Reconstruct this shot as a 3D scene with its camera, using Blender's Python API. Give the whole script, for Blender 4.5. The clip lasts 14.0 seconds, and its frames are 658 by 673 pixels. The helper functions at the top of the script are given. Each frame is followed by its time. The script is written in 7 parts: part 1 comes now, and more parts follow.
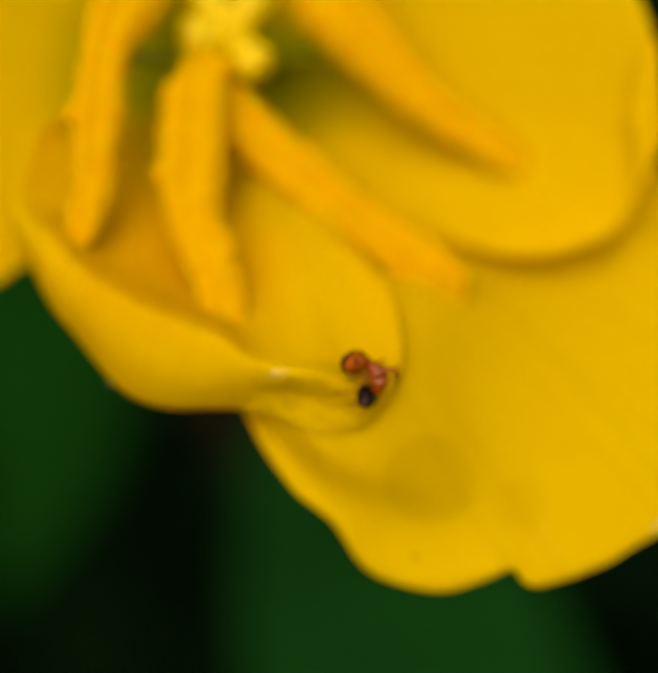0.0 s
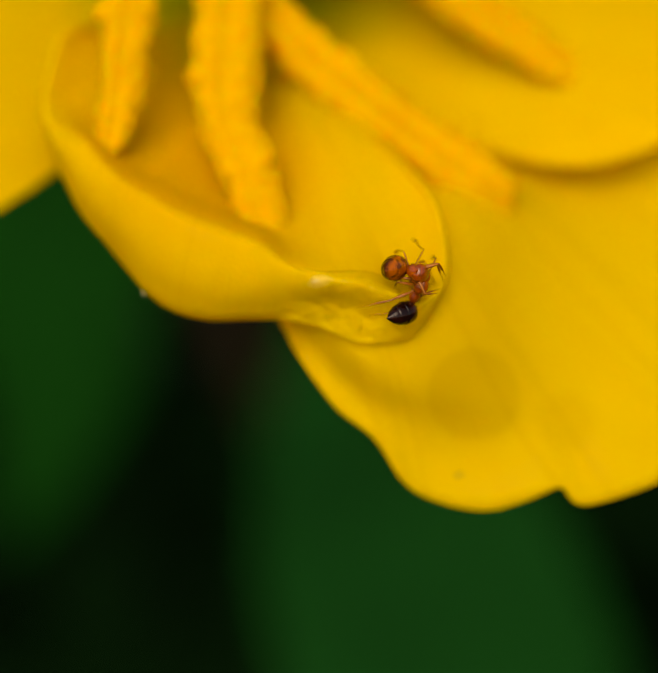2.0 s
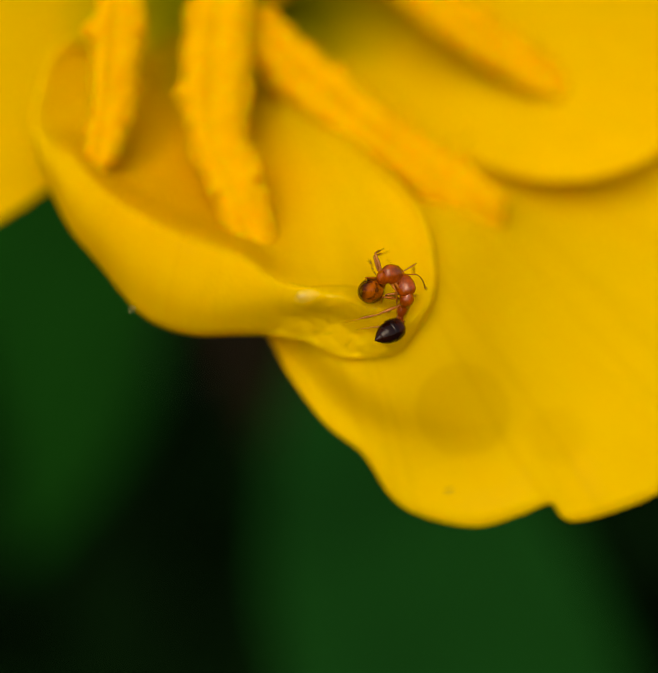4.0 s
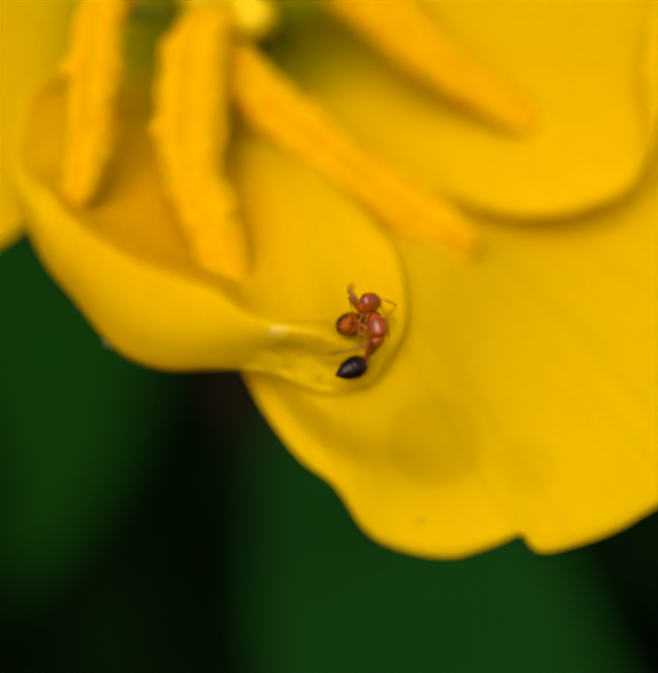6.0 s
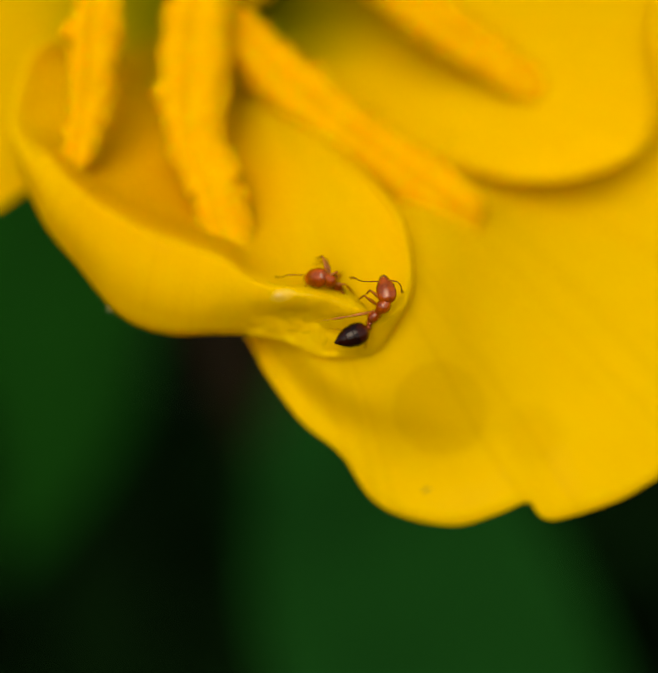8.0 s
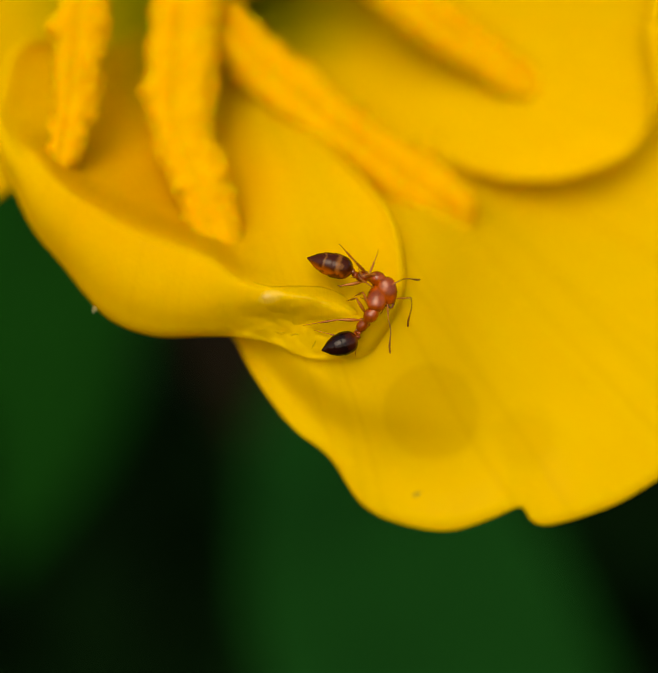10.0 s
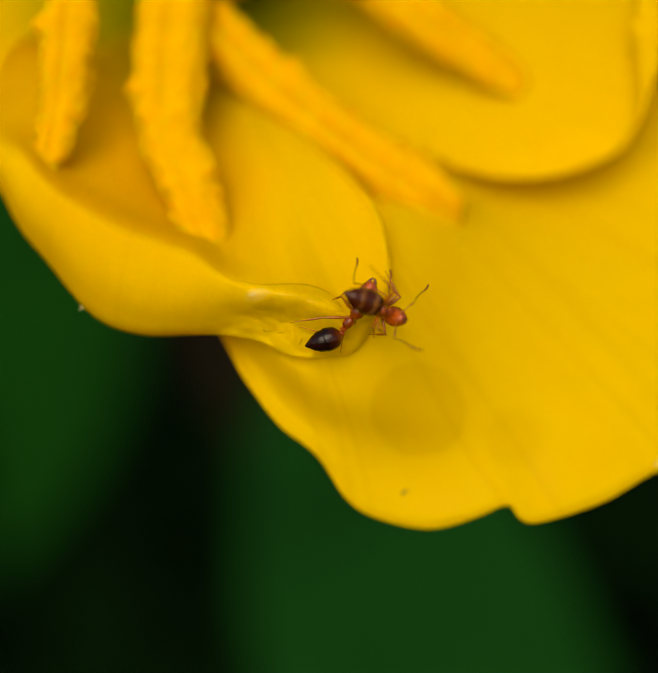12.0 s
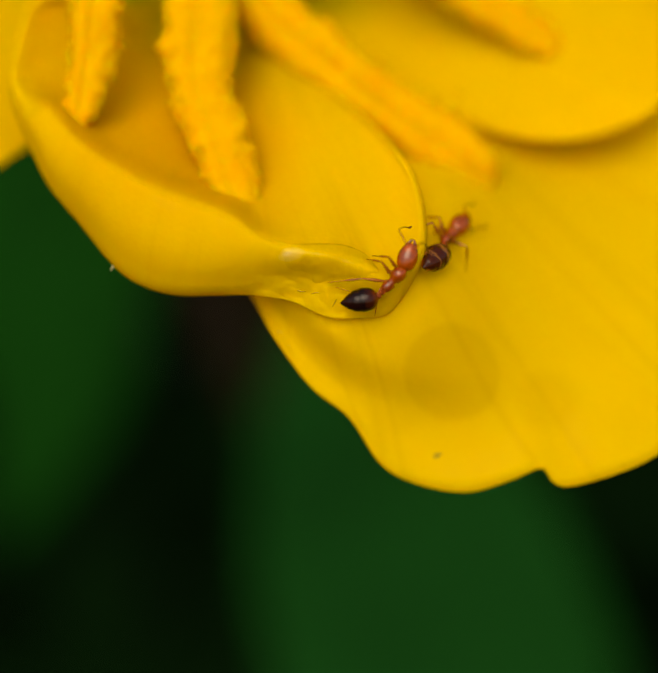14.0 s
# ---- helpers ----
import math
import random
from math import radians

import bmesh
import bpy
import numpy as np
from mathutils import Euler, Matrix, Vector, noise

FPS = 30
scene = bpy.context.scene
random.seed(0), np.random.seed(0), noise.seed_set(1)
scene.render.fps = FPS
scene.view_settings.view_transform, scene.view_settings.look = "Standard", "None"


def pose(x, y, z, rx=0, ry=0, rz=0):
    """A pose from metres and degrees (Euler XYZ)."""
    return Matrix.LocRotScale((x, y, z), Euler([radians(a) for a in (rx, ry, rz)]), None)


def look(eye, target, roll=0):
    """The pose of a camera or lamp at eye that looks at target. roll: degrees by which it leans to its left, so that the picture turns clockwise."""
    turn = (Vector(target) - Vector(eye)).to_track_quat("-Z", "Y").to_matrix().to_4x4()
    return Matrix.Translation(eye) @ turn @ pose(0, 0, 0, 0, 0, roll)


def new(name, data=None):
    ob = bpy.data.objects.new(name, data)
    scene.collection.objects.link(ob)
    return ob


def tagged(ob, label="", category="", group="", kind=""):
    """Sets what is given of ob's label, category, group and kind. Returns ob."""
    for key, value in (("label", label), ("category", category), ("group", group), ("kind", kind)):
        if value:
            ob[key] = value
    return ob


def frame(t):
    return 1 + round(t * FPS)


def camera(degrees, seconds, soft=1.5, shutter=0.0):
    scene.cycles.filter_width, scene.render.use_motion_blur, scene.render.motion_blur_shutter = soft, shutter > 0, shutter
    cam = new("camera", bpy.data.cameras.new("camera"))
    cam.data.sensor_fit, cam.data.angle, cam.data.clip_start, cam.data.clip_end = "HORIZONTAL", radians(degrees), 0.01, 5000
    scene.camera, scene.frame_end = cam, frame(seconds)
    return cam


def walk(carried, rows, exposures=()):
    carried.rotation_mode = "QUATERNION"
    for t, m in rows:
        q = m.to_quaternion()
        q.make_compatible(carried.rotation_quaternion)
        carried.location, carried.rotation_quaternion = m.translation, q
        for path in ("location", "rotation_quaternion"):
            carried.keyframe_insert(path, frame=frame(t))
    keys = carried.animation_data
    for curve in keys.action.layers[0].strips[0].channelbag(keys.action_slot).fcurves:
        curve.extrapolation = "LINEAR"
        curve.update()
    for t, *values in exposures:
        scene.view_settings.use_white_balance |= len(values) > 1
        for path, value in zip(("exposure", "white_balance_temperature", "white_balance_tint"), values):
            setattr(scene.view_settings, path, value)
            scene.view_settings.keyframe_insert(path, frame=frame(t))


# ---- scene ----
MM = 0.001
FLOWER = pose(0, 0, 0.6, 65)


def at(x, y, w, rx=0, ry=0, rz=0):
    """A pose in millimetres and degrees: x across the flower, y up it, w out of it."""
    return pose(x * MM, y * MM, w * MM, rx, ry, rz)


# the camera: a close-up lens a few centimetres from the flower, held by hand
cam = camera(25, 14.0, 0.9)
cam.data.dof.use_dof = True
cam.data.dof.focus_distance = 0.0311
cam.data.dof.aperture_fstop = 25
walk(cam, [
    (0.0, FLOWER @ at(-0.143, 1.499, 35.996, 0.488, -0.714, -0.002)),
    (0.5, FLOWER @ at(-0.924, 0.553, 35.481, -0.034, -0.446, 0.052)),
    (1.0, FLOWER @ at(-0.860, 0.340, 34.803, -0.707, -0.152, 0.053)),
    (1.5, FLOWER @ at(-0.754, 0.392, 34.642, -0.953, -0.621, 0.098)),
    (2.0, FLOWER @ at(-1.028, 0.241, 34.675, -0.821, -0.668, 0.103)),
    (2.2, FLOWER @ at(-0.442, 0.317, 34.760, -0.468, 0.144, 0.033)),
    (4.3, FLOWER @ at(-0.219, 0.009, 34.553, -0.035, 0.279, 0.017)),
    (4.5, FLOWER @ at(-0.334, -0.074, 34.445, -0.130, 0.154, -0.003)),
    (5.0, FLOWER @ at(-0.277, -0.055, 34.738, 0.179, 0.424, 0.025)),
    (5.5, FLOWER @ at(0.682, 0.387, 34.887, 0.797, 0.428, -0.095)),
    (6.0, FLOWER @ at(0.500, 0.494, 35.114, 0.620, 0.459, -0.182)),
    (6.5, FLOWER @ at(0.152, 0.478, 34.915, 0.105, 0.296, -0.036)),
    (7.0, FLOWER @ at(0.080, -0.061, 34.845, 0.530, 0.432, -0.009)),
    (7.5, FLOWER @ at(-0.262, -0.082, 34.728, 0.072, 0.145, -0.127)),
    (8.0, FLOWER @ at(0.163, -0.141, 34.675, 0.401, 0.068, -0.100)),
    (8.5, FLOWER @ at(0.011, -0.414, 34.600, 0.374, 0.328, -0.029)),
    (8.7, FLOWER @ at(0.073, -0.089, 34.550, 0.067, -0.111, 0.056)),
    (10.8, FLOWER @ at(0.311, 0.063, 34.058, 0.039, -0.070, 0.020)),
    (11.0, FLOWER @ at(0.129, -0.052, 34.018, -0.287, 0.062, 0.208)),
    (11.5, FLOWER @ at(0.584, -0.120, 33.736, -0.224, 0.011, 0.197)),
    (12.0, FLOWER @ at(0.707, -0.029, 34.096, 0.207, 0.118, -0.061)),
    (12.5, FLOWER @ at(1.113, 0.492, 34.269, 0.227, -0.211, -0.233)),
    (13.0, FLOWER @ at(0.626, 0.161, 34.111, 0.307, 0.108, -0.114)),
    (13.5, FLOWER @ at(0.308, 0.030, 33.872, -0.203, -0.251, -0.056)),
    (14.0, FLOWER @ at(-0.196, -0.443, 33.780, -0.550, -0.212, 0.183)),
], [(0.0, 0.08, 8200, 10), (1.0, 0.14, 8200, 10), (4.5, 0.17, 8200, 10), (6.0, 0.21, 8200, 10), (14.0, 0.20, 8200, 10)])

# ---- daylight ----
world = bpy.data.worlds.new("sky")
scene.world = world
world.use_nodes = True
sky = world.node_tree.nodes.new("ShaderNodeTexSky")
sky.sky_type = "NISHITA"
sky.sun_disc = False
sky.sun_elevation = radians(46)
sky.sun_rotation = radians(192)
sky.air_density, sky.dust_density = 1.0, 3.0
back = world.node_tree.nodes["Background"]
back.inputs["Strength"].default_value = 0.163
world.node_tree.links.new(sky.outputs[0], back.inputs["Color"])
sun = new("sun", bpy.data.lights.new("sun", "SUN"))
sun.data.energy = 1.55
sun.data.angle = radians(50)
sun.data.color = (1.0, 0.95, 0.86)
sun.matrix_world = look((-0.3, -1.25, 1.95), (0, 0, 0.6))


# ---- materials ----
def material(name):
    m = bpy.data.materials.new(name)
    m.use_nodes = True
    return m, m.node_tree.nodes, m.node_tree.links, m.node_tree.nodes["Principled BSDF"]


def node(nodes, kind, **values):
    n = nodes.new("ShaderNode" + kind)
    for k, v in values.items():
        n.inputs[k].default_value = v
    return n


def ramp(nodes, links, factor, stops):
    n = nodes.new("ShaderNodeValToRGB")
    while len(n.color_ramp.elements) < len(stops):
        n.color_ramp.elements.new(0.5)
    for e, (p, c) in zip(n.color_ramp.elements, stops):
        e.position, e.color = p, (*c, 1)
    links.new(factor, n.inputs["Fac"])
    return n.outputs["Color"]


def petal_material(name, pale, deep, stains_and_light=(), green_claw=1.0, veined=0.12, outside=None, glints=()):
    """A thin living petal: streaked along its length, finely pebbled, letting light through."""
    m, nodes, links, bsdf = material(name)
    uv = nodes.new("ShaderNodeUVMap")
    obj = nodes.new("ShaderNodeTexCoord")
    stretch = nodes.new("ShaderNodeMapping")
    stretch.inputs["Scale"].default_value = (46, 1.6, 1)
    links.new(uv.outputs[0], stretch.inputs[0])
    streak = node(nodes, "TexNoise", Scale=1.0, Detail=4.0, Roughness=0.55)
    links.new(stretch.outputs[0], streak.inputs["Vector"])
    cloud = node(nodes, "TexNoise", Scale=420.0, Detail=3.0)
    links.new(obj.outputs["Object"], cloud.inputs["Vector"])
    both = nodes.new("ShaderNodeMix")
    both.data_type = "FLOAT"
    both.inputs[0].default_value = 0.45
    links.new(streak.outputs["Fac"], both.inputs[2])
    links.new(cloud.outputs["Fac"], both.inputs[3])
    colour = ramp(nodes, links, both.outputs[0], [(0.2, deep), (0.8, pale)])
    # veins: narrow darker lines running from the base to the rim
    veins = nodes.new("ShaderNodeMapping")
    veins.inputs["Scale"].default_value = (17, 0.5, 1)
    links.new(uv.outputs[0], veins.inputs[0])
    line = nodes.new("ShaderNodeTexVoronoi")
    line.feature = "DISTANCE_TO_EDGE"
    line.inputs["Scale"].default_value = 1.0
    links.new(veins.outputs[0], line.inputs["Vector"])
    vein = ramp(nodes, links, line.outputs["Distance"], [(0.0, (0.86, 0.8, 0.6)), (0.06, (1, 1, 1))])
    mul = nodes.new("ShaderNodeMix")
    mul.data_type, mul.blend_type = "RGBA", "MULTIPLY"
    mul.inputs[0].default_value = veined
    links.new(colour, mul.inputs[6])
    links.new(vein, mul.inputs[7])
    colour = mul.outputs[2]
    # the claw of the petal is green, fading outwards in uneven streaks
    reach = nodes.new("ShaderNodeSeparateXYZ")
    links.new(uv.outputs[0], reach.inputs[0])
    fade = nodes.new("ShaderNodeMath")
    fade.operation = "MULTIPLY_ADD"
    links.new(streak.outputs["Fac"], fade.inputs[0])
    fade.inputs[1].default_value = 0.16
    links.new(reach.outputs["Y"], fade.inputs[2])
    claw = nodes.new("ShaderNodeMix")
    claw.data_type, claw.blend_type = "RGBA", "MULTIPLY"
    claw.inputs[0].default_value = green_claw
    links.new(colour, claw.inputs[6])
    links.new(ramp(nodes, links, fade.outputs[0], [(0.0, (0.3, 0.5, 0.6)), (0.22, (0.42, 0.56, 0.6)), (0.48, (1, 1, 1))]), claw.inputs[7])
    colour = claw.outputs[2]
    if outside:
        # past its rim the petal shows its paler outer face
        start, tone = outside
        turned = nodes.new("ShaderNodeMix")
        turned.data_type, turned.blend_type = "RGBA", "MULTIPLY"
        turned.inputs[0].default_value = 1.0
        links.new(colour, turned.inputs[6])
        links.new(ramp(nodes, links, reach.outputs["Y"], [(start - 0.015, (1, 0.985, 1)), (start + 0.01, tone)]), turned.inputs[7])
        colour = turned.outputs[2]
    wobble = node(nodes, "TexNoise", Scale=600.0, Detail=2.0)
    links.new(obj.outputs["Object"], wobble.inputs["Vector"])
    for (x, y), radius, tone, hard in stains_and_light:
        # an uneven-rimmed patch: bruised, water-soaked stains, also painted glow and shade
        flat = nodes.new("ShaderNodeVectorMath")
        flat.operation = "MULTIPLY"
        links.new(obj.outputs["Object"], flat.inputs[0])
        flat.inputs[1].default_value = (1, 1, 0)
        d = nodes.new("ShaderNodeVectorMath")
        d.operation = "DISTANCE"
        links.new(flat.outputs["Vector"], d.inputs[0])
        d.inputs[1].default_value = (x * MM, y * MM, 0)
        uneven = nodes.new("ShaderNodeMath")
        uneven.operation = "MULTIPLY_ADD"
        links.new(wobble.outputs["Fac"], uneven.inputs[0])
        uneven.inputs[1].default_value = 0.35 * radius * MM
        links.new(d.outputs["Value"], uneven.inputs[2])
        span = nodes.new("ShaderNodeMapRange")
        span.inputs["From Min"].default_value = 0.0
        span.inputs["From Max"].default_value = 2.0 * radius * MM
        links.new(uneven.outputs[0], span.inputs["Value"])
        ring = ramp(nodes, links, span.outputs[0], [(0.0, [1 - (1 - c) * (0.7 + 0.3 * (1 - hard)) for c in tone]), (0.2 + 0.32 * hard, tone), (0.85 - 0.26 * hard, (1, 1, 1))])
        patch_mix = nodes.new("ShaderNodeMix")
        patch_mix.data_type, patch_mix.blend_type = "RGBA", "MULTIPLY"
        patch_mix.inputs[0].default_value = 1.0
        links.new(colour, patch_mix.inputs[6])
        links.new(ring, patch_mix.inputs[7])
        colour = patch_mix.outputs[2]
    for (x, y), (rx, ry), tone in glints:
        # a pale spot with a soft rim: a highlight painted into the colour
        place = nodes.new("ShaderNodeMapping")
        place.vector_type = "TEXTURE"
        place.inputs["Location"].default_value = (x * MM, y * MM, 0)
        place.inputs["Rotation"].default_value = (0, 0, radians(12))
        place.inputs["Scale"].default_value = (rx * MM, ry * MM, 1000)
        links.new(obj.outputs["Object"], place.inputs[0])
        span = nodes.new("ShaderNodeVectorMath")
        span.operation = "LENGTH"
        links.new(place.outputs[0], span.inputs[0])
        amount = ramp(nodes, links, span.outputs["Value"], [(0.1, (0.5, 0.5, 0.5)), (1.0, (0, 0, 0))])
        pale_mix = nodes.new("ShaderNodeMix")
        pale_mix.data_type = "RGBA"
        links.new(amount, pale_mix.inputs[0])
        links.new(colour, pale_mix.inputs[6])
        pale_mix.inputs[7].default_value = (*tone, 1)
        colour = pale_mix.outputs[2]
    links.new(colour, bsdf.inputs["Base Color"])
    bsdf.inputs["Roughness"].default_value = 0.48
    bsdf.inputs["Specular IOR Level"].default_value = 0.12
    cells = nodes.new("ShaderNodeTexVoronoi")
    cells.inputs["Scale"].default_value = 9000.0
    links.new(obj.outputs["Object"], cells.inputs["Vector"])
    fine = node(nodes, "Bump", Strength=0.12, Distance=0.00003)
    links.new(cells.outputs["Distance"], fine.inputs["Height"])
    coarse = node(nodes, "Bump", Strength=0.10, Distance=0.00012)
    links.new(streak.outputs["Fac"], coarse.inputs["Height"])
    links.new(fine.outputs["Normal"], coarse.inputs["Normal"])
    links.new(coarse.outputs["Normal"], bsdf.inputs["Normal"])
    through_light = nodes.new("ShaderNodeBsdfTranslucent")
    deepen = nodes.new("ShaderNodeMix")
    deepen.data_type, deepen.blend_type = "RGBA", "MULTIPLY"
    deepen.inputs[0].default_value = 1.0
    deepen.inputs[7].default_value = (1.0, 0.94, 0.7, 1)
    links.new(colour, deepen.inputs[6])
    links.new(deepen.outputs[2], through_light.inputs["Color"])
    links.new(coarse.outputs["Normal"], through_light.inputs["Normal"])
    mix = nodes.new("ShaderNodeMixShader")
    mix.inputs[0].default_value = 0.54
    links.new(bsdf.outputs[0], mix.inputs[1])
    links.new(through_light.outputs[0], mix.inputs[2])
    links.new(mix.outputs[0], nodes["Material Output"].inputs["Surface"])
    return m


def plain_material(name, light, dark, scale, roughness, relief=0.2, depth=0.0001, specular=0.4, clear=0.0):
    m, nodes, links, bsdf = material(name)
    obj = nodes.new("ShaderNodeTexCoord")
    n1 = node(nodes, "TexNoise", Scale=scale, Detail=6.0, Roughness=0.6)
    links.new(obj.outputs["Object"], n1.inputs["Vector"])
    links.new(ramp(nodes, links, n1.outputs["Fac"], [(0.3, dark), (0.68, light)]), bsdf.inputs["Base Color"])
    n2 = node(nodes, "TexNoise", Scale=scale * 6, Detail=4.0)
    links.new(obj.outputs["Object"], n2.inputs["Vector"])
    bump = node(nodes, "Bump", Strength=relief, Distance=depth)
    links.new(n2.outputs["Fac"], bump.inputs["Height"])
    links.new(bump.outputs["Normal"], bsdf.inputs["Normal"])
    bsdf.inputs["Roughness"].default_value = roughness
    bsdf.inputs["Specular IOR Level"].default_value = specular
    bsdf.inputs["Coat Weight"].default_value = clear
    bsdf.inputs["Coat Roughness"].default_value = 0.12
    return m


YELLOW, GOLD = (0.87, 0.645, 0.001), (0.85, 0.585, 0.001)
petal_yellow = petal_material("petal_yellow", YELLOW, GOLD)
petal_stained = petal_material("petal_stained", YELLOW, GOLD, (
    ((2.6, -1.55), 1.12, (0.925, 0.90, 0.68), 1.0), ((2.6, -1.55), 1.6, (0.975, 0.97, 0.85), 0.8), ((4.75, -2.15), 0.72, (0.95, 0.93, 0.75), 0.7)), 1.0, 0.3)
# olive streak at the lip's limp end, with its underside's shade painted in
OLIVE_SHADE = tuple(((x, y), r, (0.925, 0.885, 0.7), 0.2) for x, y, r in (
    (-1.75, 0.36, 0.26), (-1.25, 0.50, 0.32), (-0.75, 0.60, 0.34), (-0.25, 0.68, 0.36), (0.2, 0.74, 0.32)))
# the glint on the fold's ridge, painted as two pale spots
FOLD_GLINT = (((-0.88, 0.95), (0.34, 0.17), (0.89, 0.76, 0.2)), ((-0.95, 0.97), (0.12, 0.06), (0.90, 0.82, 0.42)))
# the first patch paints bounced orange light into the cup's hollow
petal_cup = petal_material("petal_cup", YELLOW, GOLD, (((-3.6, 3.8), 2.4, (1.0, 0.83, 0.45), 0.0),) + OLIVE_SHADE, 0.6, 0.12, (0.627, (0.985, 1.02, 1.0)), FOLD_GLINT)
petal_cup.node_tree.nodes["Principled BSDF"].inputs["Roughness"].default_value = 0.44
petal_cup.node_tree.nodes["Principled BSDF"].inputs["Specular IOR Level"].default_value = 0.1
petal_fold = petal_material("petal_fold", (0.86, 0.66, 0.002), (0.83, 0.60, 0.002), OLIVE_SHADE, 0.0, 0.12, None, FOLD_GLINT)
petal_margin = petal_material("petal_margin", YELLOW, (0.82, 0.58, 0.001), (), 0.0)
# pale tone that paints a highlight on the lower petal's rim
petal_glint = petal_material("petal_glint", (0.89, 0.76, 0.22), (0.87, 0.68, 0.06), (), 0.0)
petal_glint.node_tree.nodes["Principled BSDF"].inputs["Roughness"].default_value = 0.3
petal_glint.node_tree.nodes["Principled BSDF"].inputs["Specular IOR Level"].default_value = 0.45
petal_fold.node_tree.nodes["Principled BSDF"].inputs["Roughness"].default_value = 0.3
petal_fold.node_tree.nodes["Principled BSDF"].inputs["Specular IOR Level"].default_value = 0.2
pollen_gold = plain_material("pollen_gold", (0.63, 0.34, 0.002), (0.55, 0.28, 0.001), 1500, 0.85, 0.3, 0.00006, 0.15)
pollen_gold.node_tree.nodes["Principled BSDF"].inputs["Subsurface Weight"].default_value = 0.55
pollen_gold.node_tree.nodes["Principled BSDF"].inputs["Subsurface Scale"].default_value = 0.0006
stigma_yellow = plain_material("stigma_yellow", (0.68, 0.47, 0.004), (0.60, 0.40, 0.003), 1800, 0.6, 0.5, 0.00006, 0.3)
style_green = plain_material("style_green", (0.30, 0.34, 0.006), (0.16, 0.24, 0.004), 500, 0.5)
throat_green = plain_material("throat_green", (0.30, 0.30, 0.01), (0.14, 0.2, 0.01), 300, 0.55)
# one leaf green at three depths of shade, put into the base colour
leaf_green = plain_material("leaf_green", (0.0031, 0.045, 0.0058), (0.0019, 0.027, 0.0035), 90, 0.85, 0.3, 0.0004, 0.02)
leaf_shade = plain_material("leaf_shade", (0.0016, 0.031, 0.0024), (0.0009, 0.016, 0.0013), 90, 0.85, 0.3, 0.0004, 0.02)
leaf_deep_shade = plain_material("leaf_deep_shade", (0.0012, 0.009, 0.0012), (0.0006, 0.004, 0.0006), 90, 0.9, 0.3, 0.0004, 0.02)
stem_brown = plain_material("stem_brown", (0.017, 0.011, 0.006), (0.010, 0.006, 0.003), 200, 0.8, 0.2, 0.0001, 0.05)
soil = plain_material("soil", (0.010, 0.008, 0.005), (0.004, 0.003, 0.002), 9, 0.95, 0.8, 0.01)
ant_amber = plain_material("ant_amber", (0.35, 0.062, 0.0006), (0.085, 0.011, 0.0004), 4200, 0.14, 0.5, 0.000014, 0.42, 0.12)
ant_amber.node_tree.nodes["Principled BSDF"].inputs["Subsurface Weight"].default_value = 0.12
ant_amber.node_tree.nodes["Principled BSDF"].inputs["Subsurface Scale"].default_value = 0.0002
ant_leg = plain_material("ant_leg", (0.36, 0.115, 0.004), (0.19, 0.045, 0.002), 2500, 0.35, 0.2, 0.00001, 0.35)
ant_feeler = plain_material("ant_feeler", (0.22, 0.075, 0.006), (0.13, 0.04, 0.004), 2500, 0.4, 0.2, 0.00001, 0.3)
ant_jaw = plain_material("ant_jaw", (0.20, 0.04, 0.002), (0.07, 0.012, 0.001), 4000, 0.25, 0.3, 0.00001, 0.4)
ant_eye = plain_material("ant_eye", (0.01, 0.006, 0.004), (0.006, 0.004, 0.003), 3000, 0.15)
pale_hair = plain_material("pale_hair", (0.7, 0.62, 0.3), (0.55, 0.46, 0.2), 3000, 0.5)
crease_olive = plain_material("crease_olive", (0.42, 0.28, 0.004), (0.30, 0.19, 0.003), 3000, 0.6)
dark_speck = plain_material("dark_speck", (0.06, 0.035, 0.015), (0.03, 0.015, 0.008), 3000, 0.8)


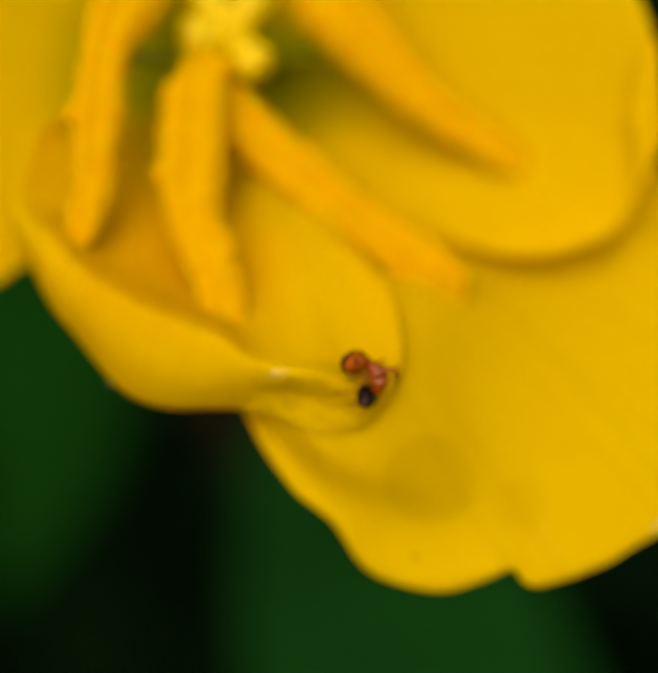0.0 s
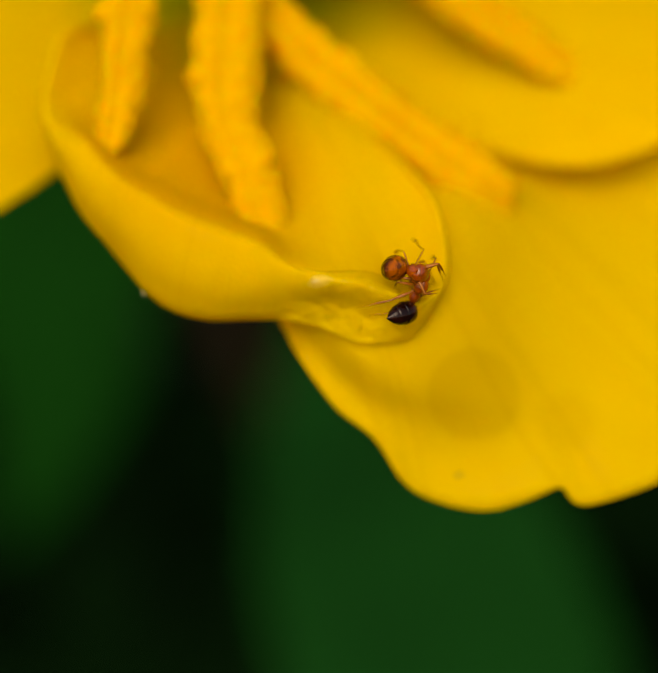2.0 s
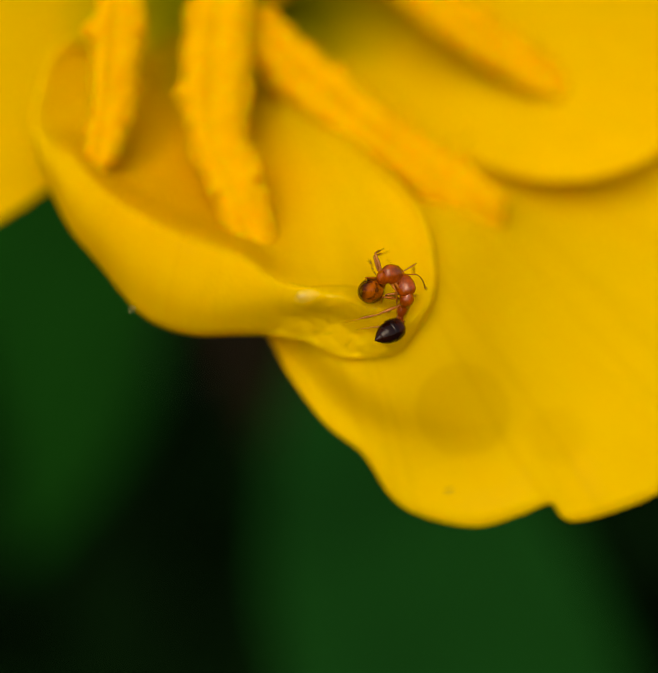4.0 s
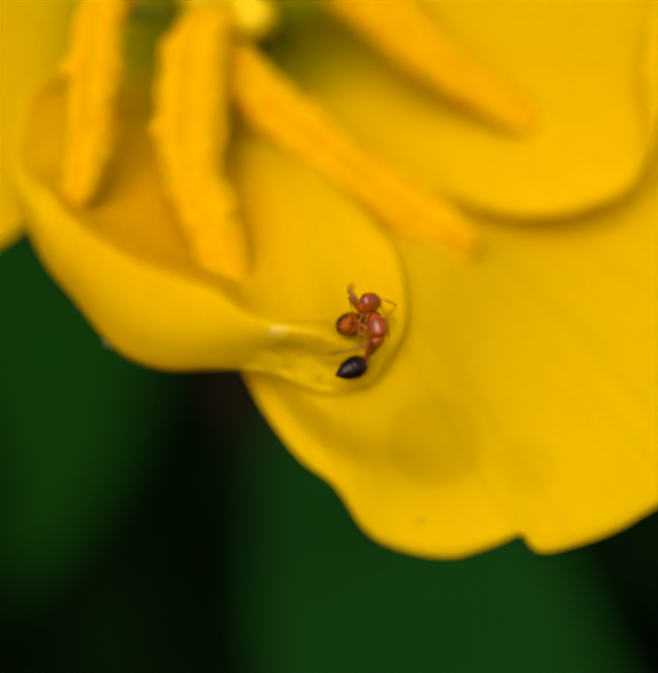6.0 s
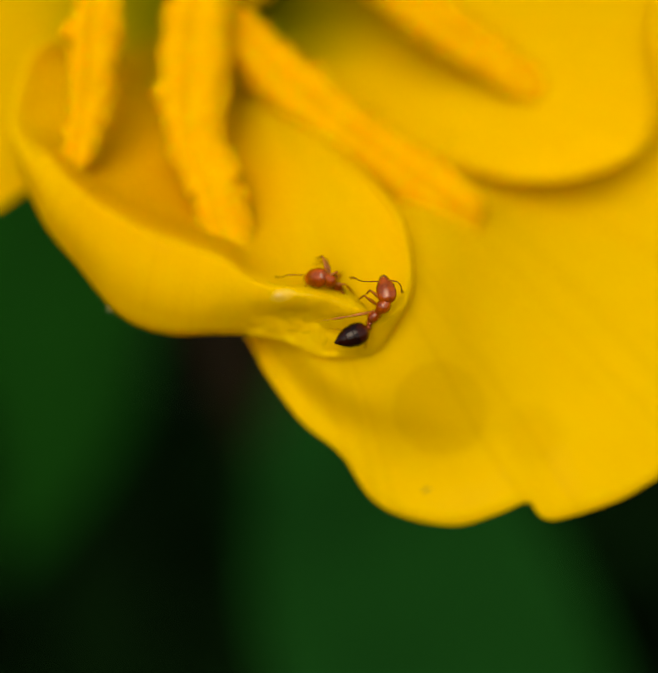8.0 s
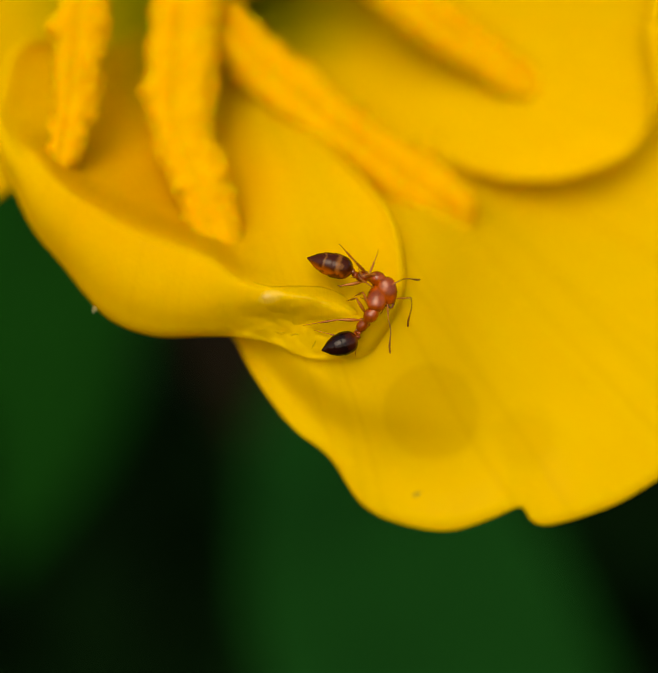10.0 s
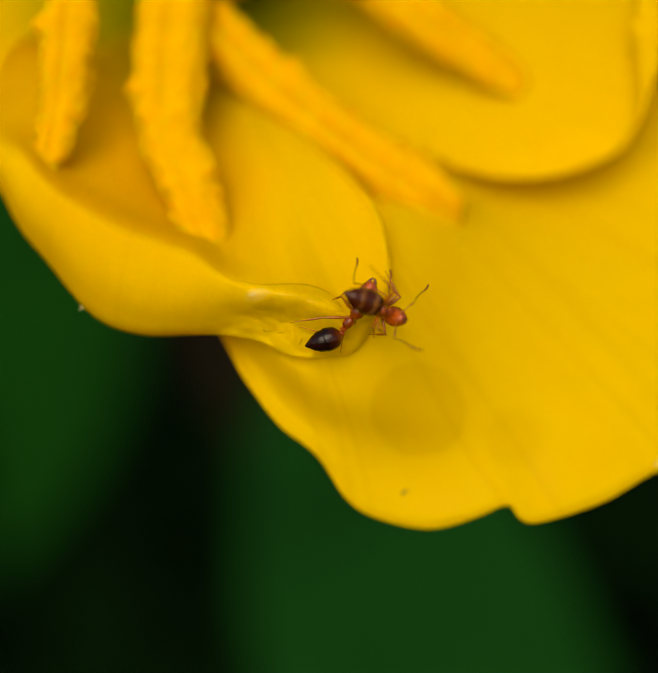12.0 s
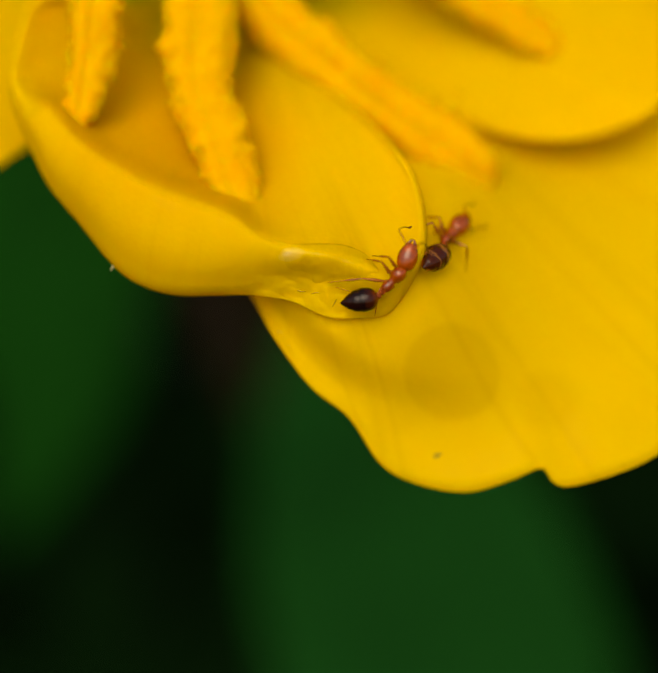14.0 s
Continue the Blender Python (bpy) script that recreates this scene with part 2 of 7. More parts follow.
def gaster_material(name, length, stops, mottle=0.00012, belly=None):
    """Gaster plates: glossy, coloured along the body in bands."""
    m, nodes, links, bsdf = material(name)
    obj = nodes.new("ShaderNodeTexCoord")
    part_x = nodes.new("ShaderNodeSeparateXYZ")
    links.new(obj.outputs["Object"], part_x.inputs[0])
    grain = node(nodes, "TexNoise", Scale=5000.0, Detail=3.0)
    links.new(obj.outputs["Object"], grain.inputs["Vector"])
    shift = nodes.new("ShaderNodeMath")
    shift.operation = "MULTIPLY_ADD"
    links.new(grain.outputs["Fac"], shift.inputs[0])
    shift.inputs[1].default_value = mottle
    links.new(part_x.outputs["X"], shift.inputs[2])
    span = nodes.new("ShaderNodeMapRange")
    span.inputs["From Min"].default_value = mottle / 2
    span.inputs["From Max"].default_value = length * MM + mottle / 2
    links.new(shift.outputs[0], span.inputs["Value"])
    plates = ramp(nodes, links, span.outputs[0], stops)
    if belly:
        # the underside is paler, with blotches along the joints
        blotch = node(nodes, "TexNoise", Scale=7000.0, Detail=2.0)
        links.new(obj.outputs["Object"], blotch.inputs["Vector"])
        under = ramp(nodes, links, blotch.outputs["Fac"], [(0.38, [0.3 * c for c in belly]), (0.55, belly)])
        low = nodes.new("ShaderNodeMapRange")
        low.inputs["From Min"].default_value, low.inputs["From Max"].default_value = 0.00004, -0.00008
        links.new(part_x.outputs["Z"], low.inputs["Value"])
        both = nodes.new("ShaderNodeMix")
        both.data_type = "RGBA"
        links.new(low.outputs[0], both.inputs[0])
        links.new(plates, both.inputs[6])
        links.new(under, both.inputs[7])
        plates = both.outputs[2]
    links.new(plates, bsdf.inputs["Base Color"])
    bsdf.inputs["Roughness"].default_value = 0.10
    bsdf.inputs["Specular IOR Level"].default_value = 0.2
    bump = node(nodes, "Bump", Strength=0.15, Distance=0.00001)
    links.new(grain.outputs["Fac"], bump.inputs["Height"])
    links.new(bump.outputs["Normal"], bsdf.inputs["Normal"])
    return m


RUST, DARK, BROWN, PALE = (0.15, 0.028, 0.001), (0.005, 0.0013, 0.001), (0.040, 0.007, 0.001), (0.17, 0.062, 0.012)
ant_black = gaster_material("ant_black", 0.8, [(0.0, RUST), (0.16, (0.035, 0.006, 0.001)), (0.4, DARK), (1.0, (0.016, 0.003, 0.001))])
ant_banded = gaster_material("ant_banded", 1.0, [
    (0.0, RUST), (0.12, BROWN), (0.22, BROWN), (0.27, PALE), (0.34, PALE), (0.40, BROWN), (0.58, BROWN), (0.64, PALE), (0.68, BROWN), (1.0, BROWN)], 0.00030, (0.34, 0.075, 0.002))


# ---- mesh helpers ----
def curve(points, count):
    """A smooth run of count points through the control points, evenly spaced along it."""
    p = np.array(points, float)
    ext = np.vstack([2 * p[0] - p[1], p, 2 * p[-1] - p[-2]])
    fine = []
    for i in range(len(p) - 1):
        a, b, c, d = ext[i:i + 4]
        for t in np.linspace(0, 1, 24, endpoint=False):
            fine.append(0.5 * (2 * b + (c - a) * t + (2 * a - 5 * b + 4 * c - d) * t ** 2 + (3 * b - a - 3 * c + d) * t ** 3))
    fine = np.array(fine + [p[-1]])
    run = np.concatenate([[0], np.cumsum(np.linalg.norm(np.diff(fine, axis=0), axis=1))])
    s = np.linspace(0, run[-1], count)
    return np.stack([np.interp(s, run, fine[:, k]) for k in range(p.shape[1])], 1)


def mesh_part(name, verts, faces, mat, parent, label="", uvs=None, smooth=True):
    """One mesh object from vertices in millimetres, under a thing or a part."""
    me = bpy.data.meshes.new(name)
    me.from_pydata([tuple(float(c) * MM for c in v) for v in verts], [], [tuple(int(i) for i in f) for f in faces])
    if uvs is not None:
        layer = me.uv_layers.new(name="UVMap")
        for loop in me.loops:
            layer.data[loop.index].uv = uvs[loop.vertex_index]
    me.polygons.foreach_set("use_smooth", [smooth] * len(me.polygons))
    me.materials.append(mat)
    ob = new(name, me)
    if parent is not None:
        ob.parent = parent
    return tagged(ob, label)


def grid_faces(rows, cols, closed=False):
    faces = []
    for i in range(rows - 1):
        for j in range(cols if closed else cols - 1):
            k = (j + 1) % cols
            faces.append((i * cols + j, i * cols + k, (i + 1) * cols + k, (i + 1) * cols + j))
    return faces


def sheet_part(name, grid, mat, parent, label="", thick=0.07):
    rows, cols = grid.shape[:2]
    uvs = [(j / (cols - 1), i / (rows - 1)) for i in range(rows) for j in range(cols)]
    ob = mesh_part(name, grid.reshape(-1, 3), grid_faces(rows, cols), mat, parent, label, uvs)
    solid = ob.modifiers.new("thickness", "SOLIDIFY")
    solid.thickness, solid.offset = thick * MM, 0
    return ob


def tube(points, radii, sides=10, squash=1.0):
    """Vertices and faces of a closed tapering tube along points; squash flattens it towards its second axis."""
    p = np.array(points, float)
    n = len(p)
    tangent = np.gradient(p, axis=0)
    tangent /= np.linalg.norm(tangent, axis=1)[:, None] + 1e-9
    up = np.array((0.0, 0.0, 1.0))
    if abs(tangent[:, 2]).max() > 0.95:
        up = np.array((0.31, 0.95, 0.1))
    verts, faces = [], []
    for c, t, r in zip(p, tangent, radii):
        s = np.cross(t, up)
        s /= np.linalg.norm(s) + 1e-9
        v = np.cross(s, t)
        for k in range(sides):
            a = 2 * math.pi * k / sides
            verts.append(c + s * r * math.cos(a) + v * r * squash * math.sin(a))
    faces = grid_faces(n, sides, True)
    verts += [p[0], p[-1]]
    for k in range(sides):
        faces.append((n * sides, (k + 1) % sides, k))
        faces.append((n * sides + 1, (n - 1) * sides + k, (n - 1) * sides + (k + 1) % sides))
    return verts, faces


def join(pieces):
    verts, faces = [], []
    for v, f in pieces:
        k = len(verts)
        verts += list(v)
        faces += [tuple(i + k for i in face) for face in f]
    return verts, faces


def bumpy(p, scale, seed=0.0):
    return noise.noise(Vector((p[0] * scale + seed, p[1] * scale - seed, p[2] * scale + 2 * seed)))


# ---- ground and the dark plants behind ----
def build_ground():
    n = 60
    g = np.zeros((n, n, 3))
    for i in range(n):
        for j in range(n):
            x, y = ((j / (n - 1)) * 2 - 1), ((i / (n - 1)) * 2 - 1)
            x, y = math.copysign(abs(x) ** 3, x) * 400, math.copysign(abs(y) ** 3, y) * 400
            near = max(0.0, 1 - math.hypot(x, y) / 6)
            g[i, j] = (x, y, 0.05 * near * noise.noise(Vector((x * 2.3, y * 2.3, 0))))
    ob = mesh_part("ground", g.reshape(-1, 3) / MM, grid_faces(n, n), soil, None)
    tagged(ob, "dark bare garden soil under the plants", "ground", kind="structure")


build_ground()


def leaf_grid(spine, widths, fold=0.25, wave=0.03, seed=0.0, across=13):
    """A leaf blade along a spine: folded along its midrib, with a gently waved margin."""
    p = curve(spine, 40)
    w = np.interp(np.linspace(0, 1, 40), np.linspace(0, 1, len(widths)), widths)
    tangent = np.gradient(p, axis=0)
    tangent /= np.linalg.norm(tangent, axis=1)[:, None]
    g = np.zeros((40, across, 3))
    for i in range(40):
        side = np.cross(tangent[i], (0.0, 0.0, 1.0))
        side /= np.linalg.norm(side)
        nor = np.cross(side, tangent[i])
        for j in range(across):
            u = j / (across - 1) * 2 - 1
            rise = fold * abs(u) ** 1.3 + wave * math.sin(i * 0.8 + 3 * u + seed) * abs(u)
            g[i, j] = p[i] + side * u * w[i] + nor * rise * w[i]
    return g


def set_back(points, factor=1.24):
    """Scales a plant about the camera's place: deeper, yet unmoved in the view."""
    viewpoint = np.array((0, 0.2, 34.6))
    return [tuple(viewpoint + (np.array(p) - viewpoint) * factor) for p in points]


def background_plant(name, label, stem, leaves):
    root = tagged(new(name), label, "plant", "shaded plants behind the flower")
    root.matrix_world = FLOWER
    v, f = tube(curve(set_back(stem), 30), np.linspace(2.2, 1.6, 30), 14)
    mesh_part("stem", v, f, stem_brown, root, "reddish-brown stem")
    for spine, widths, mat, seed in leaves:
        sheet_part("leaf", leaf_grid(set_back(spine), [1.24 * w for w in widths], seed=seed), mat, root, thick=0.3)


background_plant("leafy_plant", "green leafy plant with shade in its leaf colour and a reddish-brown stem", [
    (10, -460, -250), (9, -220, -130), (7, -60, -60), (1.5, -14, -42), (-4.8, -1.3, -36), (-5.6, 4.7, -35), (-3, 14, -35), (0, 40, -38)],
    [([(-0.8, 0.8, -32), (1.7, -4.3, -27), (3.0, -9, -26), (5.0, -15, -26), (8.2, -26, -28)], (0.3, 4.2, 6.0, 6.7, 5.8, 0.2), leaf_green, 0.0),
     ([(-6, -2, -36), (-9, -4.0, -38), (-12, -3, -40), (-16, -2, -42)], (0.3, 2.2, 2.8, 2.2, 0.1), leaf_deep_shade, 1.0),
     ([(-3, 6, -32), (8, 12, -36), (20, 18, -38), (30, 20, -40)], (0.4, 4, 6, 4, 0.2), leaf_deep_shade, 2.0)])
background_plant("leafy_plant", "narrow-leaved green plant with deep shade put into its leaf colour", [
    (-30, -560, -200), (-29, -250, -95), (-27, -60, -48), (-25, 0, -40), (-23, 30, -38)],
    [([(-25, 14, -39), (-16, 9, -34), (-12.5, 3, -32), (-12, -3, -31), (-14, -10, -31)], (0.5, 4.6, 5.4, 3.8, 0.3), leaf_shade, 0.7),
     ([(-25, 20, -39), (-12, 22, -42), (0, 20, -44)], (0.4, 5, 5, 0.3), leaf_deep_shade, 1.7)])


def foliage_mass():
    """Uncounted thicket leaves added to fill the gaps, their deep shade put into the colour."""
    rng = random.Random(4)
    pieces = []
    for k in range(1700):
        x, y, w = rng.uniform(-110, 110), rng.uniform(-170, 90), rng.uniform(-170, -75)
        size, turn = rng.uniform(9, 20), rng.uniform(0, 2 * math.pi)
        lean = rng.uniform(-0.9, 0.4)
        dx, dy, dw = math.cos(turn), math.sin(turn), lean
        spine = [(x - dx * size, y - dy * size, w - dw * size * 0.5), (x, y, w), (x + dx * size, y + dy * size, w + dw * size * 0.5 - 3)]
        g = leaf_grid(spine, (0.2, size * 0.3, size * 0.36, size * 0.2, 0.1), seed=k, across=5)[::4]
        pieces.append((list(g.reshape(-1, 3)), grid_faces(g.shape[0], g.shape[1])))
    v, f = join(pieces)
    ob = mesh_part("thicket_leaves", v, f, leaf_deep_shade, None)
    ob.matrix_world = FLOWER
    tagged(ob, "dense green thicket leaves with deep shade put into their colour", "foliage", kind="stuff")


foliage_mass()

# ---- the flower ----
flower = tagged(new("primrose_flower"), "open yellow four-petalled flower with pollen-covered stamens", "flower")
flower.matrix_world = FLOWER
BASE = np.array((-2.9, 9.4, -9.0))


def softened(run, reach):
    """The run with its small features smoothed away."""
    k = np.exp(-(np.arange(-3 * reach, 3 * reach + 1) / reach) ** 2 / 2)
    k /= k.sum()
    wide = np.vstack([np.repeat(run[:1], 3 * reach, 0), run, np.repeat(run[-1:], 3 * reach, 0)])
    return np.stack([np.convolve(wide[:, c], k, "valid") for c in range(3)], 1)


def ease(x, a, b):
    x = min(1.0, max(0.0, (x - a) / (b - a)))
    return x * x * (3 - 2 * x)


def fan(rim_points, count, rings, base_radius, rise, seed, ripple=0.05, swells=()):
    """A petal spread from the throat to its rim; rise shapes how soon it leaves the throat."""
    rim = curve(rim_points, count)
    soft = softened(rim, 9)
    g = np.zeros((rings, count, 3))
    for j in range(count):
        d = rim[j] - BASE
        d[2] = 0
        d /= np.linalg.norm(d)
        b = BASE + d * base_radius
        for i in range(rings):
            s = i / (rings - 1)
            k = min(1.0, max(0.0, (s - 0.82) / 0.18)) ** 2
            r = soft[j] + (rim[j] - soft[j]) * k
            p = b + (r - b) * s
            p[2] = b[2] + (r[2] - b[2]) * rise(s, j / (count - 1))
            for (sx, sy), reach, height in swells:
                p[2] += height * math.exp(-((p[0] - sx) ** 2 + (p[1] - sy) ** 2) / (2 * reach * reach)) * (1 - ease(s, 0.8, 1.0))
            amp = ripple * s * (1.5 if s > 0.9 else 1)
            p[2] += amp * (2.2 * bumpy(p, 0.35, seed) + 0.8 * bumpy(p, 1.3, seed)) * (1.0 if s < 0.98 else 0.9)
            g[i, j] = p
    return g


# the petal that spreads below and to the side, with a notched rim
LOWER = [(-3.45, 2.78, -3), (-2.3, 0.88, -0.2), (-1.68, -0.06, 1), (-1.24, -0.8, 1.45), (-0.46, -1.84, 1.5),
         (0.4, -2.53, 1.5), (1.09, -3.54, 1.45), (1.93, -3.99, 1.35), (2.97, -4.13, 1.45), (3.91, -3.86, 1.55),
         (4.58, -3.6, 1.55), (4.81, -3.9, 1.65), (5.23, -3.98, 1.65), (6.51, -3.61, 1.5), (7.74, -2.96, 1.3),
         (8.62, -2.53, 1.2), (10.02, -1.01, 1), (10.97, 1.41, 0.4), (10.87, 3.96, -0.6), (9.89, 5.5, -1.5),
         (8.69, 6.4, -2.2), (6.49, 7.99, -3), (2.77, 9.31, -4)]
lower = fan(LOWER, 220, 60, 0.6, lambda s, u: 0.85 * s ** (0.3 + 0.6 * ease(u, 0.48, 0.68)) + 0.15 * s, 3.0, swells=(((1.5, 0.3), 1.9, 1.6), ((0.95, -0.15), 1.3, 0.4), ((2.0, 2.5), 1.1, 0.9), ((-0.2, -0.4), 0.7, 0.3)))
lower_petal = sheet_part("petal", lower, petal_stained, flower, "yellow petal with a notched rim and faint water-soaked rings")
# the petal above it
UPPER = [(-1.57, 6.05, -4), (0.72, 5.03, -3), (3.11, 4.38, -1.7), (3.77, 4.1, -1.4), (4.75, 3.83, -1.0), (5.98, 3.86, -0.7),
         (7.2, 4.28, -0.5), (7.9, 4.95, -0.5), (8.12, 5.6, -0.4), (8.42, 6.29, -0.3), (8.54, 7.12, -0.2), (8.34, 8.41, -0.2),
         (8.01, 9.94, -0.3), (6.67, 12.04, -0.6), (3.69, 13.59, -1.2), (0.6, 13.58, -2), (-1.36, 11.79, -3)]
upper = fan(UPPER, 200, 56, 0.6, lambda s, u: 0.85 * s ** 0.4 + 0.15 * s, 7.0)
upper_petal = sheet_part("petal", upper, petal_yellow, flower, "yellow petal with a crinkled, rolled edge")
# the petal behind, on the other side
BEHIND = [(-3.62, 6.16, -5), (-5.54, 5.07, -3.4), (-7.3, 3.75, -2), (-7.97, 3.17, -1.4), (-9.23, 2.46, -0.8), (-11.23, 2.69, -0.4),
          (-13.2, 5.0, -0.3), (-13.69, 8.5, -0.5), (-12.38, 12.34, -1), (-9.64, 14.91, -1.6), (-6.51, 14.98, -2.4), (-4.06, 13.05, -3.4)]
behind = fan(BEHIND, 160, 44, 0.6, lambda s, u: 0.85 * s ** 0.35 + 0.15 * s, 11.0)
sheet_part("petal", behind, petal_yellow, flower)

# the cupped petal in front: an inner face up to its rim, and a rolled lip outside it
RIM = [(-3.09, 6.07, -4.2), (-4.1, 6.2, -2.9), (-4.95, 6.55, -1.9), (-5.9, 6.9, -1.3), (-6.35, 7.05, -0.8),
       (-6.8, 6.75, -0.45), (-7.03, 5.88, 0), (-7.02, 5, 0.45), (-6.62, 4.42, 1.05), (-6.08, 4.06, 1.7),
       (-5.55, 3.54, 2.05), (-5.02, 3.14, 2.4), (-4.5, 2.84, 2.65), (-3.75, 2.43, 2.85), (-2.86, 2.09, 3),
       (-2.12, 1.78, 3.14), (-1.43, 1.26, 3.12), (-0.5, 1, 3.04), (0.1, 0.9, 2.98), (0.62, 0.68, 2.92),
       (1.08, 0.48, 2.85), (1.63, 0.7, 2.72), (1.88, 1.26, 2.45), (1.82, 2.22, 2), (1.42, 3.18, 1.4), (0.44, 4.32, 0.3),
       (-0.93, 5.6, -1), (-1.99, 6.95, -3)]
LIP = [(-3.16, 6.15, -4.4), (-4.6, 6.25, -3.0), (-5.7, 6.72, -2.0), (-6.17, 6.94, -1.4), (-6.66, 7.12, -1.0), (-7.05, 6.8, -0.7),
       (-7.26, 5.8, -0.3), (-7.28, 4.92, 0.1), (-7.04, 4.1, 0.4), (-6.73, 3.49, 0.7), (-6.21, 2.54, 1.1), (-5.53, 1.75, 1.4), (-4.72,
       0.8, 1.7), (-4.13, 0.37, 1.8), (-3.33, 0.15, 1.95), (-2.33, 0.155, 2.1), (-1.64, 0.14, 2.3), (-0.86, -0.01, 2.4), (-0.08, -0.34,
       2.45), (0.6, -0.34, 2.4), (1.2, -0.2, 2.35), (1.72, 0.54, 2.25), (1.97, 1.22, 2.0), (1.89, 2.25, 1.7), (1.47, 3.22, 1.2), (0.49,
       4.38, 0.1), (-0.88, 5.68, -1.2), (-1.97, 7.02, -3.1)]


def cup():
    count, rings, roll = 260, 50, 30
    # the two runs share their parameter control point by control point
    def run(points):
        p = np.array(points, float)
        k = np.linspace(0, len(p) - 1, count)
        ext = np.vstack([2 * p[0] - p[1], p, 2 * p[-1] - p[-2]])
        out = []
        for t in k:
            i = min(int(t), len(p) - 2)
            f = t - i
            a, b, c, d = ext[i:i + 4]
            out.append(0.5 * (2 * b + (c - a) * f + (2 * a - 5 * b + 4 * c - d) * f ** 2 + (3 * b - a - 3 * c + d) * f ** 3))
        return np.array(out)
    rim, lip = run(RIM), run(LIP)
    soft = softened(rim, 26)
    g = np.zeros((rings + roll, count, 3))
    for j in range(count):
        u = j / (count - 1)
        d = rim[j] - BASE
        d[2] = 0
        d /= np.linalg.norm(d)
        b = BASE + d * 0.6
        lobe = min(1.0, max(0.0, (u - 0.50) / 0.22))
        lobe = lobe * lobe * (3 - 2 * lobe)
        steep = 0.16 * (1 - lobe) * min(1.0, max(0.0, (u - 0.2) / 0.15))
        for i in range(rings):
            s = i / (rings - 1)
            r = soft[j] + (rim[j] - soft[j]) * ease(s, 0.55, 1.0)
            p = b + (r - b) * s
            p[2] = b[2] + (r[2] - b[2]) * ((1 - steep) * s ** (0.45 - 0.1 * lobe) + steep * s ** 7)
            g[i, j] = p
    # ease the inner face into one smooth hollow between throat and rim
    z = g[:rings, :, 2].copy()
    for _ in range(420):
        wide = np.hstack([z[:, :1], z, z[:, -1:]])
        z[9:-1] = 0.25 * (z[8:-2] + z[10:] + wide[9:-1, :-2] + wide[9:-1, 2:])
    for i in range(rings):
        for j in range(count):
            s, u, (x, y) = i / (rings - 1), j / (count - 1), g[i, j, :2]
            crisp = ease(u, 0.30, 0.40) * (1 - ease(u, 0.54, 0.62))
            hollow = (1.1 * math.exp(-((x + 2.4) ** 2 + (y - 2.8) ** 2) / 2.0) + 1.0 * math.exp(-((x + 5.3) ** 2 + (y - 4.3) ** 2) / 1.4)) * (1 - ease(s, 0.92, 1.0))
            g[i, j, 2] = z[i, j] + 0.05 * s * bumpy(g[i, j], 0.6, 5.0) - hollow - 0.16 * crisp * ease(s, 0.9, 1.0)
    for j in range(count):
        u = j / (count - 1)
        lobe = ease(u, 0.50, 0.72)
        fold = ease(u, 0.54, 0.64) * (1 - ease(u, 0.68, 0.80))
        for i in range(roll):
            s = (i + 1) / roll
            p = rim[j] + (lip[j] - rim[j]) * ((1 - fold) * math.sin(s * math.pi / 2) + fold * s)
            rolled = 0.12 * (1 - lobe) * math.sin(math.pi * min(1, s * 1.6)) + (lip[j][2] - rim[j][2]) * (1 - math.cos(s * math.pi / 2))
            # towards its end the lip narrows to a ridge with a crease and wrinkled skin below it
            ridge = (lip[j][2] - rim[j][2]) * (0.35 * ease(s, 0.1, 0.6) + 0.65 * s)
            p[2] = rim[j][2] + (1 - fold) * rolled + fold * ridge
            p[2] += 0.04 * bumpy(p, 0.9, 2.0) + fold * ease(s, 0.3, 0.6) * (0.09 * bumpy(p, 2.6, 6.0) + 0.05 * bumpy(p, 6, 6.0) + 0.02 * bumpy(p, 14, 6.0))
            g[rings + i, j] = p
    return g


def over_cup(x, y):
    """The height of the cupped petal's face at x, y."""
    p = cup_face.reshape(-1, 3)
    d = (p[:, 0] - x) ** 2 + (p[:, 1] - y) ** 2
    k = np.argpartition(d, 60)[:60]
    wt = np.exp(-(d[k] - d[k].min()) / 0.02)
    return float((p[k, 2] * wt).sum() / wt.sum())


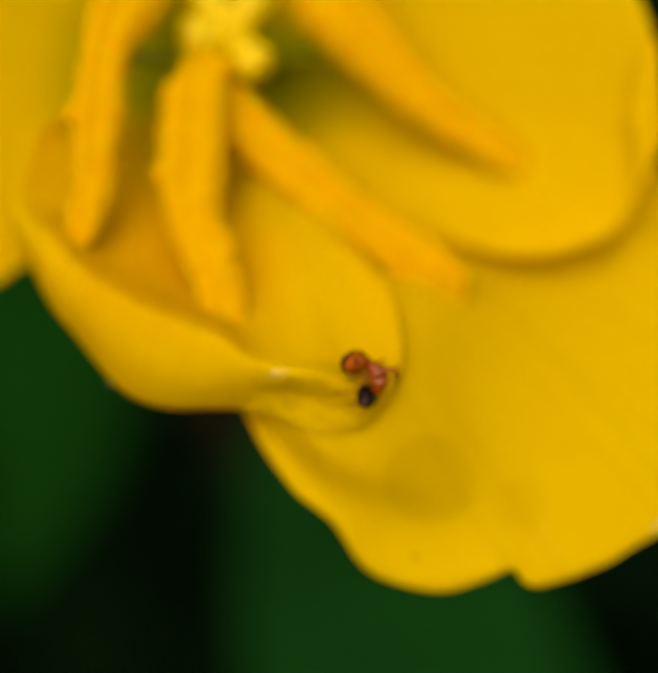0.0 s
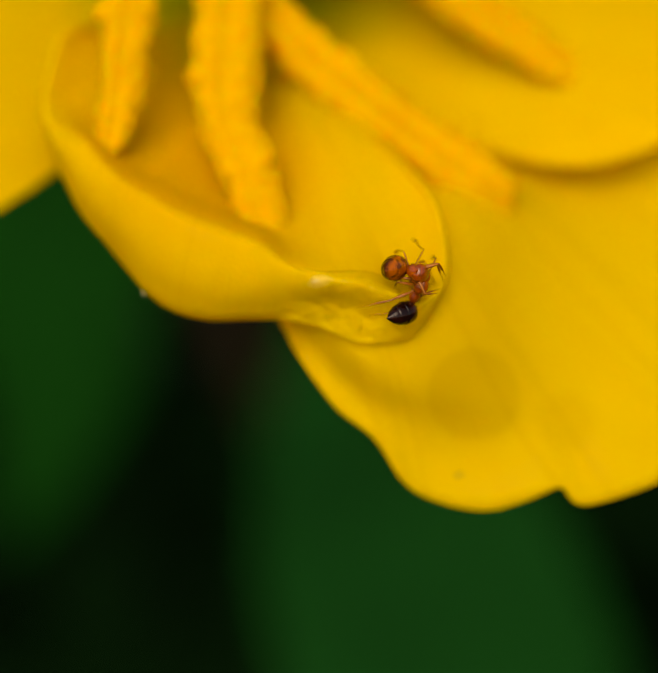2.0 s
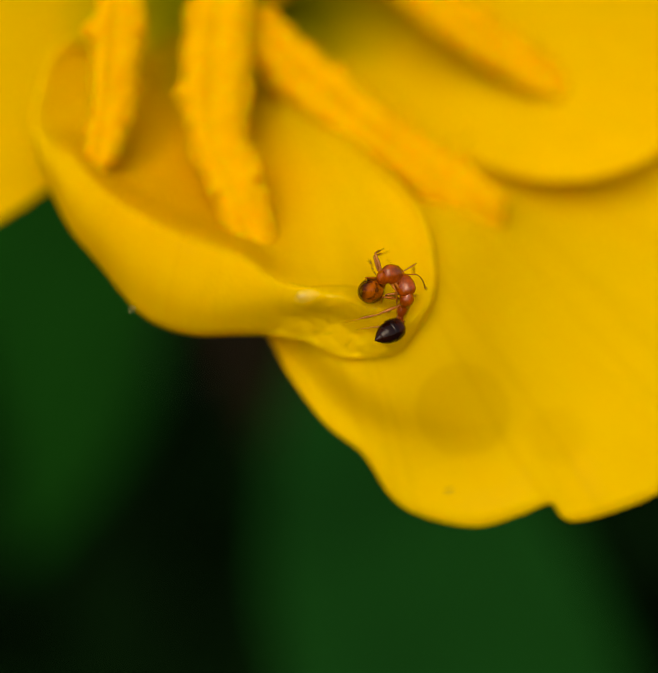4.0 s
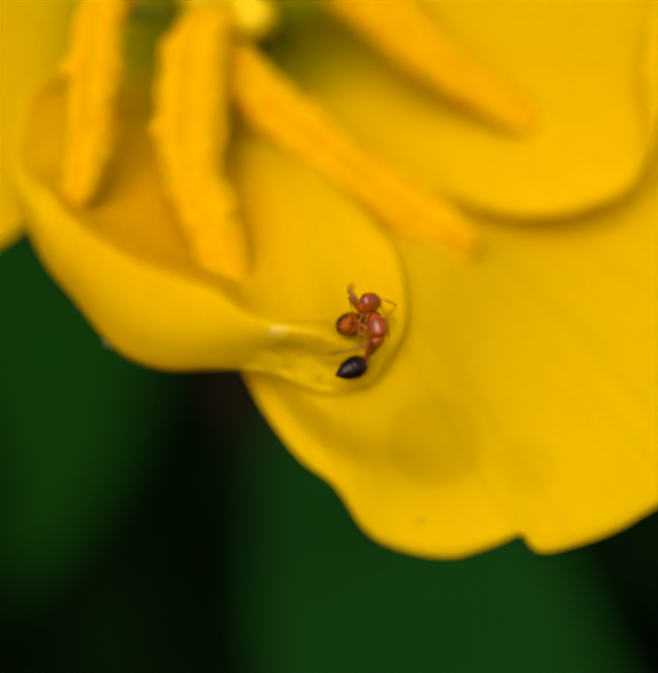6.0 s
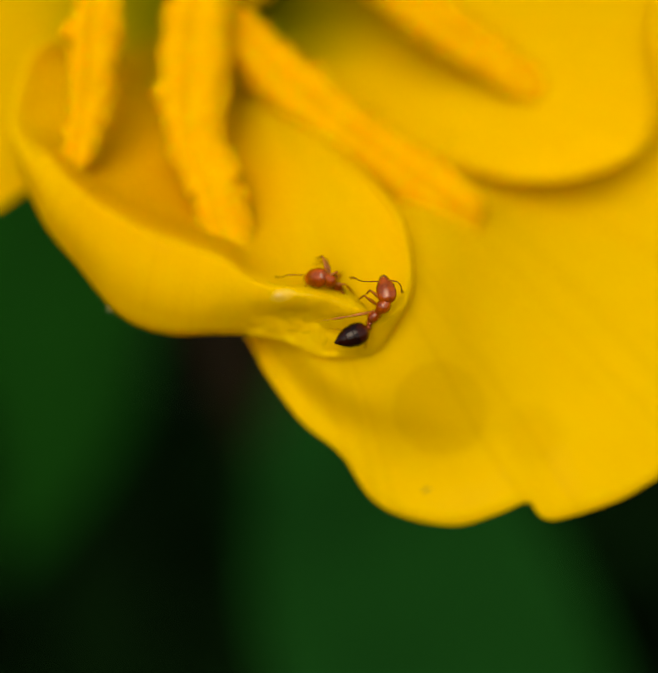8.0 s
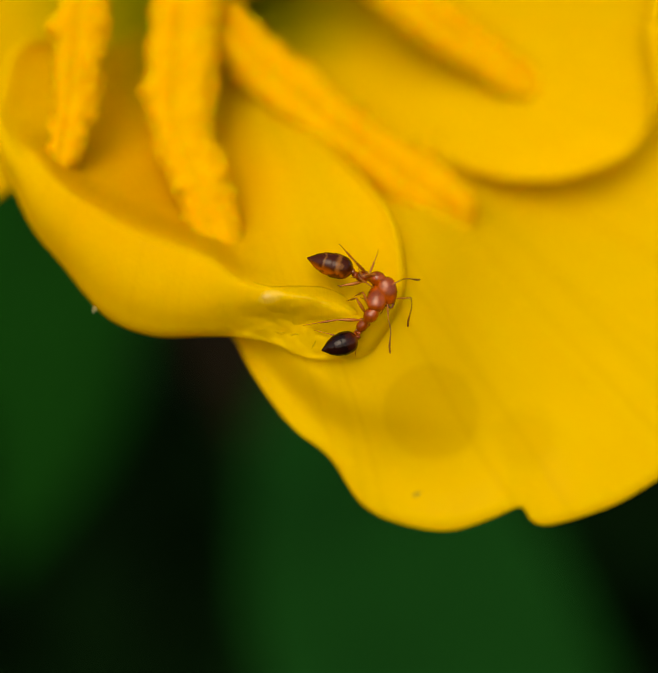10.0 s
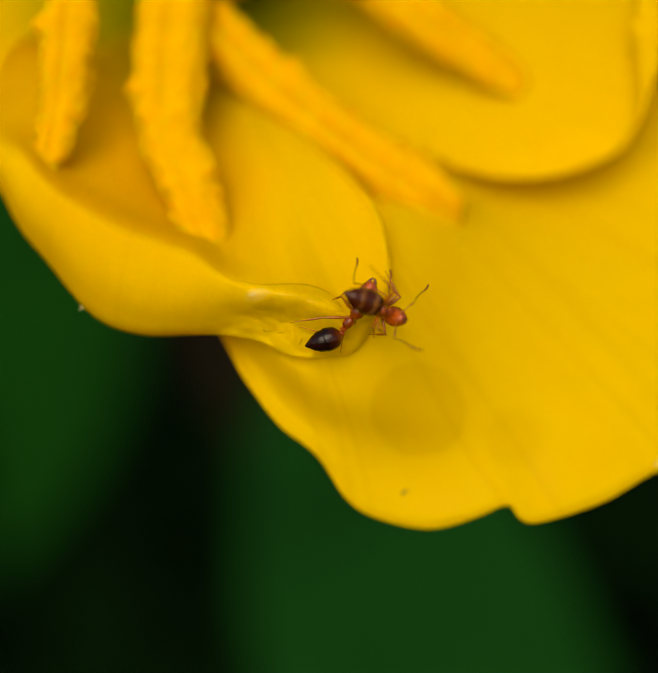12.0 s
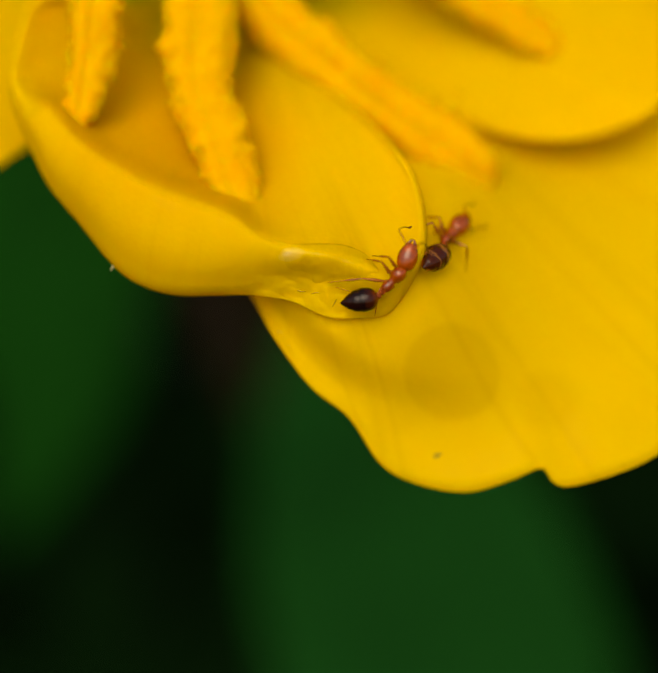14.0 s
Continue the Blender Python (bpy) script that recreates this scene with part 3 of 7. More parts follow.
def fold_tongue():
    """The end of the rolled lip: a limp rounded tongue lying on the petal."""
    top = curve([(-2.5, 1.75), (-1.6, 1.38), (-0.88, 1.17), (-0.35, 1.18), (0.22, 1.16), (0.66, 0.98), (0.92, 0.66)], 90)
    low = curve([(-2.5, 0.95), (-1.6, 0.55), (-0.88, 0.34), (-0.4, 0.22), (0.12, 0.16), (0.62, 0.24), (0.94, 0.56)], 90)
    g = np.zeros((26, 90, 3))
    for j in range(90):
        a = j / 89
        for i in range(26):
            s = i / 25
            x, y = top[j] + (low[j] - top[j]) * s
            # full along its upper side, then sinking gently into the creased skin below
            swell = (0.06 + 0.07 * ease(s, 0.0, 0.25)) * (1 - ease(s, 0.15, 0.95)) - 0.07 * ease(s, 0.45, 1.0)
            swell = swell * ease(a, 0.1, 0.75) * (1 - 0.5 * ease(a, 0.88, 1.0)) - 0.14 * (1 - ease(a, 0.1, 0.5)) - 0.12 * ease(s, 0.8, 1.0)
            crease = 0.02 * math.sin(14 * (y - 0.35 * x) + 2 * bumpy((x, y, 0), 1.5, 2.0)) * ease(s, 0.35, 0.8)
            g[i, j] = (x, y, over_cup(x, y) + swell + crease + 0.035 * bumpy((x, y, 0), 2.2, 4.0) + 0.02 * bumpy((x, y, 0), 6, 1.0))
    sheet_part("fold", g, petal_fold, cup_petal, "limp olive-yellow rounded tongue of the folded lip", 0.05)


cup_face = cup()
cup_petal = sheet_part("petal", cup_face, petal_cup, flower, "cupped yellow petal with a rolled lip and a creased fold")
fold_tongue()


def rolled_margin():
    """The strip of the upper petal that has rolled over and dried to a crinkle."""
    inner = curve([(7.86, 8.95, 0.05), (7.67, 7.78, 0), (7.58, 7.08, 0), (7.69, 6.59, 0), (7.8, 5.89, 0), (7.79, 5.31, -0.05), (7.69, 4.98, -0.2)], 80)
    outer = curve([(8.31, 8.96, 0), (8.43, 7.78, -0.05), (8.52, 7.09, -0.05), (8.43, 6.4, -0.1), (8.13, 5.87, -0.15), (7.97, 5.33, -0.2), (7.77, 4.92, -0.3)], 80)
    g = np.zeros((14, 80, 3))
    for j in range(80):
        for i in range(14):
            s = i / 13
            p = inner[j] + (outer[j] - inner[j]) * s
            p[0] += 0.05 * (1 - s) * (bumpy(p, 4, 1.0) + bumpy(p, 9, 2.0))
            p[2] += 0.10 + 0.16 * math.sin(math.pi * s) + 0.09 * bumpy(p, 3.5, 3.0) * (1 - 0.5 * s)
            g[i, j] = p
    sheet_part("rolled_edge", g, petal_margin, upper_petal, "crinkled rolled edge of the petal", 0.05)


rolled_margin()


def throat():
    """The green tube of the flower, running down behind the petals to its stalk."""
    run = curve([(-2.9, 9.4, -8.2), (-2.9, 9.3, -12), (-2.8, 9, -22), (-3.2, 8.5, -36), (-3.4, 8, -48)], 40)
    v, f = tube(run, np.interp(np.linspace(0, 1, 40), [0, 0.12, 0.5, 1], [1.9, 1.4, 1.1, 1.3]), 20)
    mesh_part("floral_tube", v, f, throat_green, flower, "green floral tube")


throat()


def stamen(points, widths, seed, root, sunk, spurs=()):
    """A pollen-laden anther, two-lobed with a groove, on its filament."""
    rng = random.Random(seed)
    n, sides = 150, 56
    # slide each point down its line of sight, so its place in view holds
    viewpoint = np.array((0, 0.2, 34.6))
    points = [viewpoint + (np.array(q) - viewpoint) * (viewpoint[2] - q[2] + sunk) / (viewpoint[2] - q[2]) for q in points]
    p = curve(points, n)
    tangent = np.gradient(p, axis=0)
    tangent /= np.linalg.norm(tangent, axis=1)[:, None]
    width = np.interp(np.linspace(0, 1, n), np.linspace(0, 1, len(widths)), widths)
    verts, crumbs = [], []
    for i in range(n):
        s = i / (n - 1)
        end = min(1.0, math.sqrt(max(0.0, s) / 0.05 + 0.02), math.sqrt(max(0.0, 1 - s) / 0.06 + 0.02))
        side = np.cross(tangent[i], (0.0, 0.0, 1.0))
        side /= np.linalg.norm(side)
        up = np.cross(side, tangent[i])
        for k in range(sides):
            a = 2 * math.pi * k / sides
            c, q = math.cos(a), math.sin(a)
            groove = 1 - (0.24 * math.exp(-((c - 0.08) / 0.2) ** 2) if q > 0 else 0)
            ridge = 1 + (0.06 * math.exp(-((abs(c) - 0.55) / 0.2) ** 2) if q > 0 else 0)
            v = p[i] + (side * c + up * q * 0.62 * groove * ridge) * width[i] * end
            for s0, sign, size in spurs:
                v = v + side * sign * size * math.exp(-((s - s0) / 0.032) ** 2) * max(0.0, c * sign) ** 2
            edge = abs(c) ** 3
            rough = 0.06 * bumpy(v, 2.2, seed) + (0.028 + 0.10 * edge) * bumpy(v, 5, seed) + (0.010 + 0.025 * edge) * bumpy(v, 16, seed)
            v = v + (side * c + up * q) * rough
            verts.append(v)
            if 0.03 < s < 0.97 and edge > 0.4 and rng.random() < 0.08:
                crumbs.append((v + (side * c + up * q) * rng.uniform(-0.02, 0.05), rng.uniform(0.015, 0.06)))
            elif rng.random() < 0.006 and q > 0:
                crumbs.append((v, rng.uniform(0.02, 0.045)))
    faces = grid_faces(n, sides, True)
    verts += [p[0], p[-1]]
    for k in range(sides):
        faces.append((n * sides, (k + 1) % sides, k))
        faces.append((n * sides + 1, (n - 1) * sides + k, (n - 1) * sides + (k + 1) % sides))
    foot = curve([p[n // 3] - (0, 0, 0.25), p[n // 4] * 0.5 + BASE * 0.5 + (0, 0, 0.8), BASE + (0, 0, 0.6)], 20)
    fv, ff = tube(foot, np.linspace(0.16, 0.24, 20), 10)
    stalk = mesh_part("stamen", fv, ff, style_green, root, "stamen with a green filament")
    anther = mesh_part("anther", verts, faces, pollen_gold, stalk, "golden anther caked with pollen")
    ball = bmesh.new()
    bmesh.ops.create_icosphere(ball, subdivisions=1, radius=1)
    bv, bf = [np.array(v.co) for v in ball.verts], [tuple(v.index for v in f.verts) for f in ball.faces]
    ball.free()
    pieces = []
    for c, r in crumbs:
        squeeze = np.array([rng.uniform(0.6, 1.4) for _ in range(3)])
        pieces.append(([c + b * squeeze * r for b in bv], bf))
    v, f = join(pieces)
    tagged(mesh_part("pollen", v, f, pollen_gold, stalk, "loose crumbs of golden pollen"), kind="stuff")


stamen([(-4.02, 10.44, 0.6), (-4.75, 9.15, 0.9), (-5.05, 7.89, 1.1), (-5.13, 6.67, 1.2), (-5.3, 5.2, 1.2), (-5.62, 3.65, 1.35)],
       (0.85, 0.75, 0.56, 0.58, 0.57, 0.46, 0.26), 1, flower, 0.35, ((0.53, 1, 0.36), (0.50, -1, 0.10)))
stamen([(-2.42, 8.66, 0), (-2.83, 7.39, 0.7), (-2.91, 5.68, 1.3), (-2.84, 4.45, 1.7), (-2.36, 3.24, 2.0), (-1.90, 1.66, 2.2)],
       (0.45, 0.72, 0.84, 0.76, 0.64, 0.62, 0.62), 2, flower, 0.85, ((0.2, 1, 0.2), (0.46, 1, 0.16), (0.72, -1, 0.16)))
stamen([(-2.28, 7.89, -0.3), (-1.43, 6.58, 0), (-0.18, 5.46, 0.3), (1.26, 4.31, 0.5), (2.48, 3.48, 0.6), (3.56, 2.5, 0.6)],
       (0.42, 0.64, 0.72, 0.72, 0.72, 0.76, 0.7), 3, flower, 0.9, ((0.36, -1, 0.14), (0.5, 1, 0.12)))
stamen([(-0.39, 11.11, -1.2), (0.57, 10.01, -1.1), (1.64, 8.71, -1.0), (2.82, 7.58, -1.0), (3.99, 6.78, -1.0), (5.5, 5.8, -1.0)],
       (0.9, 1.0, 0.85, 0.7, 0.62, 0.55, 0.35), 4, flower, 0.6)


def pistil():
    run = curve([(-2.2, 9.5, -1.8), (-2.5, 9.6, -4), (-2.9, 9.4, -8.6)], 24)
    v, f = tube(run, np.linspace(0.42, 0.34, 24), 14)
    style = mesh_part("style", v, f, style_green, flower, "pale green style")
    hub = np.array((-2.13, 9.35, -1.5))
    for end, fat in (((-3.45, 9.3, -1.3), 0.72), ((-1.30, 8.3, -1.2), 0.66), ((-1.4, 10.7, -1.6), 0.66), ((-3.0, 10.9, -1.8), 0.55)):
        run = curve([hub, hub * 0.5 + np.array(end) * 0.5 + (0, 0, 0.15), end], 30)
        s = np.linspace(0, 1, 30)
        radii = (0.34 + (fat - 0.34) * s) * np.sqrt(np.clip((1 - s) / 0.25 + 0.01, 0, 1))
        v, f = tube(run, radii, 22)
        v = [p + (p - hub) * 0.03 * bumpy(p, 8, 1.0) for p in v]
        mesh_part("stigma_lobe", v, f, stigma_yellow, style, "plump pale yellow stigma lobe")


pistil()


def bristles(name, label, spots, mat, parent, radius):
    for a, b in spots:
        v, f = tube(curve([a, (np.array(a) + np.array(b)) / 2 + (0.01, 0.02, 0.02), b], 6), np.linspace(radius, radius * 0.4, 6), 6)
        mesh_part(name, v, f, mat, parent, label)


bristles("hair", "pale stiff hair", [((-4.68, 0.80, 1.75), (-4.78, 0.66, 1.85))], pale_hair, cup_petal, 0.025)


for run in (((-0.77, 0.24), (-0.65, 0.20), (-0.56, 0.21)), ((-0.47, 0.15), (-0.36, 0.18), (-0.27, 0.17)), ((-0.01, -0.12), (0.04, -0.03), (0.08, 0.05))):
    line = curve([(x, y, over_cup(x, y) + 0.05) for x, y in run], 10)
    mesh_part("crease", *tube(line, [0.004, 0.008, 0.011, 0.012, 0.012, 0.011, 0.010, 0.009, 0.007, 0.003], 6), crease_olive, cup_petal, "thin olive wrinkle in the limp skin")


def rest_on(grid, x, y):
    """The point of a petal's face at x, y."""
    p = grid.reshape(-1, 3)
    k = np.argmin((p[:, 0] - x) ** 2 + (p[:, 1] - y) ** 2)
    return np.array((x, y, p[k, 2] + 0.05))


for grid, petal, x, y, dx, dy in ((lower, lower_petal, 2.24, -3.38, 0.15, 0.07),
                                  (upper, upper_petal, 3.0, 4.98, 0.07, 0.01), (upper, upper_petal, 5.3, 10.0, 0.07, 0.02)):
    a = rest_on(grid, x, y)
    bristles("speck", "dark speck of dirt", [(a, a + (dx, dy, 0.01))], dark_speck, petal, 0.028)

def rim_glint():
    """A pale strip added along the lower petal's rim, painted as a glint."""
    g = np.zeros((8, 22, 3))
    for i in range(8):
        for j in range(22):
            a, s = j / 21 * 2 - 1, i / 7
            x, y = 8.15 + 0.28 * a - 0.08 * s, -2.62 + 0.17 * a + 0.16 * s * (1 - a * a)
            g[i, j] = (x, y, rest_on(lower, x, y)[2] + 0.03 + 0.06 * math.sin(math.pi * s) + 0.05 * bumpy((x, y, 0), 5, 2.0))
    sheet_part("rim_glint", g, petal_glint, lower_petal, "pale strip added as a painted glint on the petal rim", 0.03)


rim_glint()
rng = random.Random(8)
for k in range(6):
    a = rest_on(lower, -1.55 + 0.11 * k, -0.16 - 0.17 * k)
    bristles("hair", "", [(a, a + (rng.uniform(0.05, 0.14), rng.uniform(-0.02, 0.10), 0.06))], pale_hair, lower_petal, 0.006)


# ---- the two ants ----
NECK, WAIST = (0.31, 0, 0), (-0.32, 0, 0)


def lathe(profile, squash=1.0, rings=26, sides=20, bend=0.0):
    """A rounded body along x through (x, radius) pairs, with closed ends."""
    q = curve(profile, rings)
    verts = []
    for x, r in q:
        r = max(r, 0.004)
        for k in range(sides):
            a = 2 * math.pi * k / sides
            verts.append(np.array((x, r * math.cos(a), r * squash * math.sin(a) + bend * x * x)))
    faces = grid_faces(rings, sides, True)
    faces.append(tuple(range(sides)))
    faces.append(tuple(reversed(range((rings - 1) * sides, rings * sides))))
    return verts, faces


def along(length, radii, sag=0.0, sides=8):
    """A limb segment from its joint out along x, swelling and tapering as the radii say."""
    s = np.linspace(0, 1, 22)
    points = [(length * k, 0, sag * math.sin(math.pi * k)) for k in s]
    return tube(points, np.interp(s, np.linspace(0, 1, len(radii)), radii), sides)


def ant(label, gaster_mat, long, wide):
    root = tagged(new("ant"), label, "ant", "two ants on the flower")
    parts = {}
    # mesosoma: a domed front, a pinched saddle and a humped rear
    parts["mesosoma"] = mesh_part("mesosoma", *lathe([
        (-0.33, 0.03), (-0.31, 0.075), (-0.23, 0.112), (-0.13, 0.104), (-0.06, 0.082), (-0.01, 0.096), (0.09, 0.146), (0.19, 0.148),
        (0.27, 0.105), (0.33, 0.06), (0.36, 0.045)], 1.08, 44, 24), ant_amber, root)
    for side in (-1, 1):
        spine = tube(curve([(-0.29, side * 0.04, 0.06), (-0.34, side * 0.05, 0.11), (-0.38, side * 0.055, 0.13)], 8), np.linspace(0.018, 0.003, 8), 6)
        mesh_part("spine", *spine, ant_amber, parts["mesosoma"], "short rear spine")
    parts["petiole"] = mesh_part("petiole", *join([
        lathe([(-0.03, 0.025), (0.02, 0.04), (0.06, 0.072), (0.10, 0.034)], 1.25, 14, 14),
        lathe([(0.09, 0.03), (0.12, 0.055), (0.15, 0.076), (0.19, 0.05), (0.22, 0.028)], 1.15, 14, 14)]), ant_amber, root)
    profile = [(0.0, 0.12), (0.03, 0.42), (0.14, 0.84), (0.34, 1.0), (0.56, 0.94), (0.76, 0.68), (0.91, 0.30), (1.0, 0.03)]
    body = lathe([(x * long, r * wide) for x, r in profile], 0.95, 90, 40)
    plates = []
    for v in body[0]:
        x = v[0] / long
        step = sum(0.055 * ease(x, e - 0.014, e + 0.014) for e in (0.46, 0.68, 0.84)) - 0.09 * ease(x, 0.3, 1.0)
        plates.append(np.array((v[0], v[1] * (1 - step), v[2] * (1 - step))))
    parts["gaster"] = mesh_part("gaster", plates, body[1], gaster_mat, root)
    # head: squarish behind, narrowing to the jaws, flattened
    shell, faces = lathe([(-0.05, 0.02), (-0.03, 0.10), (0.04, 0.176), (0.18, 0.212), (0.32, 0.200), (0.44, 0.155), (0.52, 0.10), (0.54, 0.03)], 0.82, 34, 28)
    head = mesh_part("head", shell, faces, ant_amber, root)
    parts["head"] = head
    for side in (-1, 1):
        eye = lathe([(-0.034, 0.005), (-0.022, 0.022), (0, 0.030), (0.022, 0.022), (0.034, 0.005)], 0.7, 10, 12)
        mesh_part("eye", [v + (0.31, side * 0.168, 0.06) for v in eye[0]], eye[1], ant_eye, head, "small black eye")
        jaw = tube(curve([(0.45, side * 0.07, -0.02), (0.53, side * 0.066, -0.02), (0.59, side * 0.036, -0.02), (0.62, side * 0.006, -0.02)], 14), np.linspace(0.055, 0.015, 14), 8, 0.6)
        mesh_part("mandible", *jaw, ant_jaw, head, "dark-tipped mandible")
        scape = mesh_part("antenna", *along(0.40, (0.010, 0.013, 0.015, 0.017, 0.012), 0.02), ant_leg, root, "elbowed antenna with a club")
        s = np.linspace(0, 1, 56)
        beads = np.interp(s, [0, 0.05, 0.55, 0.70, 0.95, 1], [0.008, 0.010, 0.013, 0.023, 0.022, 0.006]) * (1 + 0.13 * np.sin(s * 11 * 2 * math.pi))
        whip = tube([(0.72 * k, 0.02 * math.sin(2 * math.pi * k), 0.05 * math.sin(math.pi * k)) for k in s], beads, 8)
        parts["antenna", side] = scape
        parts["funicle", side] = mesh_part("funicle", *whip, ant_feeler, scape, "beaded funicle ending in a club")
    # legs: a stout femur on its coxa, then tibia and tarsus
    for pair, (thigh, shin) in enumerate(((0.40, 0.55), (0.42, 0.58), (0.52, 0.72))):
        for side in (-1, 1):
            leg = mesh_part("leg", *join([along(thigh, (0.032, 0.025, 0.036, 0.038, 0.032, 0.023, 0.018), 0.02, 10),
                                          lathe([(-0.05, 0.01), (-0.03, 0.04), (0.02, 0.045), (0.06, 0.02)], 1.0, 10, 10)]), ant_leg, root)
            tibia = along(0.52 * shin, (0.017, 0.021, 0.024, 0.023, 0.017), 0.01)
            toes = tube(curve([(0.51 * shin, 0, 0.0), (0.66 * shin, 0, -0.015), (0.84 * shin, 0, -0.01), (1.0 * shin, 0, -0.03)], 26),
                        np.linspace(0.011, 0.007, 26) * (1 + 0.18 * np.sin(np.linspace(0, 5 * 2 * math.pi, 26))), 6)
            claw = tube(curve([(0.99 * shin, 0, -0.03), (1.02 * shin, 0.01, -0.035), (1.04 * shin, 0.012, -0.05)], 6), np.linspace(0.007, 0.002, 6), 5)
            parts["leg", pair, side] = leg
            parts["shin", pair, side] = mesh_part("shin", *join([tibia, toes, claw]), ant_leg, leg, "tibia and jointed tarsus")
    return root, parts


red_ant, red_ant_parts = ant("amber ant with a glossy black gaster on the petal edge", ant_black, 0.80, 0.250)
banded_ant, banded_ant_parts = ant("amber ant with a brown banded gaster grappling on the petal", ant_banded, 1.0, 0.275)


def motions():
    walk(red_ant, [
        (0, FLOWER @ at(1.32, 0.63, 3.40, 0, -69, 65)), (0.5, FLOWER @ at(1.40, 0.76, 3.39, 0, -66, 57)), (1, FLOWER @ at(1.28, 0.79, 3.39, 0, -64, 60)),
        (1.5, FLOWER @ at(1.27, 0.77, 3.30, 0, -52, 62)), (2, FLOWER @ at(1.23, 0.76, 3.26, 0, -42, 60)), (4.5, FLOWER @ at(1.23, 0.81, 3.26, 0, -42, 73)),
        (5, FLOWER @ at(1.21, 0.96, 3.30, 0, -50, 78)), (5.5, FLOWER @ at(1.19, 0.65, 3.28, 0, -46, 60)), (6, FLOWER @ at(1.21, 0.66, 3.28, 0, -47, 58)),
        (6.5, FLOWER @ at(1.20, 0.63, 3.26, 0, -40, 61)), (7, FLOWER @ at(1.21, 0.66, 3.20, 0, -28, 47)), (7.5, FLOWER @ at(1.20, 0.64, 3.21, 0, -30, 48)),
        (8, FLOWER @ at(1.19, 0.62, 3.19, 0, -26, 48)), (8.5, FLOWER @ at(1.21, 0.54, 3.22, 0, -33, 52)), (11, FLOWER @ at(1.12, 0.48, 3.18, 0, -24, 50)),
        (11.5, FLOWER @ at(1.12, 0.51, 3.15, 0, -17, 51)), (12, FLOWER @ at(1.16, 0.50, 3.19, 0, -26, 50)), (12.5, FLOWER @ at(1.10, 0.38, 3.05, 0, -1, 51)),
        (13, FLOWER @ at(1.16, 0.46, 3.13, 0, -14, 50)), (13.5, FLOWER @ at(1.13, 0.43, 3.06, 0, -2, 44)), (14, FLOWER @ at(1.26, 0.45, 3.07, 0, -4, 47)),
    ])
    walk(red_ant_parts['head'], [
        (0, at(0.31, 0.00, 0.00, -38, 139, -16)), (0.5, at(0.31, 0.00, 0.00, 87, 27, 144)), (1, at(0.31, 0.00, 0.00, 84, 32, 130)),
        (1.5, at(0.31, 0.00, 0.00, 65, 31, 120)), (2, at(0.31, 0.00, 0.00, 57, 42, 107)), (4.5, at(0.31, 0.00, 0.00, 46, 49, 76)),
        (5, at(0.31, 0.00, 0.00, 72, 59, 98)), (5.5, at(0.31, 0.00, 0.00, 43, 52, 63)), (6, at(0.31, 0.00, 0.00, 45, 43, 69)),
        (6.5, at(0.31, 0.00, 0.00, 38, 54, 59)), (7, at(0.31, 0.00, 0.00, 32, 37, 82)), (7.5, at(0.31, 0.00, 0.00, 32, 44, 68)),
        (8, at(0.31, 0.00, 0.00, 25, 36, 65)), (8.5, at(0.31, 0.00, 0.00, 25, 18, 52)), (11, at(0.31, 0.00, 0.00, 15, 57, 33)),
        (11.5, at(0.31, 0.00, 0.00, 5, 13, 18)), (12, at(0.31, 0.00, 0.00, 8, 21, 19)), (12.5, at(0.31, 0.00, 0.00, 0, -1, 22)),
        (13, at(0.31, 0.00, 0.00, 7, 10, 30)), (13.5, at(0.31, 0.00, 0.00, 1, -1, 32)), (14, at(0.31, 0.00, 0.00, 2, -1, 26)),
    ])
    walk(red_ant_parts['petiole'], [
        (0, at(-0.32, 0.00, 0.00, 92, 29, 137)), (0.5, at(-0.32, 0.00, 0.00, 40, -7, 152)), (1, at(-0.32, 0.00, 0.00, 13, 5, 175)),
        (1.5, at(-0.32, 0.00, 0.00, -21, -48, -153)), (2, at(-0.32, 0.00, 0.00, -33, -29, -126)), (4.5, at(-0.32, 0.00, 0.00, -19, -37, -151)),
        (5, at(-0.32, 0.00, 0.00, -8, -48, -170)), (5.5, at(-0.32, 0.00, 0.00, -12, -44, -163)), (6, at(-0.32, 0.00, 0.00, -17, -44, -157)),
        (6.5, at(-0.32, 0.00, 0.00, -13, -39, -159)), (7, at(-0.32, 0.00, 0.00, -16, -23, -145)), (7.5, at(-0.32, 0.00, 0.00, -16, -25, -146)),
        (8, at(-0.32, 0.00, 0.00, -13, -22, -149)), (8.5, at(-0.32, 0.00, 0.00, -13, -29, -154)), (11, at(-0.32, 0.00, 0.00, -11, -21, -151)),
        (11.5, at(-0.32, 0.00, 0.00, -7, -16, -157)), (12, at(-0.32, 0.00, 0.00, -6, -25, -165)), (12.5, at(-0.32, 0.00, 0.00, 0, -2, -162)),
        (13, at(-0.32, 0.00, 0.00, -5, -14, -161)), (13.5, at(-0.32, 0.00, 0.00, -1, -2, -148)), (14, at(-0.32, 0.00, 0.00, 0, -2, -178)),
    ])
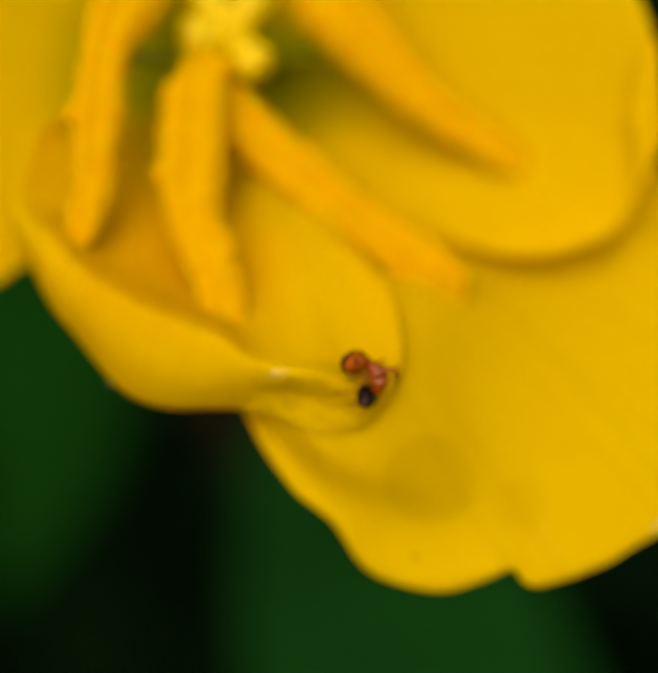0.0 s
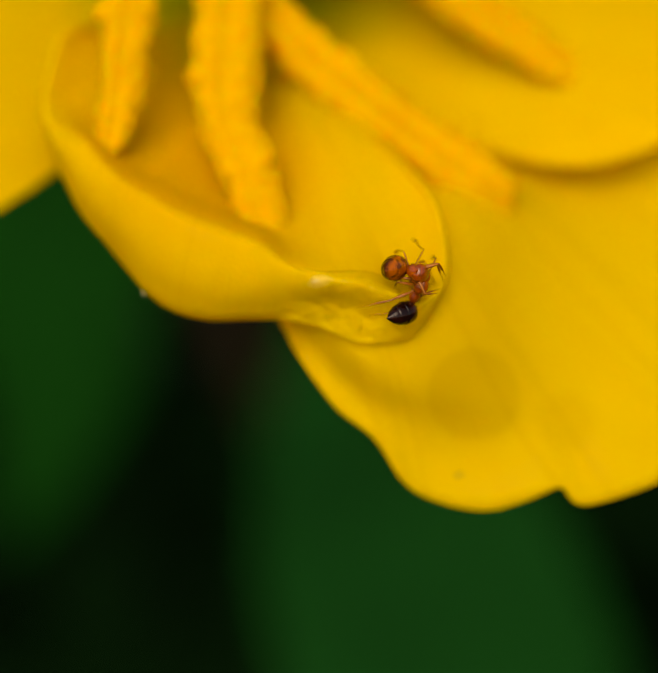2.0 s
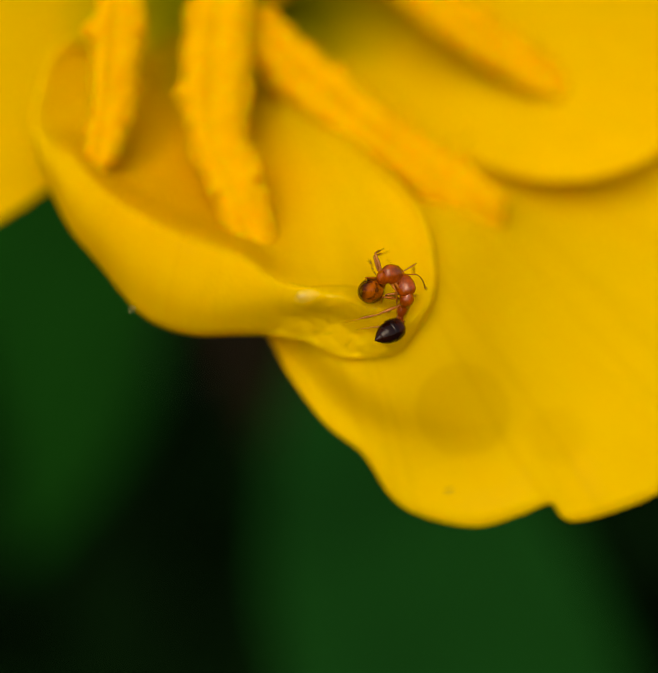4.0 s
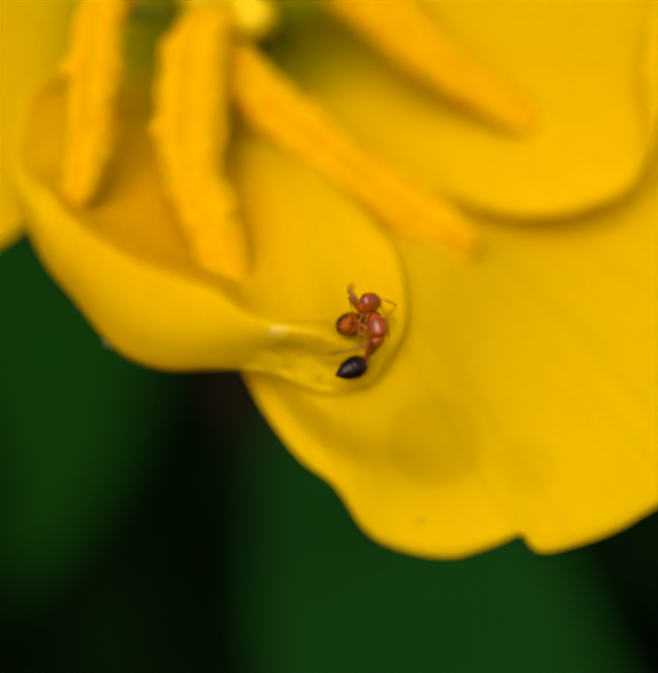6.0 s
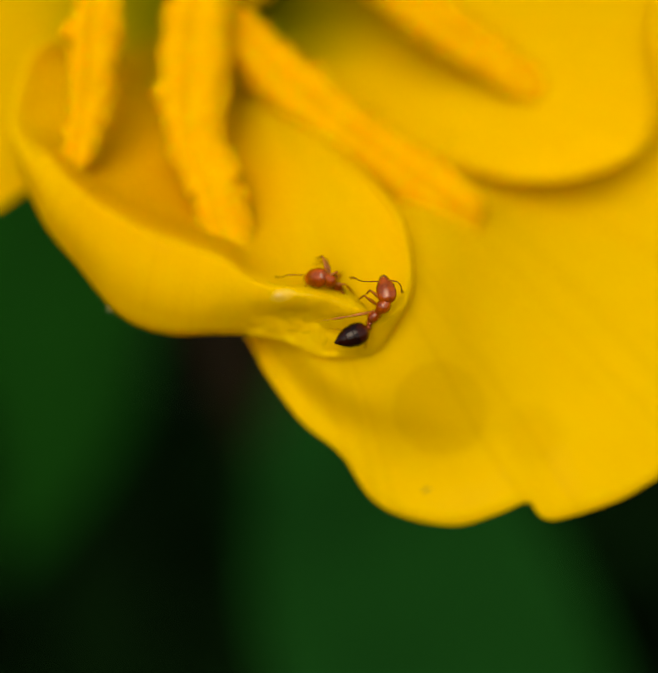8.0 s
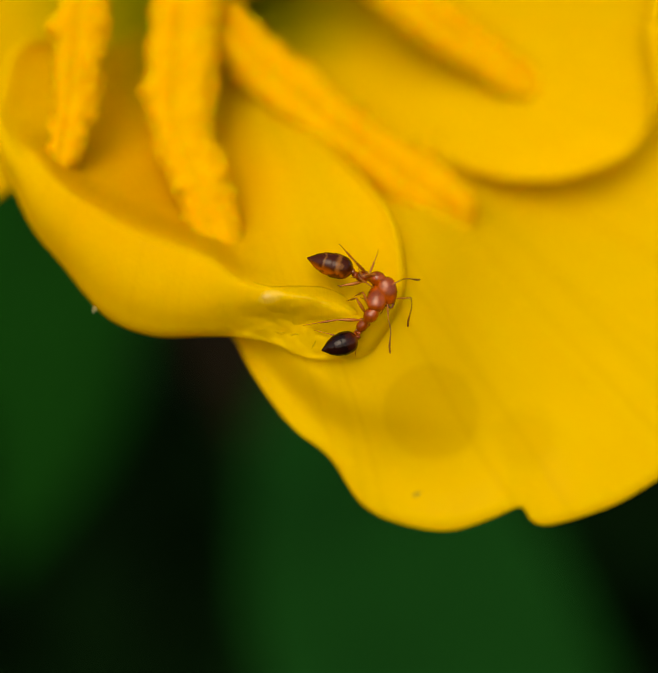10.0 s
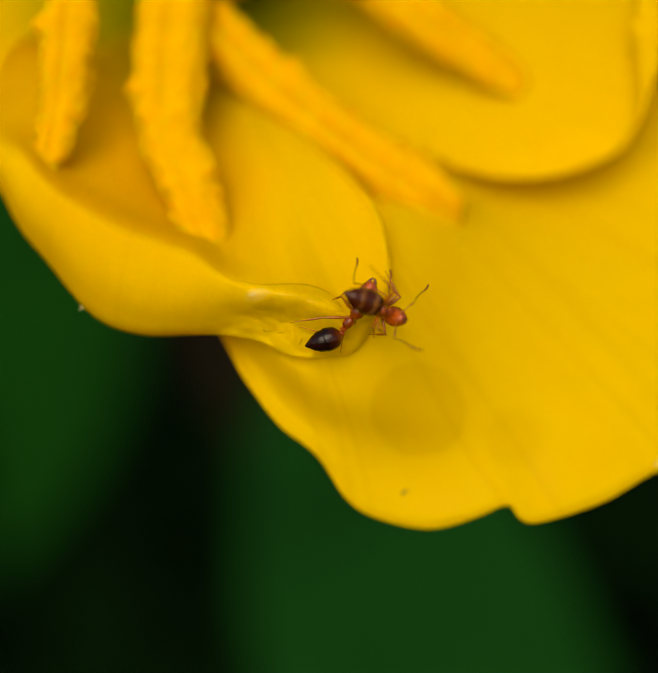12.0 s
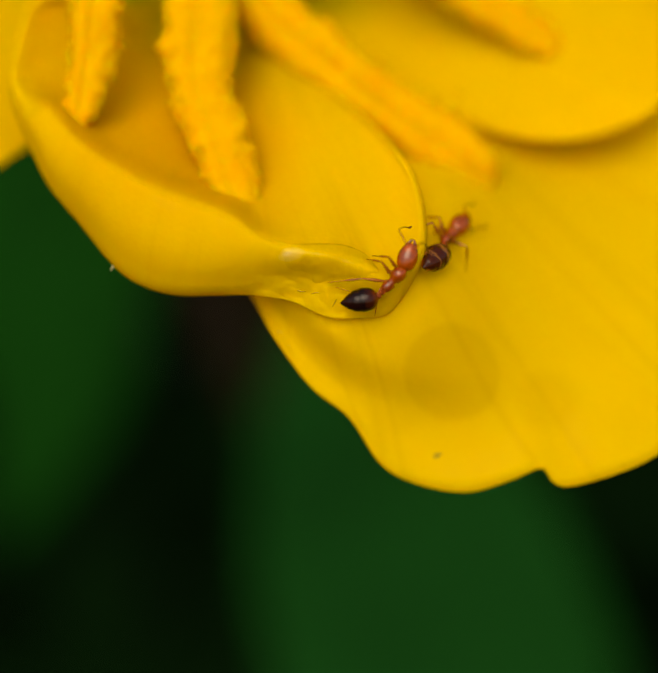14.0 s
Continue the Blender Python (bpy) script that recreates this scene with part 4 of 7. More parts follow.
    walk(red_ant_parts['gaster'], [
        (0, at(-0.46, 0.12, -0.11, -179, -54, 0)), (0.5, at(-0.50, 0.09, 0.01, 164, -65, 12)), (1, at(-0.52, 0.01, -0.04, 124, -66, 44)),
        (1.5, at(-0.44, -0.07, 0.13, 67, -52, 86)), (2, at(-0.42, -0.15, 0.08, 53, -56, 97)), (4.5, at(-0.46, -0.09, 0.11, 44, -52, 111)),
        (5, at(-0.45, -0.03, 0.13, 61, -57, 96)), (5.5, at(-0.45, -0.05, 0.12, 48, -55, 109)), (6, at(-0.45, -0.07, 0.12, 45, -54, 116)),
        (6.5, at(-0.46, -0.07, 0.11, 39, -47, 116)), (7, at(-0.46, -0.11, 0.07, 15, -36, 147)), (7.5, at(-0.46, -0.11, 0.07, 20, -43, 140)),
        (8, at(-0.46, -0.10, 0.06, 13, -31, 149)), (8.5, at(-0.46, -0.09, 0.09, 20, -28, 142)), (11, at(-0.47, -0.10, 0.06, 16, -34, 139)),
        (11.5, at(-0.48, -0.09, 0.04, 11, -26, 139)), (12, at(-0.48, -0.06, 0.08, 15, -22, 143)), (12.5, at(-0.50, -0.07, 0.00, 0, -25, 140)),
        (13, at(-0.49, -0.08, 0.04, 8, -13, 143)), (13.5, at(-0.47, -0.12, 0.01, 1, -2, 147)), (14, at(-0.50, -0.02, 0.01, 2, -2, 142)),
    ])
    walk(red_ant_parts[('antenna', 1)], [
        (0, at(0.04, 0.19, -0.31, 64, -7, 117)), (0.5, at(0.02, 0.32, -0.14, 34, -37, 145)), (0.75, at(0.06, 0.34, -0.15, 58, 1, 100)),
        (1, at(0.10, 0.37, -0.16, 50, 44, 59)), (1.5, at(0.14, 0.40, -0.14, 36, -4, 31)), (2, at(0.23, 0.39, -0.22, 34, 24, 57)),
        (4.5, at(0.42, 0.36, -0.26, 38, -6, 113)), (5, at(0.33, 0.32, -0.33, 47, -4, 112)), (5.5, at(0.48, 0.32, -0.28, 45, -3, 103)),
        (6, at(0.47, 0.37, -0.22, 44, -10, 108)), (6.5, at(0.49, 0.30, -0.29, 40, 1, 103)), (7, at(0.36, 0.42, -0.17, 21, -8, 131)),
        (7.25, at(0.40, 0.39, -0.20, 24, -29, 94)), (7.5, at(0.45, 0.37, -0.23, 43, -43, 45)), (8, at(0.46, 0.39, -0.17, 42, -63, 99)),
        (8.5, at(0.57, 0.37, -0.03, 66, -56, 47)), (9.75, at(0.57, 0.29, -0.17, 35, -25, 81)), (11, at(0.56, 0.22, -0.31, 24, 13, 95)),
        (11.5, at(0.72, 0.20, -0.01, 17, 0, 81)), (12, at(0.71, 0.20, -0.07, 38, -55, 95)), (12.5, at(0.69, 0.23, 0.10, 1, -51, 136)),
        (13, at(0.67, 0.28, 0.02, 16, -29, 71)), (13.5, at(0.65, 0.29, 0.10, 1, -21, 23)), (14, at(0.68, 0.25, 0.10, 4, -1, 71)),
    ])
    walk(red_ant_parts[('funicle', 1)], [
        (0, at(0.40, 0.00, 0.00, 50, 68, 0)), (0.5, at(0.40, 0.00, 0.00, 67, 67, -20)), (0.75, at(0.40, 0.00, 0.00, 41, 25, 11)),
        (1, at(0.40, 0.00, 0.00, 1, 2, 52)), (1.25, at(0.40, 0.00, 0.00, 24, 29, 72)), (1.5, at(0.40, 0.00, 0.00, 63, 43, 109)),
        (2, at(0.40, 0.00, 0.00, 76, 78, 90)), (3.25, at(0.40, 0.00, 0.00, 9, 68, -18)), (4.5, at(0.40, 0.00, 0.00, 14, 47, -57)),
        (5, at(0.40, 0.00, 0.00, 23, 54, -51)), (5.5, at(0.40, 0.00, 0.00, 9, 42, -60)), (6, at(0.40, 0.00, 0.00, 6, 38, -62)),
        (6.5, at(0.40, 0.00, 0.00, 12, 45, -58)), (7, at(0.40, 0.00, 0.00, 14, 48, -57)), (7.25, at(0.40, 0.00, 0.00, 65, 97, 24)),
        (7.5, at(0.40, 0.00, 0.00, -3, 139, -13)), (8, at(0.40, 0.00, 0.00, 41, 109, 29)), (8.5, at(0.40, 0.00, 0.00, 29, 155, -12)),
        (9.75, at(0.40, 0.00, 0.00, 65, 108, 7)), (11, at(0.40, 0.00, 0.00, 21, 53, -52)), (11.5, at(0.40, 0.00, 0.00, -3, 22, -66)),
        (12, at(0.40, 0.00, 0.00, -52, 25, -121)), (12.5, at(0.40, 0.00, 0.00, -52, 17, -127)), (13, at(0.40, 0.00, 0.00, -38, 35, -138)),
        (13.25, at(0.40, 0.00, 0.00, -1, 31, -179)), (13.5, at(0.40, 0.00, 0.00, 34, 50, 141)), (13.67, at(0.40, 0.00, 0.00, 18, 48, 178)),
        (13.83, at(0.40, 0.00, 0.00, 3, 54, -144)), (14, at(0.40, 0.00, 0.00, -4, 64, -101)),
    ])
    walk(red_ant_parts[('antenna', -1)], [
        (0, at(0.06, 0.07, -0.37, -83, 46, -102)), (0.5, at(0.07, 0.29, -0.26, 34, 86, 35)), (0.75, at(0.12, 0.31, -0.27, -48, 44, -42)),
        (1, at(0.16, 0.32, -0.28, -54, -1, -42)), (1.5, at(0.22, 0.37, -0.25, -52, 4, -83)), (1.75, at(0.27, 0.35, -0.28, -42, 37, -56)),
        (2, at(0.32, 0.34, -0.30, -1, 57, -2)), (3.25, at(0.41, 0.30, -0.31, -42, 15, -42)), (4.5, at(0.49, 0.26, -0.33, -55, -36, -53)),
        (5, at(0.39, 0.21, -0.40, -80, -42, -41)), (5.5, at(0.54, 0.21, -0.33, -48, -27, -32)), (6, at(0.53, 0.27, -0.29, -64, -36, -41)),
        (6.5, at(0.55, 0.19, -0.34, -50, -33, -67)), (7, at(0.47, 0.36, -0.23, -31, -24, -69)), (7.5, at(0.54, 0.28, -0.28, -34, -34, -40)),
        (8, at(0.56, 0.31, -0.22, -32, -43, -36)), (8.25, at(0.61, 0.29, -0.15, -14, -27, -14)), (8.5, at(0.66, 0.28, -0.09, 8, -18, 10)),
        (9.75, at(0.63, 0.18, -0.21, 1, 9, -18)), (11, at(0.61, 0.09, -0.33, -19, 29, -53)), (11.5, at(0.76, 0.06, -0.02, -15, 3, -62)),
        (12, at(0.75, 0.07, -0.09, -25, 2, -83)), (12.25, at(0.75, 0.08, 0.01, -12, 6, -35)), (12.5, at(0.74, 0.10, 0.10, 0, -1, 13)),
        (12.75, at(0.74, 0.13, 0.05, -18, -23, -21)), (13, at(0.74, 0.16, 0.00, -22, -50, -56)), (13.5, at(0.72, 0.17, 0.10, -3, -55, -51)),
        (14, at(0.74, 0.13, 0.09, -1, -57, -8)),
    ])
    walk(red_ant_parts[('funicle', -1)], [
        (0, at(0.40, 0.00, 0.00, -104, 68, 0)), (0.5, at(0.40, 0.00, 0.00, -44, 67, 20)), (0.75, at(0.40, 0.00, 0.00, -95, 76, -80)),
        (1, at(0.40, 0.00, 0.00, 60, 119, 25)), (1.5, at(0.40, 0.00, 0.00, -10, 78, -50)), (1.75, at(0.40, 0.00, 0.00, -9, 66, 7)),
        (2, at(0.40, 0.00, 0.00, -27, 57, 47)), (3.25, at(0.40, 0.00, 0.00, -73, 78, -53)), (4.5, at(0.40, 0.00, 0.00, 65, 124, 31)),
        (5, at(0.40, 0.00, 0.00, 24, 123, 13)), (5.5, at(0.40, 0.00, 0.00, -80, 34, -131)), (6, at(0.40, 0.00, 0.00, 63, 130, 31)),
        (6.5, at(0.40, 0.00, 0.00, 64, 116, 30)), (7, at(0.40, 0.00, 0.00, 80, 105, 52)), (7.5, at(0.40, 0.00, 0.00, 55, 120, 31)),
        (8, at(0.40, 0.00, 0.00, 48, 135, 18)), (8.25, at(0.40, 0.00, 0.00, -88, 37, -144)), (8.5, at(0.40, 0.00, 0.00, -53, 22, -138)),
        (9.33, at(0.40, 0.00, 0.00, -64, 38, -90)), (10.17, at(0.40, 0.00, 0.00, -53, 55, -28)), (11, at(0.40, 0.00, 0.00, -21, 53, 52)),
        (11.5, at(0.40, 0.00, 0.00, 6, 32, 118)), (12, at(0.40, 0.00, 0.00, 1, 32, 122)), (12.25, at(0.40, 0.00, 0.00, -5, 39, 170)),
        (12.5, at(0.40, 0.00, 0.00, -2, 47, -137)), (12.75, at(0.40, 0.00, 0.00, -51, 47, -140)), (13, at(0.40, 0.00, 0.00, 81, 134, 38)),
        (13.5, at(0.40, 0.00, 0.00, 77, 134, 34)), (14, at(0.40, 0.00, 0.00, -84, 29, -156)),
    ])
    walk(red_ant_parts[('leg', 0, 1)], [
        (0, at(0.20, 0.09, -0.09, 79, 22, 118)), (0.5, at(0.20, 0.09, -0.09, 58, -7, 124)), (1, at(0.20, 0.09, -0.09, 56, 0, 133)),
        (1.5, at(0.20, 0.09, -0.09, 48, -7, 113)), (2, at(0.20, 0.09, -0.09, 41, -19, 103)), (4.5, at(0.20, 0.09, -0.09, 40, -24, 105)),
        (5, at(0.20, 0.09, -0.09, 20, -34, 154)), (5.25, at(0.20, 0.09, -0.09, 41, -15, 114)), (5.5, at(0.20, 0.09, -0.09, 45, 11, 82)),
        (6, at(0.20, 0.09, -0.09, 47, 5, 91)), (6.5, at(0.20, 0.09, -0.09, 39, 3, 74)), (7, at(0.20, 0.09, -0.09, 32, -30, 89)),
        (7.5, at(0.20, 0.09, -0.09, 33, -24, 85)), (8, at(0.20, 0.09, -0.09, 30, -28, 80)), (8.5, at(0.20, 0.09, -0.09, 33, -9, 73)),
        (11, at(0.20, 0.09, -0.09, 22, -15, 55)), (11.5, at(0.20, 0.09, -0.09, 18, -29, 55)), (12, at(0.20, 0.09, -0.09, 25, -15, 63)),
        (12.5, at(0.20, 0.09, -0.09, 1, -42, 52)), (13, at(0.20, 0.09, -0.09, 15, -29, 60)), (13.5, at(0.20, 0.09, -0.09, 3, -41, 67)),
        (14, at(0.20, 0.09, -0.09, 5, -38, 79)),
    ])
    walk(red_ant_parts[('shin', 0, 1)], [
        (0, at(0.40, 0.00, 0.00, -42, 43, 28)), (0.5, at(0.40, 0.00, 0.00, -17, 41, 15)), (1, at(0.40, 0.00, 0.00, -34, 39, 16)),
        (1.25, at(0.40, 0.00, 0.00, 9, 58, 9)), (1.5, at(0.40, 0.00, 0.00, 88, 71, 42)), (2, at(0.40, 0.00, 0.00, -3, 104, -52)),
        (4.5, at(0.40, 0.00, 0.00, 55, 106, -15)), (5, at(0.40, 0.00, 0.00, 42, 74, -69)), (5.25, at(0.40, 0.00, 0.00, 5, 76, -170)),
        (5.5, at(0.40, 0.00, 0.00, -5, 67, 117)), (6, at(0.40, 0.00, 0.00, -11, 70, 103)), (6.5, at(0.40, 0.00, 0.00, 16, 63, 132)),
        (7, at(0.40, 0.00, 0.00, -109, 117, -38)), (7.5, at(0.40, 0.00, 0.00, 58, 63, 139)), (8, at(0.40, 0.00, 0.00, 68, 58, 144)),
        (8.5, at(0.40, 0.00, 0.00, 41, 65, 123)), (11, at(0.40, 0.00, 0.00, 52, 54, 139)), (11.5, at(0.40, 0.00, 0.00, 64, 47, 146)),
        (12, at(0.40, 0.00, 0.00, 53, 58, 136)), (12.5, at(0.40, 0.00, 0.00, 77, 54, 126)), (13, at(0.40, 0.00, 0.00, 72, 55, 135)),
        (13.5, at(0.40, 0.00, 0.00, 80, 55, 127)), (14, at(0.40, 0.00, 0.00, 75, 64, 109)),
    ])
    walk(red_ant_parts[('leg', 0, -1)], [
        (0, at(0.20, -0.09, -0.09, 24, 3, 172)), (0.5, at(0.20, -0.09, -0.09, 13, -5, 173)), (1, at(0.20, -0.09, -0.09, -2, -2, -179)),
        (1.5, at(0.20, -0.09, -0.09, -1, 4, -179)), (2, at(0.20, -0.09, -0.09, -5, 11, -175)), (4.5, at(0.20, -0.09, -0.09, -3, 6, -177)),
        (5, at(0.20, -0.09, -0.09, -5, -8, -175)), (5.5, at(0.20, -0.09, -0.09, -6, 21, -177)), (6, at(0.20, -0.09, -0.09, -3, 18, -178)),
        (6.5, at(0.20, -0.09, -0.09, -2, 24, -179)), (7, at(0.20, -0.09, -0.09, -2, 27, -178)), (7.5, at(0.20, -0.09, -0.09, 0, 30, -180)),
        (8, at(0.20, -0.09, -0.09, 0, 33, -180)), (8.5, at(0.20, -0.09, -0.09, 17, 37, 168)), (9.75, at(0.20, -0.09, -0.09, 51, 49, 161)),
        (11, at(0.20, -0.09, -0.09, -85, 119, -14)), (11.5, at(0.20, -0.09, -0.09, -78, 120, -4)), (12, at(0.20, -0.09, -0.09, 25, 51, 165)),
        (12.25, at(0.20, -0.09, -0.09, 3, 45, 96)), (12.5, at(0.20, -0.09, -0.09, 0, 29, 41)), (12.75, at(0.20, -0.09, -0.09, 2, 47, 80)),
        (13, at(0.20, -0.09, -0.09, 26, 58, 137)), (13.5, at(0.20, -0.09, -0.09, 3, 38, 78)), (14, at(0.20, -0.09, -0.09, 4, 25, 117)),
    ])
    walk(red_ant_parts[('shin', 0, -1)], [
        (0, at(0.40, 0.00, 0.00, -12, -13, 7)), (0.5, at(0.40, 0.00, 0.00, -7, -8, 5)), (1, at(0.40, 0.00, 0.00, 2, -10, -2)),
        (1.5, at(0.40, 0.00, 0.00, 3, -9, -3)), (2, at(0.40, 0.00, 0.00, 5, -8, -5)), (4.5, at(0.40, 0.00, 0.00, 9, -3, -8)),
        (5, at(0.40, 0.00, 0.00, 8, 0, -8)), (5.5, at(0.40, 0.00, 0.00, 8, -18, -6)), (6, at(0.40, 0.00, 0.00, 4, -17, -3)),
        (6.5, at(0.40, 0.00, 0.00, 5, -20, -4)), (7, at(0.40, 0.00, 0.00, -7, -17, 7)), (7.5, at(0.40, 0.00, 0.00, -9, -21, 8)),
        (8, at(0.40, 0.00, 0.00, -10, -25, 10)), (8.5, at(0.40, 0.00, 0.00, -33, -23, 28)), (9.75, at(0.40, 0.00, 0.00, -67, -2, 58)),
        (11, at(0.40, 0.00, 0.00, -90, 30, 75)), (11.5, at(0.40, 0.00, 0.00, -87, 27, 86)), (12, at(0.40, 0.00, 0.00, -60, -29, 58)),
        (12.25, at(0.40, 0.00, 0.00, -50, 13, 101)), (12.5, at(0.40, 0.00, 0.00, -8, 31, 162)), (12.75, at(0.40, 0.00, 0.00, -42, 25, 127)),
        (13, at(0.40, 0.00, 0.00, -66, 5, 101)), (13.5, at(0.40, 0.00, 0.00, -20, 30, 147)), (14, at(0.40, 0.00, 0.00, -25, 30, 116)),
    ])
    walk(red_ant_parts[('leg', 1, 1)], [
        (0, at(0.03, 0.09, -0.10, 69, 2, 102)), (0.5, at(0.03, 0.09, -0.10, 59, -22, 111)), (1, at(0.03, 0.09, -0.10, 57, -20, 114)),
        (1.5, at(0.03, 0.09, -0.10, 52, -21, 99)), (2, at(0.03, 0.09, -0.10, 44, -26, 94)), (4.5, at(0.03, 0.09, -0.10, 45, -24, 88)),
        (5, at(0.03, 0.09, -0.10, 46, -37, 112)), (5.5, at(0.03, 0.09, -0.10, 46, -8, 79)), (6, at(0.03, 0.09, -0.10, 48, -12, 85)),
        (6.5, at(0.03, 0.09, -0.10, 41, -10, 74)), (7, at(0.03, 0.09, -0.10, 32, -31, 90)), (7.5, at(0.03, 0.09, -0.10, 34, -27, 86)),
        (8, at(0.03, 0.09, -0.10, 30, -29, 82)), (8.5, at(0.03, 0.09, -0.10, 34, -14, 76)), (11, at(0.03, 0.09, -0.10, 23, -17, 61)),
        (11.5, at(0.03, 0.09, -0.10, 18, -26, 61)), (12, at(0.03, 0.09, -0.10, 26, -18, 67)), (12.5, at(0.03, 0.09, -0.10, 1, -35, 57)),
        (13, at(0.03, 0.09, -0.10, 15, -26, 65)), (13.5, at(0.03, 0.09, -0.10, 3, -35, 70)), (14, at(0.03, 0.09, -0.10, 4, -32, 80)),
    ])
    walk(red_ant_parts[('shin', 1, 1)], [
        (0, at(0.42, 0.00, 0.00, -16, 56, 31)), (0.5, at(0.42, 0.00, 0.00, -5, 51, 16)), (1, at(0.42, 0.00, 0.00, -14, 63, 23)),
        (1.5, at(0.42, 0.00, 0.00, 22, 78, 72)), (1.75, at(0.42, 0.00, 0.00, -72, 100, -70)), (2, at(0.42, 0.00, 0.00, -5, 106, -52)),
        (4.5, at(0.42, 0.00, 0.00, 22, 108, -33)), (5, at(0.42, 0.00, 0.00, 122, 94, 36)), (5.17, at(0.42, 0.00, 0.00, 95, 82, 67)),
        (5.33, at(0.42, 0.00, 0.00, 65, 72, 96)), (5.5, at(0.42, 0.00, 0.00, 35, 67, 126)), (6, at(0.42, 0.00, 0.00, 36, 70, 118)),
        (6.5, at(0.42, 0.00, 0.00, 46, 65, 129)), (7, at(0.42, 0.00, 0.00, -104, 114, -47)), (7.5, at(0.42, 0.00, 0.00, 68, 65, 131)),
        (8, at(0.42, 0.00, 0.00, -107, 118, -44)), (8.5, at(0.42, 0.00, 0.00, 52, 67, 112)), (11, at(0.42, 0.00, 0.00, 59, 59, 130)),
        (11.5, at(0.42, 0.00, 0.00, 67, 55, 137)), (12, at(0.42, 0.00, 0.00, 59, 62, 125)), (12.5, at(0.42, 0.00, 0.00, 66, 61, 109)),
        (13, at(0.42, 0.00, 0.00, 67, 61, 120)), (13.5, at(0.42, 0.00, 0.00, 71, 60, 115)), (14, at(0.42, 0.00, 0.00, 56, 66, 88)),
    ])
    walk(red_ant_parts[('leg', 1, -1)], [
        (0, at(0.03, -0.09, -0.10, 30, -28, 155)), (0.5, at(0.03, -0.09, -0.10, 19, -32, 162)), (1, at(0.03, -0.09, -0.10, 15, -30, 166)),
        (1.5, at(0.03, -0.09, -0.10, 14, -22, 164)), (2, at(0.03, -0.09, -0.10, 9, -14, 168)), (4.5, at(0.03, -0.09, -0.10, 15, -14, 159)),
        (5, at(0.03, -0.09, -0.10, 17, -23, 160)), (5.5, at(0.03, -0.09, -0.10, 13, -13, 165)), (6, at(0.03, -0.09, -0.10, 12, -15, 166)),
        (6.5, at(0.03, -0.09, -0.10, 13, -9, 163)), (7, at(0.03, -0.09, -0.10, 3, -3, 174)), (7.5, at(0.03, -0.09, -0.10, 4, -4, 172)),
        (8, at(0.03, -0.09, -0.10, 4, -1, 172)), (8.5, at(0.03, -0.09, -0.10, 10, -3, 163)), (11, at(0.03, -0.09, -0.10, 7, 7, 164)),
        (11.5, at(0.03, -0.09, -0.10, 5, 9, 166)), (12, at(0.03, -0.09, -0.10, 8, 4, 164)), (12.5, at(0.03, -0.09, -0.10, 0, 19, 150)),
        (13, at(0.03, -0.09, -0.10, 5, 10, 160)), (13.5, at(0.03, -0.09, -0.10, 1, 17, 160)), (14, at(0.03, -0.09, -0.10, 2, 13, 155)),
    ])
    walk(red_ant_parts[('shin', 1, -1)], [
        (0, at(0.42, 0.00, 0.00, -18, -8, 30)), (0.5, at(0.42, 0.00, 0.00, -14, -7, 26)), (1, at(0.42, 0.00, 0.00, -14, -9, 25)),
        (1.5, at(0.42, 0.00, 0.00, -13, -9, 27)), (2, at(0.42, 0.00, 0.00, -13, -9, 28)), (4.5, at(0.42, 0.00, 0.00, -10, -8, 25)),
        (5, at(0.42, 0.00, 0.00, -8, -8, 19)), (5.5, at(0.42, 0.00, 0.00, -17, -10, 33)), (6, at(0.42, 0.00, 0.00, -16, -10, 32)),
        (6.5, at(0.42, 0.00, 0.00, -17, -10, 35)), (7, at(0.42, 0.00, 0.00, -15, -8, 36)), (7.5, at(0.42, 0.00, 0.00, -16, -8, 38)),
        (8, at(0.42, 0.00, 0.00, -16, -8, 39)), (8.5, at(0.42, 0.00, 0.00, -20, -8, 43)), (11, at(0.42, 0.00, 0.00, -24, -9, 53)),
        (11.5, at(0.42, 0.00, 0.00, -20, -9, 51)), (12, at(0.42, 0.00, 0.00, -22, -8, 50)), (12.5, at(0.42, 0.00, 0.00, -19, -3, 76)),
        (13, at(0.42, 0.00, 0.00, -20, -6, 57)), (13.5, at(0.42, 0.00, 0.00, -18, -4, 68)), (14, at(0.42, 0.00, 0.00, -14, -3, 58)),
    ])
